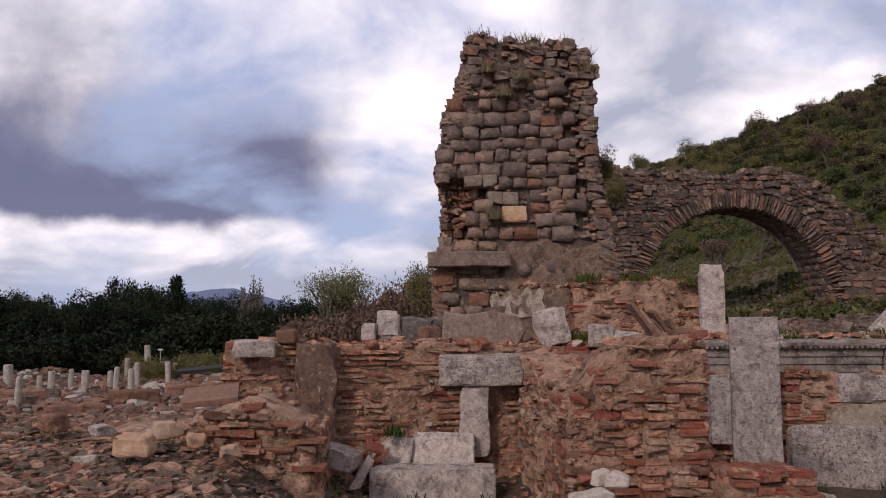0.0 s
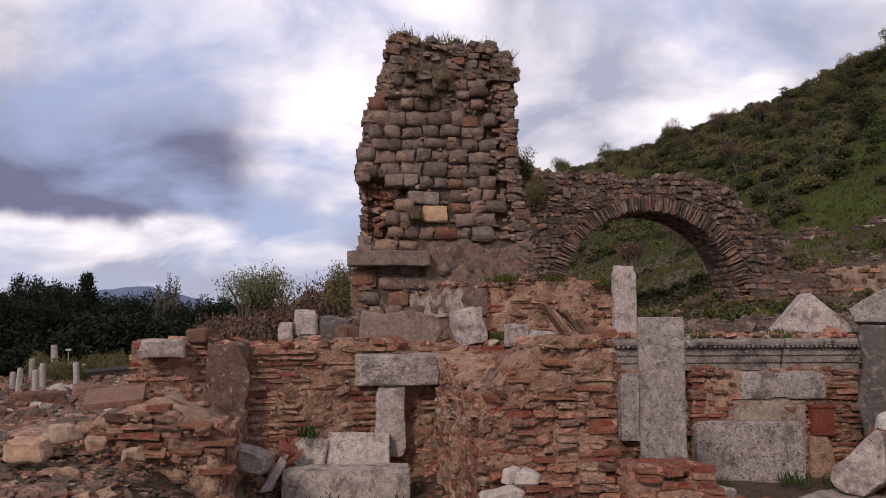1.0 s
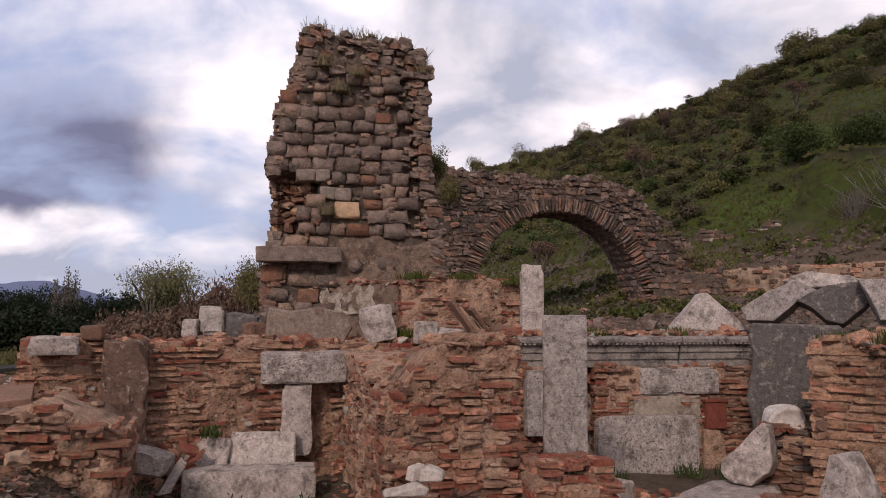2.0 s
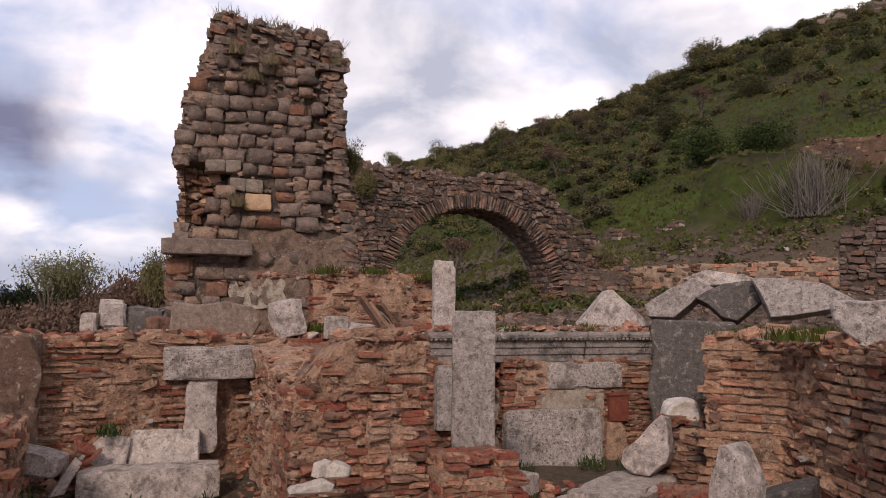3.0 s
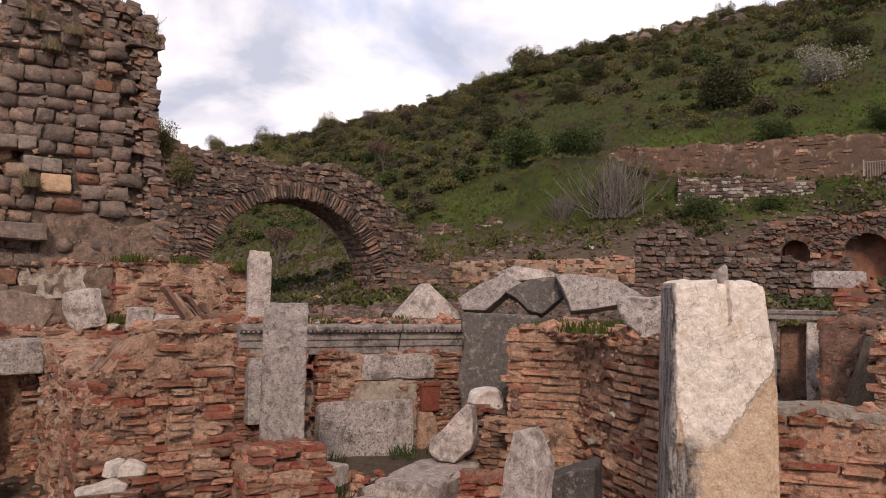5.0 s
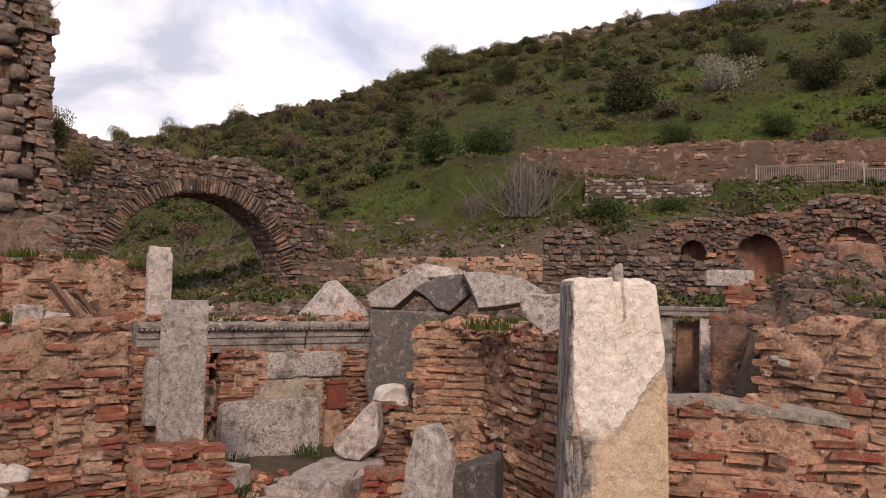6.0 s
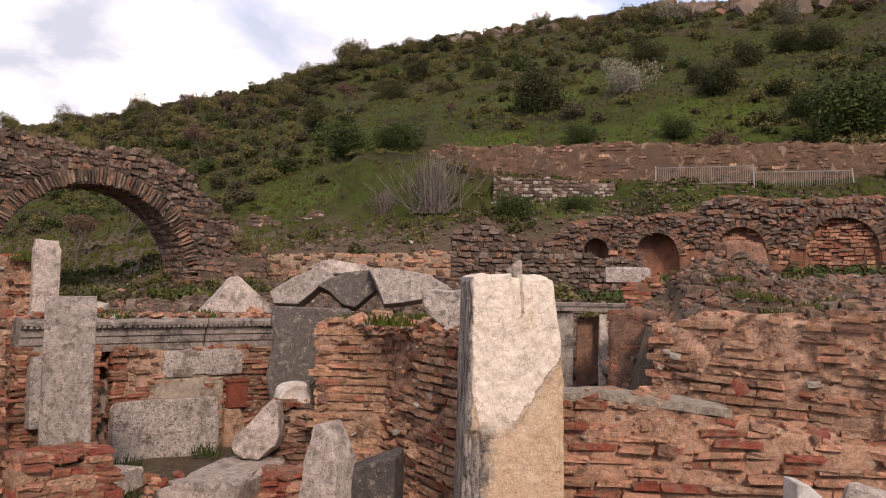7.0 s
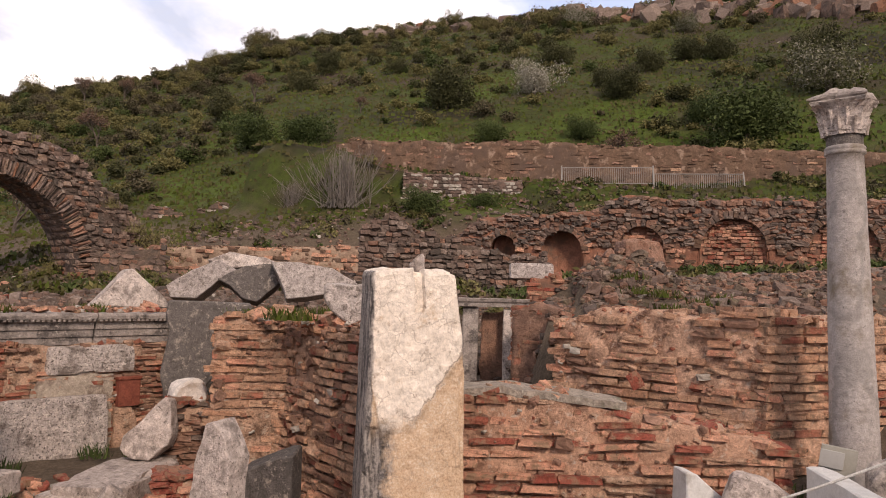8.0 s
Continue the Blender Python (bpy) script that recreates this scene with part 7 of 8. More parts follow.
def branching(rng, height, spread, r0, forks=3, levels=3, bare=1.0):
    """Limbs that fork upwards, and the places of their tips."""
    bm = bmesh.new()
    tips = []

    def grow(p, d, ln, r, lv):
        q = p + d * ln
        limb(bm, p, q, r, r * 0.62)
        if lv == 0:
            tips.append(q)
            return
        for _ in range(forks):
            nd = (d + Vector((rng.gauss(0, spread), rng.gauss(0, spread), abs(rng.gauss(0.15, 0.25))))).normalized()
            grow(q, nd, ln * rng.uniform(0.6, 0.85), r * 0.6, lv - 1)
    grow(Vector((0, 0, -0.1)), Vector((rng.gauss(0, 0.06), rng.gauss(0, 0.06), 1)).normalized(), height, r0, levels)
    return bm, tips


def make_plant(name, label, category, kind, material, size=1.0, seed=0, leaf=0.09, count=1500, group="", flat=0.8, bark=BARK):
    """One plant about a metre wide and high per unit: trunk with limbs, and a crown of small leaves."""
    rng, nr = random.Random(seed), np.random.default_rng(seed)
    root = empty(name, 0, 0, 0)
    if kind == "bush":
        bm, tips = branching(rng, 0.16, 0.75, 0.035, 3, 2)
        cl = [(t.x * 0.9, t.y * 0.9, t.z * flat + 0.05, rng.uniform(0.14, 0.26)) for t in tips]
        cl += [(rng.uniform(-0.32, 0.32), rng.uniform(-0.32, 0.32), rng.uniform(0.15, 0.45), rng.uniform(0.12, 0.22)) for _ in range(7)]
    elif kind == "bare":
        bm, tips = branching(rng, 0.24, 0.42, 0.03, 3, 4)
        cl = [(t.x, t.y, t.z, 0.09) for t in tips]
    elif kind == "fan":
        bm, cl = bmesh.new(), []
        for _ in range(150):
            a, lean, ln = rng.uniform(0, 6.28), abs(rng.gauss(0, 0.5)), rng.uniform(0.55, 1.0)
            foot = Vector((rng.gauss(0, 0.10), rng.gauss(0, 0.10), 0))
            way = Vector((math.cos(a) * math.sin(lean), math.sin(a) * math.sin(lean), math.cos(lean)))
            mid = foot + way * ln * 0.55
            tip = mid + (way + Vector((0, 0, 0.5))).normalized() * ln * 0.45
            limb(bm, foot, mid, 0.005, 0.0035, 4)
            limb(bm, mid, tip, 0.0035, 0.0018, 4)
            for _ in range(2):
                side = mid.lerp(tip, rng.uniform(0, 0.7))
                limb(bm, side, side + (way + Vector((rng.gauss(0, 0.4), rng.gauss(0, 0.4), 0.6))).normalized() * ln * 0.25, 0.0025, 0.0012, 3)
            cl.append((tip.x, tip.y, tip.z, 0.05))
    elif kind == "tree":
        bm, tips = branching(rng, 0.3, 0.5, 0.05, 3, 3)
        cl = [(t.x, t.y, t.z, rng.uniform(0.09, 0.18)) for t in tips]
    elif kind == "cypress":
        bm = bmesh.new()
        limb(bm, (0, 0, 0), (0, 0, 0.9), 0.03, 0.01)
        cl = [(rng.gauss(0, 0.02), rng.gauss(0, 0.02), 0.1 + 0.85 * k / 14, 0.03 + 0.09 * math.sin(math.pi * min(1, (k + 1.5) / 16)) ** 0.7) for k in range(15)]
    elif kind == "conifer":
        bm = bmesh.new()
        limb(bm, (0, 0, 0), (0, 0, 0.95), 0.03, 0.008)
        cl = []
        for k in range(13):
            for q in range(5):
                a = rng.uniform(0, 6.28)
                rr = 0.3 * (1 - k / 13.5) * rng.uniform(0.4, 1)
                cl.append((rr * math.cos(a), rr * math.sin(a), 0.15 + 0.8 * k / 13, 0.07))
    else:  # umbrella pine
        bm, tips = branching(rng, 0.35, 0.45, 0.04, 3, 2)
        cl = [(rng.gauss(0, 0.24), rng.gauss(0, 0.24), 0.72 + rng.uniform(-0.2, 0.14), rng.uniform(0.1, 0.2)) for _ in range(26)]
    V = leaves(cl, count, leaf, nr)
    hi = float(np.percentile(V[:, 2], 99.5))
    wid = float(np.percentile(np.abs(V[:, :2]), 99)) * 2
    for v in bm.verts:
        v.co = (v.co.x / wid, v.co.y / wid, v.co.z / hi)
    V = V / np.array([wid, wid, hi])
    part("trunk", bm, bark, root)
    me = quads_mesh("crown", V, material)
    crown = new("crown", me)
    crown.parent = root
    tagged(root, label, category, group)
    root.scale = (size, size, size)
    return root


FIRST = {}


def plant(key, x, y, width, height=None, z=None, turn=None, **kw):
    """Sets a plant of a kind on the ground; the first of a kind is built, the rest are copies of it."""
    rng = random.Random(int(x * 131 + y * 17))
    variant = rng.randrange(2)
    zz = ground_z(x, y) - 0.1 if z is None else z
    height = height or width
    m = pose(x, y, zz, 0, 0, rng.uniform(0, 360) if turn is None else turn)
    if (key, variant) not in FIRST:
        ob = make_plant(seed=hash_of(key) + variant, **kw)
        ob.scale = (width, width, height)
        ob.matrix_basis = m @ Matrix.Diagonal((width, width, height, 1))
        FIRST[key, variant] = ob
    else:
        ob = copy_thing(FIRST[key, variant], m)
        ob.scale = (width, width, height)
    return ob


def hash_of(key):
    return sum(ord(c) * (i + 3) for i, c in enumerate(key))


ROUND = [(36.1, 46.2, 4.0), (38.4, 43.1, 3.4), (33.6, 39.3, 2.8), (50.3, 15.2, 5.4), (32.4, 25.9, 2.1), (34.7, 23.5, 1.3), (52.6, 19.0, 2.7), (47.2, 25.0, 2.2), (44.5, 30.6, 2.2)]
DARK = [(48.4, 38.0, 4.8), (55.1, 26.2, 3.2), (62.9, 27.9, 2.9), (58.5, 64.5, 3.1), (56.6, 28.7, 2.2), (66.2, 39.0, 3.3), (68.6, 27.0, 3.1), (41.5, 58.2, 3.6), (52.0, 60.8, 2.6), (69.6, 24.3, 3.1), (68.2, 15.5, 4.0), (57.4, 52.6, 2.2)]
BLOSSOM = [(53.2, 32.9, 4.0), (59.4, 12.7, 5.5), (80.6, 31.8, 3.1), (81.6, 46.0, 4.0)]
BARE = [(33.6, 32.8, 3.6), (43.8, 19.8, 3.4), (41.6, 87.3, 3.4), (44.9, 84.2, 3.6), (49.6, 85.6, 2.4), (47.3, 62.4, 3.8), (33.3, 65.3, 4.2), (45.4, 44.7, 1.8), (36.0, 30.4, 2.6), (16.6, 44.5, 3.4), (19.8, 46.0, 3.6)]
CREST = [(53.5, 85.2, 3.5), (64.3, 85.6, 5.5), (71.0, 80.0, 3.0), (81.3, 69.1, 1.9), (85.3, 68.3, 3.4), (80.4, 58.0, 3.4), (84.0, 52.5, 4.6), (39.9, 97.2, 4.4), (28.0, 112.0, 4.0), (33.0, 104.0, 4.4), (46.0, 93.0, 3.0), (58.5, 87.0, 3.6), (76.0, 74.0, 3.4)]
for x, y, w in ROUND:
    plant("round", x, y, w * 1.15, w * 0.72, name="bush", label="rounded green bush on the grassy slope", category="bush", kind="bush", material=LEAF_GREEN, leaf=0.017, count=9000, group="bushes on the slope")
for x, y, w in DARK:
    plant("dark", x, y, w * 1.1, w * 0.78, name="dark_bush", label="dark evergreen bush on the hillside", category="bush", kind="bush", material=LEAF_DARK, leaf=0.018, count=8000, group="dark bushes")
for x, y, w in BLOSSOM:
    plant("blossom", x, y, w * 1.05, w * 0.7, name="blossoming_tree", label="small tree in white blossom on the slope", category="tree", kind="bush", material=LEAF_BLOSSOM, leaf=0.013, count=8000, group="blossoming trees")
for x, y, w in BARE:
    plant("bare", x, y, w * 0.8, w * 0.8, name="bare_shrub", label="leafless brown shrub with fine twigs", category="shrub", kind="bare", material=LEAF_BROWN, leaf=0.016, count=1300, group="bare shrubs")
for x, y, w in CREST:
    plant("crest", x, y, w * 0.8, w * 0.66, name="crest_bush", label="olive green bush on the skyline", category="bush", kind="bush", material=LEAF_OLIVE, leaf=0.02, count=5500, group="bushes on the crest")

plant("fan", 31.0, 30.6, 6.4, 3.5, name="bare_tree", label="spreading leafless tree with many pale upright twigs", category="tree", kind="fan", material=LEAF_BROWN, leaf=0.008, count=500, bark=BARK_PALE)
plant("fan", 29.6, 33.2, 2.6, 1.7, name="bare_tree", label="smaller leafless tree of pale upright twigs", category="tree", kind="fan", material=LEAF_BROWN, leaf=0.008, count=500, bark=BARK_PALE)


def polar(az, r):
    return OX + r * math.sin(radians(az)), OY + r * math.cos(radians(az))


def scrub():
    """Low uncounted scrub and grass over the hillside."""
    nr = np.random.default_rng(5)
    rng = random.Random(5)
    groups = {LEAF_OLIVE: [], LEAF_DARK: [], LEAF_GREEN: [], LEAF_DULL: [], GRASS: []}

    def shrub(x, y, s, m):
        z = ground_z(x, y)
        for _ in range(rng.randrange(4, 8)):
            a, d = rng.uniform(0, 6.28), s * 0.34 * rng.random() ** 0.5
            groups[m].append((x + d * math.cos(a), y + d * math.sin(a), z + s * rng.uniform(0.06, 0.34), s * rng.uniform(0.14, 0.27)))
    for _ in range(2300):
        az, r = (rng.uniform(8, 88) if rng.random() < 0.86 else rng.uniform(8, 40)), 44 + 70 * rng.random() ** 0.62
        if az < 26 and r < 60:
            r += 30
        x, y = polar(az, r)
        thick = noise.fractal((x * 0.045, y * 0.045, 3.0), 1.0, 2.0, 3) + (0.35 if r > 84 else 0.0) + (0.3 if az < 34 else 0.0)
        if thick < 0.08 and rng.random() < 0.86:
            continue
        s = rng.choice([0.7, 0.9, 1.2, 1.5, 1.9, 2.4]) * (1.2 if r > 84 else 1.0)
        brown = noise.noise((x * 0.07, y * 0.07, 11.0))
        shrub(x, y, s, rng.choices([LEAF_OLIVE, LEAF_DARK, LEAF_GREEN, LEAF_DULL], [4, 3, 1.2, 4.5 if brown > 0.05 or az < 26 else 0.8])[0])
    for k in range(420):
        az = 8 + 62 * k / 420
        x, y = polar(az + rng.gauss(0, 0.2), rng.uniform(101, 109))
        if noise.noise((az * 0.5, 0.0, 2.0)) > -0.35:
            shrub(x, y, rng.choice([0.9, 1.2, 1.6, 2.2, 2.8]), rng.choices([LEAF_OLIVE, LEAF_DARK, LEAF_DULL], [4, 3, 2])[0])
    for _ in range(1500):
        az, r = rng.uniform(16, 86), rng.uniform(25, 44)
        x, y = polar(az, r)
        if noise.noise((x * 0.2, y * 0.2, 5.0)) < -0.15:
            continue
        s = rng.uniform(0.1, 0.42)
        groups[rng.choice([LEAF_OLIVE, GRASS, LEAF_DULL, LEAF_GREEN])].append((x, y, ground_z(x, y) + 0.1, s))
    names = {LEAF_OLIVE: "olive_scrub", LEAF_DARK: "dark_scrub", LEAF_GREEN: "green_scrub", LEAF_DULL: "brown_scrub", GRASS: "grass_tufts"}
    for m, cl in groups.items():
        if not cl:
            continue
        n = int(sum(14 + 330 * c[3] ** 1.6 for c in cl))
        V = leaves(cl, n, 0.11, nr, 0.85, 0.8 if m is GRASS else 0.0)
        tagged(new(names[m], quads_mesh(names[m], V, m)), "low scrub and weeds scattered over the slope", "scrub", kind="stuff")
    # short grass on the hillside
    n = 60000
    az, r = nr.uniform(8, 88, n), 40 + 75 * nr.random(n)
    V = np.zeros((n, 4, 3))
    for k in range(n):
        x, y = polar(az[k], r[k])
        z = ground_z(x, y)
        a = nr.uniform(0, 6.28)
        w, h = nr.uniform(0.06, 0.2), nr.uniform(0.05, 0.22)
        dx, dy = w * math.cos(a), w * math.sin(a)
        V[k] = ((x - dx, y - dy, z - 0.02), (x + dx, y + dy, z - 0.02), (x + dx * 0.6 + 0.04, y + dy * 0.6, z + h), (x - dx * 0.6, y - dy * 0.6 + 0.04, z + h))
    tagged(new("hillside_grass", quads_mesh("hillside_grass", V.reshape(-1, 3), GRASS)), "short green grass on the hillside", "grass", kind="stuff")


scrub()


def weeds(name, spots, blade, label, material=GRASS, seed=1, per=60):
    nr, rng = np.random.default_rng(seed), random.Random(seed)
    out = []
    for x, y, z, r in spots:
        for _ in range(per):
            a, d = rng.uniform(0, 6.28), r * rng.random() ** 0.6
            bx, by = x + d * math.cos(a), y + d * math.sin(a)
            h = blade * rng.uniform(0.4, 1.2)
            lx, ly = rng.gauss(0, 0.35) * h, rng.gauss(0, 0.35) * h
            w = (0.012 + 0.01 * rng.random()) * min(1.0, 0.18 / blade)
            c, s = math.cos(a + 1.5) * w, math.sin(a + 1.5) * w
            out += [(bx - c, by - s, z), (bx + c, by + s, z), (bx + c * 0.3 + lx, by + s * 0.3 + ly, z + h), (bx - c * 0.3 + lx, by - s * 0.3 + ly, z + h)]
    tagged(new(name, quads_mesh(name, np.array(out), material)), label, "weeds", kind="stuff")


weeds("court_weeds", [(-0.1, 9.6, 1.2, 0.35), (0.1, 9.9, 1.3, 0.3), (1.2, 10.8, 1.0, 0.4), (2.3, 10.7, 1.0, 0.3), (0.9, 11.2, 1.9, 0.2), (7.3, 11.4, 0.95, 0.3), (9.3, 11.3, 1.0, 0.3), (8.7, 11.5, 1.0, 0.3), (12.6, 2.4, 1.2, 0.5), (13.2, 2.0, 1.3, 0.5), (12.9, 3.0, 1.2, 0.4), (6.2, 8.6, 1.2, 0.3)], 0.18, "green weeds growing between the stones", LEAF_GREEN, 3, 60)
weeds("wall_top_grass", [(3.95, 12.5, 3.3, 0.3), (4.4, 12.6, 3.3, 0.3), (4.9, 12.7, 3.3, 0.3), (11.3, 10.0, 3.35, 0.6), (12.0, 9.6, 3.35, 0.6), (10.6, 10.0, 3.3, 0.5), (7.5, 12.8, 3.3, 0.4), (9.2, 12.9, 3.3, 0.5), (6.4, 14.4, 4.3, 0.3), (4.4, 14.6, 4.4, 0.5), (5.4, 14.6, 4.4, 0.4), *[(gx, gy, ground_z(gx, gy) - 0.02, 0.45) for gx, gy in ((17.2, 5.6), (17.6, 5.0), (16.9, 6.0), (17.4, 6.4), (18.4, 4.9), (16.6, 5.2))], (9.2, 7.2, 3.4, 0.4)], 0.15, "grass growing along the wall tops", GRASS, 4, 130)
weeds("tower_weeds", [(2.4, 18.0, 10.55, 0.4), (3.0, 18.3, 10.5, 0.5), (3.7, 18.1, 10.45, 0.5), (4.4, 18.4, 10.4, 0.5), (4.9, 18.2, 10.1, 0.4), (2.6, 17.45, 9.6, 0.2), (3.4, 17.45, 9.4, 0.3), (3.0, 17.42, 9.0, 0.25), (5.0, 17.6, 9.6, 0.2), (2.7, 17.4, 6.0, 0.2), (5.6, 19.5, 7.4, 0.4)], 0.28, "dry grass and weeds sprouting from the stump", DRY, 6, 170)
weeds("arch_weeds", [(6.4, 31.8, 10.2, 0.5), (7.6, 31.8, 10.3, 0.6), (8.4, 31.7, 8.9, 0.5), (11.0, 32.2, 9.8, 0.5), (13.0, 32.3, 9.8, 0.6), (15.4, 32.2, 9.6, 0.5), (18.6, 31.8, 7.2, 0.6), (19.6, 31.6, 6.2, 0.6), (10.6, 31.0, 4.2, 0.8)], 0.5, "weeds and shrubs on top of the arch", LEAF_OLIVE, 7, 160)

for x, y, z, w in ((5.6, 19.0, 7.15, 0.85), (6.7, 31.6, 9.4, 1.6), (8.3, 31.75, 8.4, 1.3), (17.4, 34.4, 3.2, 1.9), (11.2, 35.5, 3.3, 1.2), (20.6, 30.8, 4.2, 2.2)):
    plant("wallbush", x, y, w, w, z=z, name="wall_shrub", label="grey green shrub rooted in the masonry", category="shrub", kind="bush", material=LEAF_OLIVE, leaf=0.02, count=5000, group="shrubs on the masonry")

# ---------------------------------------------------------------- rocks on the crest and loose stone
crags = empty("crag", 82, 42, 40)
tagged(crags, "broken grey and ochre rock outcrop along the hilltop", "rock outcrop")
rg = random.Random(21)
cl = []
for k in range(298):
    az = 44 + 15 * k / 120 if k < 120 else 59.5 + 25 * (k - 120) / 178
    r, s = 108 + rg.uniform(-6, 5), rg.uniform(0.6, 1.5)
    if k >= 120:
        # the cliff breaks out where the slope has climbed to its foot
        r, s = 74, rg.uniform(0.9, 1.9)
        while r < 108 and ground_z(*polar(az, r), False) < 3.6 + 0.368 * r - 0.0016 * r * (az - 60):
            r += 1.0
        r += rg.uniform(0, 7)
    x, y = polar(az + rg.gauss(0, 0.5), r)
    m = Matrix.Translation((x, y, ground_z(x, y) + s * 0.2)) @ Euler((rg.gauss(0, 0.3), rg.gauss(0, 0.3), rg.uniform(0, 6))).to_matrix().to_4x4() @ Matrix.Diagonal((s * 1.2, s, s * rg.uniform(0.8, 1.7), 1))
    cl.append((m, rg.choice(["rubble", "shard"]), rg.randrange(14), rg.choices([STONE_SLATE, ARCH_STONE, STONE_RUST], [6, 2, 1.2])[0]))
lay(crags, "rock", cl, 300)


def rubble_field(name, n, az, rr, size, kinds, label, seed, flat=(0.3, 0.8), singles=0):
    def spot(r):
        a, d = r.uniform(*az), rr[0] + (rr[1] - rr[0]) * r.random() ** 0.8
        x, y = polar(a, d)
        return x, y, ground_z(x, y)
    ps = scatter(random.Random(seed), n, spot, size, kinds, flat)
    ob = joined(None, name, ps)
    return tagged(ob, label, "rubble", kind="stuff")


LOOSE = [(RUBBLE, "shard", 5), (BRICK, "shard", 2), (BRICK_PALE, "brick", 2), (PALE_STONE, "shard", 2), (BRICK_RED, "shard", 1)]
rubble_field("court_rubble", 4500, (-14, 62), (6.5, 12.8), (0.03, 0.16), LOOSE, "broken brick and stone rubble on the court floor", 301, (0.2, 0.6))
rubble_field("mound_rubble", 9500, (-40, -9), (5.8, 15.5), (0.025, 0.12), [(RUBBLE, "rubble", 4), (BRICK, "brick", 1), (BRICK_PALE, "brick", 1), (MORTAR, "rubble", 4), (EARTH, "rubble", 6), (PALE_STONE, "shard", 0.6)], "heap of broken bricks and stones", 302, (0.15, 0.42))
rubble_field("slope_rubble", 9000, (20, 84), (14.5, 42), (0.05, 0.26), [(RUBBLE, "shard", 3), (PALE_STONE, "shard", 0.4), (ARCH_STONE, "rubble", 5), (STONE_SLATE, "rubble", 2)], "loose stones strewn below the terraces", 303)
rubble_field("heap_rubble", 5200, (57, 80), (14.5, 27), (0.04, 0.19), [(RUBBLE, "rubble", 6), (ARCH_STONE, "rubble", 2), (EARTH, "rubble", 4), (MORTAR, "shard", 1)], "heap of broken bricks before the niches", 306)
block("fallen_masonry", 19.0, 6.95, ground_z(19.0, 6.95) - 0.12, 0.95, 0.7, 0.6, -40, RUBBLE, "squared lump of fallen brick masonry on the heap", "masonry block", r=0.1, cuts=7, rough=0.06, chip=0.08, seed=71)
rubble_field("terrace_rubble", 1500, (-12, 22), (13, 31), (0.08, 0.4), LOOSE, "loose stones behind the court wall", 304)
rubble_field("field_stones", 6500, (-44, -12), (17, 95), (0.15, 0.7), [(RUBBLE, "rubble", 6), (ARCH_STONE, "rubble", 3), (PALE_STONE, "rubble", 2)], "field of pale ancient stones on the plain", 305)

def shelf_rubble(name, n, box, size, kinds, label, seed):
    def spot(r):
        return r.uniform(box[0], box[1]), r.uniform(box[2], box[3]), box[4] + r.uniform(-0.02, 0.06)
    return tagged(joined(None, name, scatter(random.Random(seed), n, spot, size, kinds, (0.25, 0.7))), label, "rubble", kind="stuff")


shelf_rubble("cornice_rubble", 420, (5.9, 10.5, 12.45, 13.2, 3.3), (0.05, 0.2), LOOSE, "loose brick rubble on top of the architrave", 401)
shelf_rubble("wall_rubble", 420, (-1.5, 4.9, 12.1, 13.2, 3.2), (0.05, 0.22), LOOSE, "loose stones on top of the court wall", 402)
shelf_rubble("pier_rubble", 240, (9.45, 10.2, 5.9, 8.6, 3.32), (0.05, 0.17), LOOSE, "loose bricks on top of the brick pier", 403)
shelf_rubble("low_wall_rubble", 160, (3.1, 6.6, 14.5, 15.2, 4.3), (0.05, 0.2), LOOSE, "loose bricks on the low wall", 404)
OST = surface("ochre_field_stone", [(0.42, 0.235, 0.14), (0.48, 0.30, 0.195), (0.45, 0.33, 0.245)], grain=0.3, stain=(0.28, 0.22, 0.17), seed=33)
for k, (x, y, z, s, mm, lb) in enumerate(((-1.45, 7.25, 2.42, 0.5, OST, "large angular ochre stone lying on the rubble"), (-1.35, 7.9, 2.5, 0.42, OST, "squarish ochre stone lying on the rubble"), (-2.15, 7.9, 2.5, 0.34, MARBLE, "pale broken marble lump on the rubble"), (-0.95, 7.7, 2.42, 0.34, OST, "rounded brown stone on the rubble"), (-2.9, 8.3, 2.5, 0.5, RUBBLE, "brown boulder on the rubble"), (-1.95, 7.2, 2.3, 0.3, MARBLE, "flat pale stone on the rubble"), (-0.6, 7.75, 2.3, 0.3, OST, "tan stone on the wall edge"))):
    block("mound_stone", x, y, z - 0.08, s * 0.75, s * 0.55, s * 0.42, 37 * k, mm, lb, "stone", r=s * 0.16, cuts=6, rough=0.06, chip=0.05, seed=40 + k, group="stones on the mound")

# ---------------------------------------------------------------- the plain: column stumps, trees, mountain
STUMPS = [(-37.1, 63.6, 2.3, 0.5), (-34.0, 79.5, 2.2, 0.38), (-31.1, 75.3, 2.2, 0.34), (-32.9, 82.2, 3.3, 0.42), (-31.4, 82.5, 1.6, 0.36), (-29.2, 80.0, 1.8, 0.34), (-27.0, 61.8, 2.2, 0.3), (-25.1, 44.8, 1.9, 0.26), (-30.8, 68.9, 1.9, 0.34), (-29.8, 62.2, 1.8, 0.4), (-34.9, 69.7, 2.2, 0.3), (-30.6, 56.9, 1.6, 0.3), (-33.0, 62.8, 1.7, 0.34), (-24.0, 58.0, 1.9, 0.34), (-26.6, 72.0, 2.4, 0.36)]
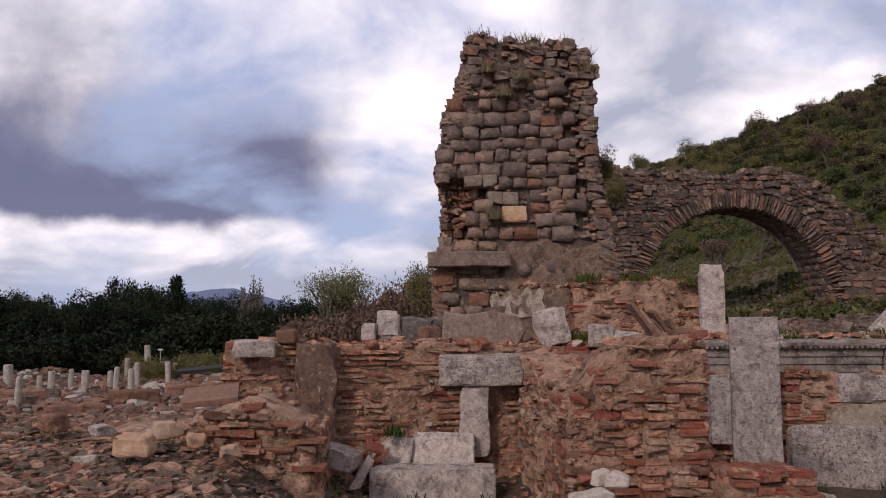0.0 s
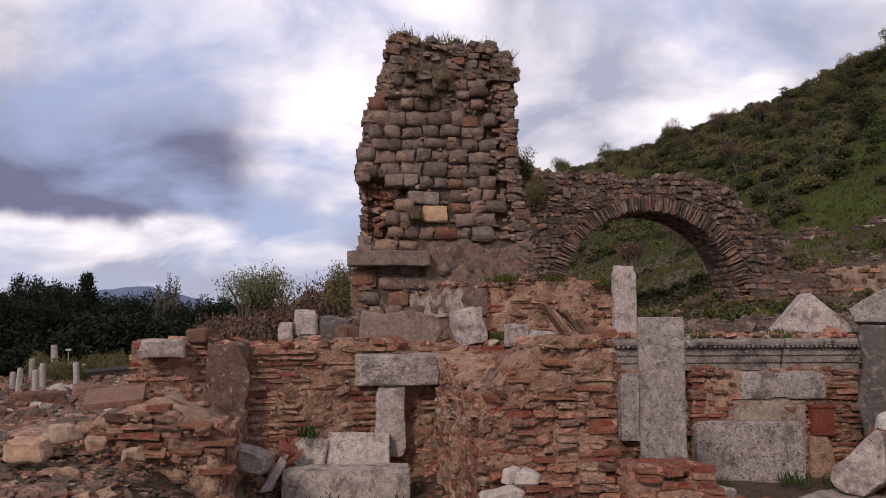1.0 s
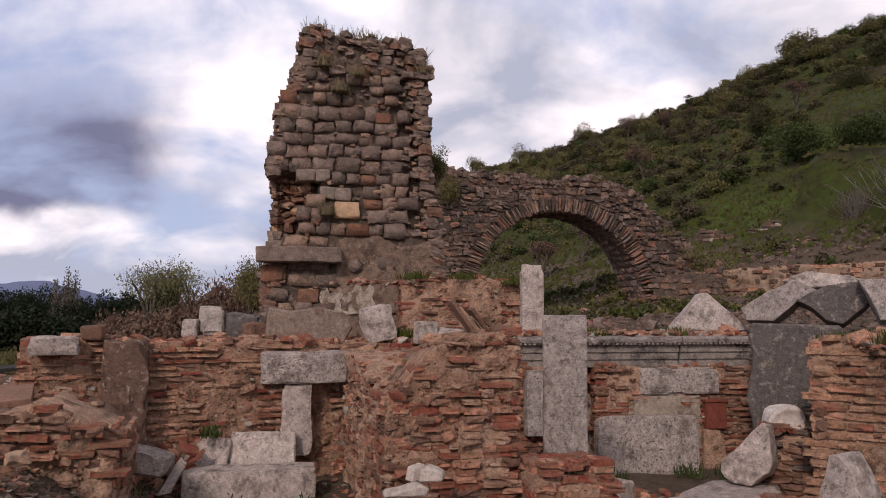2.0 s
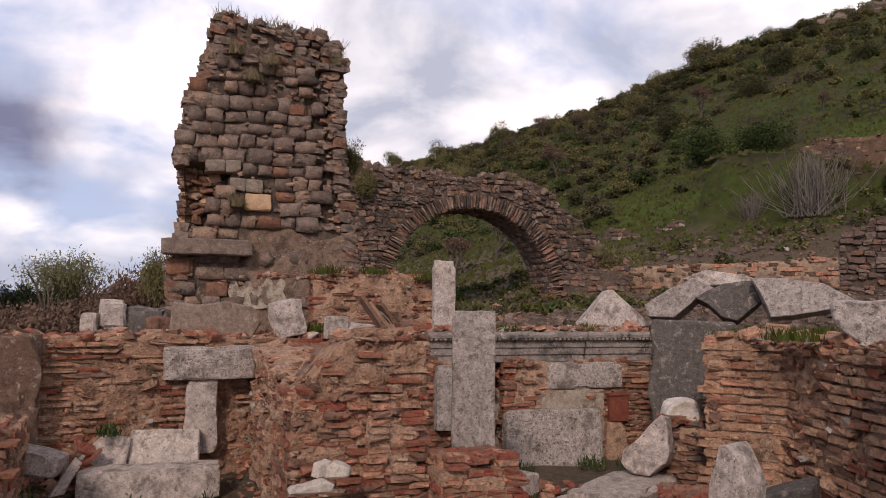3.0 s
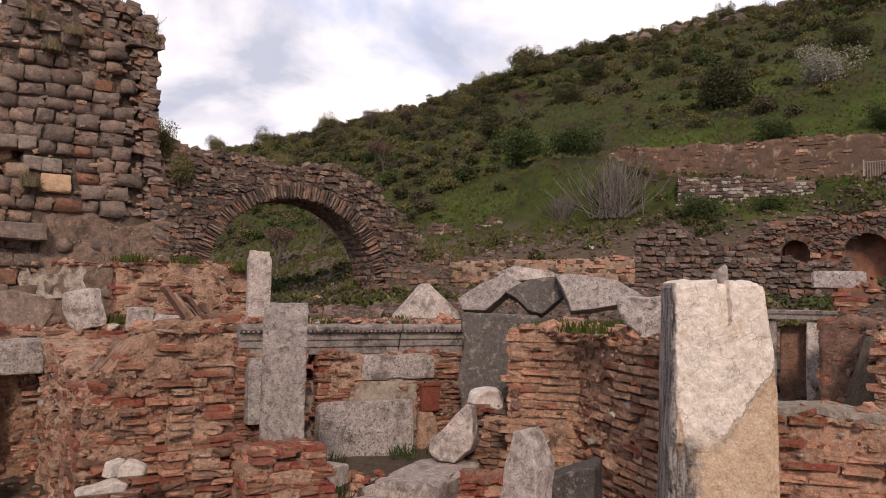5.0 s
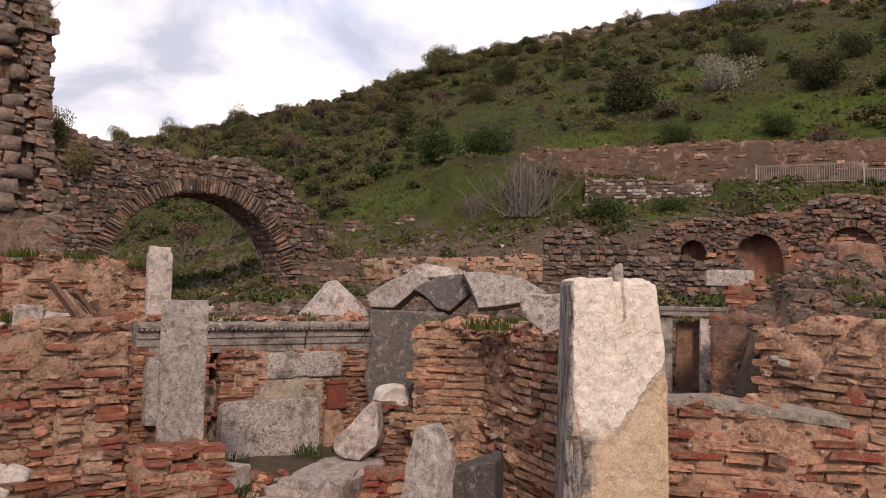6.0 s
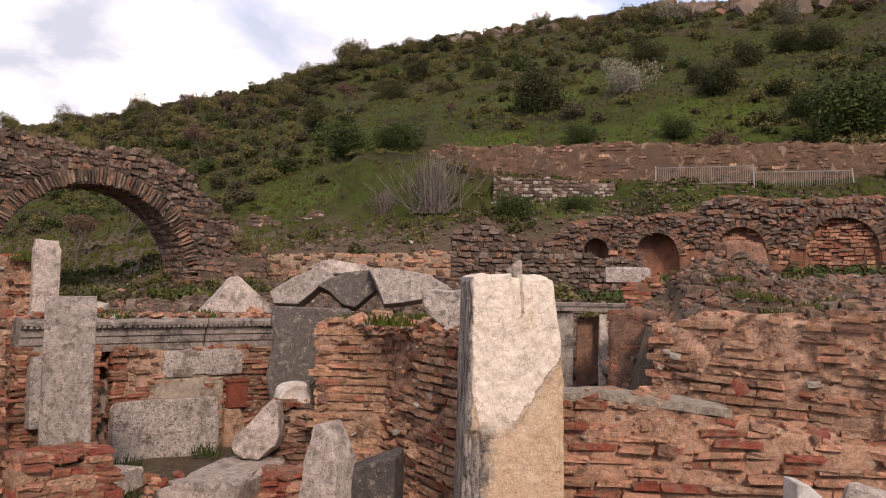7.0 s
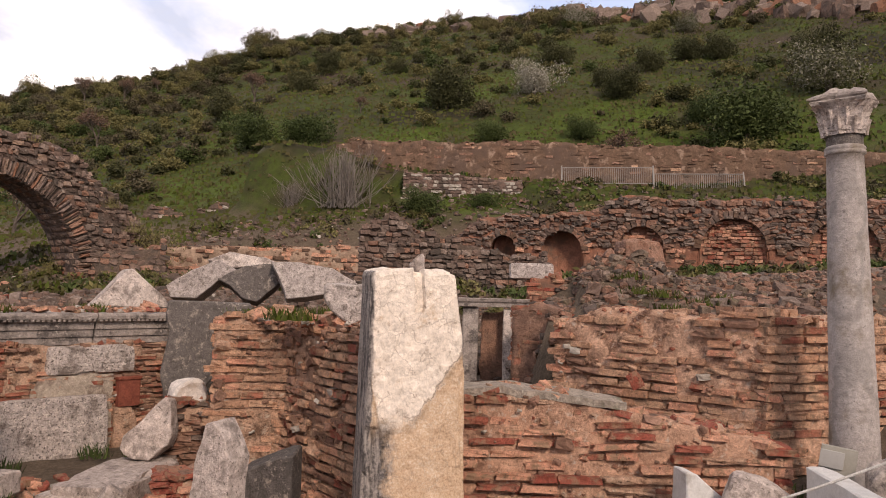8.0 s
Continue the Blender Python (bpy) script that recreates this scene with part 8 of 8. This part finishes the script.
for k, (x, y, h, r) in enumerate(STUMPS):
    r *= 0.78
    bm = lathe_bm([(r, -0.4), (r, h * 0.5), (r * 0.95, h * 0.93), (r * 0.8, h)], 14)
    for v in bm.verts:
        v.co += Vector((noise.noise((v.co.x * 3, v.co.y * 3, v.co.z + k)), noise.noise((v.co.x * 3, v.co.y * 3 + 9, v.co.z + k)), 0)) * 0.06
    ob = part("column_stump", bm, PALE_STONE)
    ob.matrix_basis = pose(x, y, ground_z(x, y), random.Random(k).gauss(0, 2), random.Random(k + 50).gauss(0, 2), 0)
    tagged(ob, "broken pale column stump standing among stones", "column stump", "column stumps")
for k in range(7):
    a = -40 + k * 3.6
    x, y = polar(a, 46 + 5 * (k % 3))
    x2, y2 = polar(a + 3.4, 46 + 5 * (k % 3))
    z = ground_z((x + x2) / 2, (y + y2) / 2)
    L = math.hypot(x2 - x, y2 - y)
    bm = rounded_bm(L, 0.7, 1.3, r=0.15, cuts=9, rough=0.22, seed=k, freq=1.6)
    ob = part("ruin_footing", bm, RUBBLE)
    ob.matrix_basis = pose((x + x2) / 2, (y + y2) / 2, z - 0.5, 0, 0, math.degrees(math.atan2(y2 - y, x2 - x)))
    tagged(ob, "low brown footing wall of an ancient building", "footing wall", "footing walls")
# near-black sheet added in place of a wedge of shadow beside the thicket
block("dark_canopy", -9.8, 37.5, 1.05, 5.2, 2.0, 0.16, 20, surface("shadow_sheet", [(0.02, 0.02, 0.02), (0.035, 0.033, 0.03)], seed=35), "low dark sheet that stands for a wedge of shadow over ruins", "shelter roof", r=0.03, cuts=4, rough=0.05, ry=-4)
LP = empty("street_lamp", -29.9, 78.0, -3.5)
tagged(LP, "thin grey lamp post with a small white head", "street lamp")
part("pole", lathe_bm([(0.07, 0), (0.06, 3.4), (0.05, 3.5)], 10), METAL, LP)
part("head", rounded_bm(0.5, 0.25, 0.18, r=0.05, cuts=3, rough=0.0), WHITE, LP, "small white lamp head", m=pose(0, 0, 3.45))
SH = empty("shelter", -62, 112, -3.4, 20)
tagged(SH, "low flat pale roofed shelter before the woods", "shelter")
part("roof", rounded_bm(6.5, 3, 0.35, r=0.08, cuts=3, rough=0.03), WHITE, SH, m=pose(0, 0, 3.0))
for sx in (-2.9, 2.9):
    part("post", rounded_bm(0.2, 0.2, 3.0, r=0.03, cuts=2, rough=0.0), METAL, SH, m=pose(sx, 0, 0))


def far_tree(key, az, r, width, height, name, label, kind, material, **kw):
    x, y = polar(az, r)
    return plant(key, x, y, width, height, z=ground_z(x, y) - 0.3, name=name, label=label, category="tree", kind=kind, material=material, **kw)


rg = random.Random(61)
for k in range(64):
    az = -44 + 43 * (k + rg.uniform(-0.3, 0.3)) / 64
    r = rg.uniform(112, 150)
    el = float(np.interp(az, [-44, -33, -30.5, -28, -25, -22, -20, -17, -14, -10, -6, -1], [0.03, 0.035, 0.03, 0.02, 0.034, 0.03, 0.034, 0.016, 0.016, 0.008, 0.004, -0.005])) + rg.uniform(-0.022, 0.012)
    h = max(4.0, 3.4 + el * r - ground_z(*polar(az, r)))
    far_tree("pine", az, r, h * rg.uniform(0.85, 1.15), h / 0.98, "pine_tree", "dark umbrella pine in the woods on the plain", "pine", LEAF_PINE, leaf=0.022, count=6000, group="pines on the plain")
for k in range(60):
    az = -44 + 50 * (k + rg.uniform(-0.3, 0.3)) / 60
    r = rg.uniform(104, 116)
    h = rg.uniform(4.5, 6.5)
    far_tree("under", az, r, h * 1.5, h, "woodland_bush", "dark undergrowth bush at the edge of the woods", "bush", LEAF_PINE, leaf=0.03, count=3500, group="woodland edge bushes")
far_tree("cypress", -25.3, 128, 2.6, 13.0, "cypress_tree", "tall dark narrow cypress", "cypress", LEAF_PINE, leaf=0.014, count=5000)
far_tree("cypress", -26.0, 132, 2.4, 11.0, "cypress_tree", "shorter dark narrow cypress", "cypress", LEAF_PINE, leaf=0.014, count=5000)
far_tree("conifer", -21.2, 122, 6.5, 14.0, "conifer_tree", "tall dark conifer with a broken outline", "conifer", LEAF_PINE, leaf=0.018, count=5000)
for a, h in ((-16.6, 11.0), (-15.9, 12.0), (-15.5, 11.4), (-16.2, 10.0)):
    far_tree("poplar", a, 118, 1.9, h, "poplar_tree", "bare grey poplar with upright twigs", "cypress", LEAF_POPLAR, leaf=0.02, count=1300, group="bare poplars")
for a, r, w, h in ((-10.9, 62, 4.6, 7.6), (-8.6, 63, 4.4, 7.0), (-9.8, 64, 4.0, 7.9)):
    far_tree("pale", a, r, w, h, "willow_tree", "pale green tree just coming into leaf", "tree", LEAF_PALE, leaf=0.011, count=3600, group="pale spring trees")
for a, r, w, h in ((-3.9, 38, 2.0, 4.6), (-3.0, 38, 1.8, 4.8)):
    far_tree("dull", a, r, w, h, "dull_tree", "small dark bare tree with fine twigs", "tree", LEAF_OLIVE, leaf=0.014, count=3500, group="small trees behind the stump")
for k in range(26):
    az = -13 + 12.5 * (k + rg.uniform(-0.4, 0.4)) / 26
    far_tree("brown", az, rg.uniform(52, 66), 4.4, 3.0 + rg.uniform(0, 1.2) + 1.0 * (az > -7), "brown_thicket", "leafless red brown thicket", "bush", LEAF_BROWN, leaf=0.02, count=4500, group="brown thickets")
for k in range(12):
    az = -24 + 12 * k / 12
    far_tree("yellow", az, rg.uniform(84, 98), 3.6, 2.6, "pale_thicket", "yellow green thicket on the plain", "bush", LEAF_PALE if k % 2 else LEAF_OLIVE, leaf=0.02, count=3500, group="pale thickets")


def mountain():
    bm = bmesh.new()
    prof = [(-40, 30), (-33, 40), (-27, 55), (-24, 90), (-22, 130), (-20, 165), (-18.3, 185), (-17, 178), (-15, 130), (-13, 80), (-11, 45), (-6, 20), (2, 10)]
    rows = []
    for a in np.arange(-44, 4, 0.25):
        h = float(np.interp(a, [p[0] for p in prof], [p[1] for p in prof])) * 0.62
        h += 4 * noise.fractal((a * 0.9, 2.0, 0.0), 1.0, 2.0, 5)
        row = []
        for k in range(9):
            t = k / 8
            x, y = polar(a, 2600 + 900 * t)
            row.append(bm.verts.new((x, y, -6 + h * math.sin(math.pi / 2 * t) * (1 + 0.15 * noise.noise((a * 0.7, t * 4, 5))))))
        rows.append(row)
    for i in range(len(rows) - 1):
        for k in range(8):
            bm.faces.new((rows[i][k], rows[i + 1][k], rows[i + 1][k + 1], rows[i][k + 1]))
    # the blue of distance haze is put into the base colour
    m = surface("haze_blue_hills", [(0.10, 0.135, 0.24), (0.13, 0.165, 0.275), (0.15, 0.185, 0.29)], grain=0.1, bump=0.0, fine=0.01, coarse=0.004, seed=36)
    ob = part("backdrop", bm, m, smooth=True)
    tagged(ob, "distant mountain beyond the plain, blue haze put into its colour", "mountain", kind="structure")


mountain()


# ---------------------------------------------------------------- railing on the terrace
RAIL = surface("dull_rail_paint", [(0.2, 0.185, 0.17), (0.26, 0.24, 0.22)], rough=0.55, grain=0.15, bump=0.1, seed=55)


def build_railing(x0, y0, x1, y1, z, n):
    L = math.hypot(x1 - x0, y1 - y0)
    rail = empty("railing", x0, y0, z, math.degrees(math.atan2(y1 - y0, x1 - x0)))
    tagged(rail, "pale metal railing of thin upright bars on the terrace", "railing", "terrace railings")
    for zz in (0.12, 1.0):
        part("rail", rounded_bm(L, 0.05, 0.05, r=0.012, cuts=1, rough=0.0), RAIL, rail, m=pose(L / 2, 0, zz))
    for k in range(n):
        part("bar", rounded_bm(0.03, 0.03, 0.88, r=0.008, cuts=1, rough=0.0), RAIL, rail, m=pose(L * (k + 0.5) / n, 0, 0.13))
    for u in (0.0, L):
        part("brace", rounded_bm(0.07, 0.07, 1.35, r=0.01, cuts=1, rough=0.0), RAIL, rail, "white slanting brace", m=pose(u, -0.35, -0.1, -22, 0, 0))


build_railing(38.8, 21.3, 41.4, 17.1, 9.95, 44)
build_railing(41.4, 17.1, 43.9, 13.1, 9.6, 44)
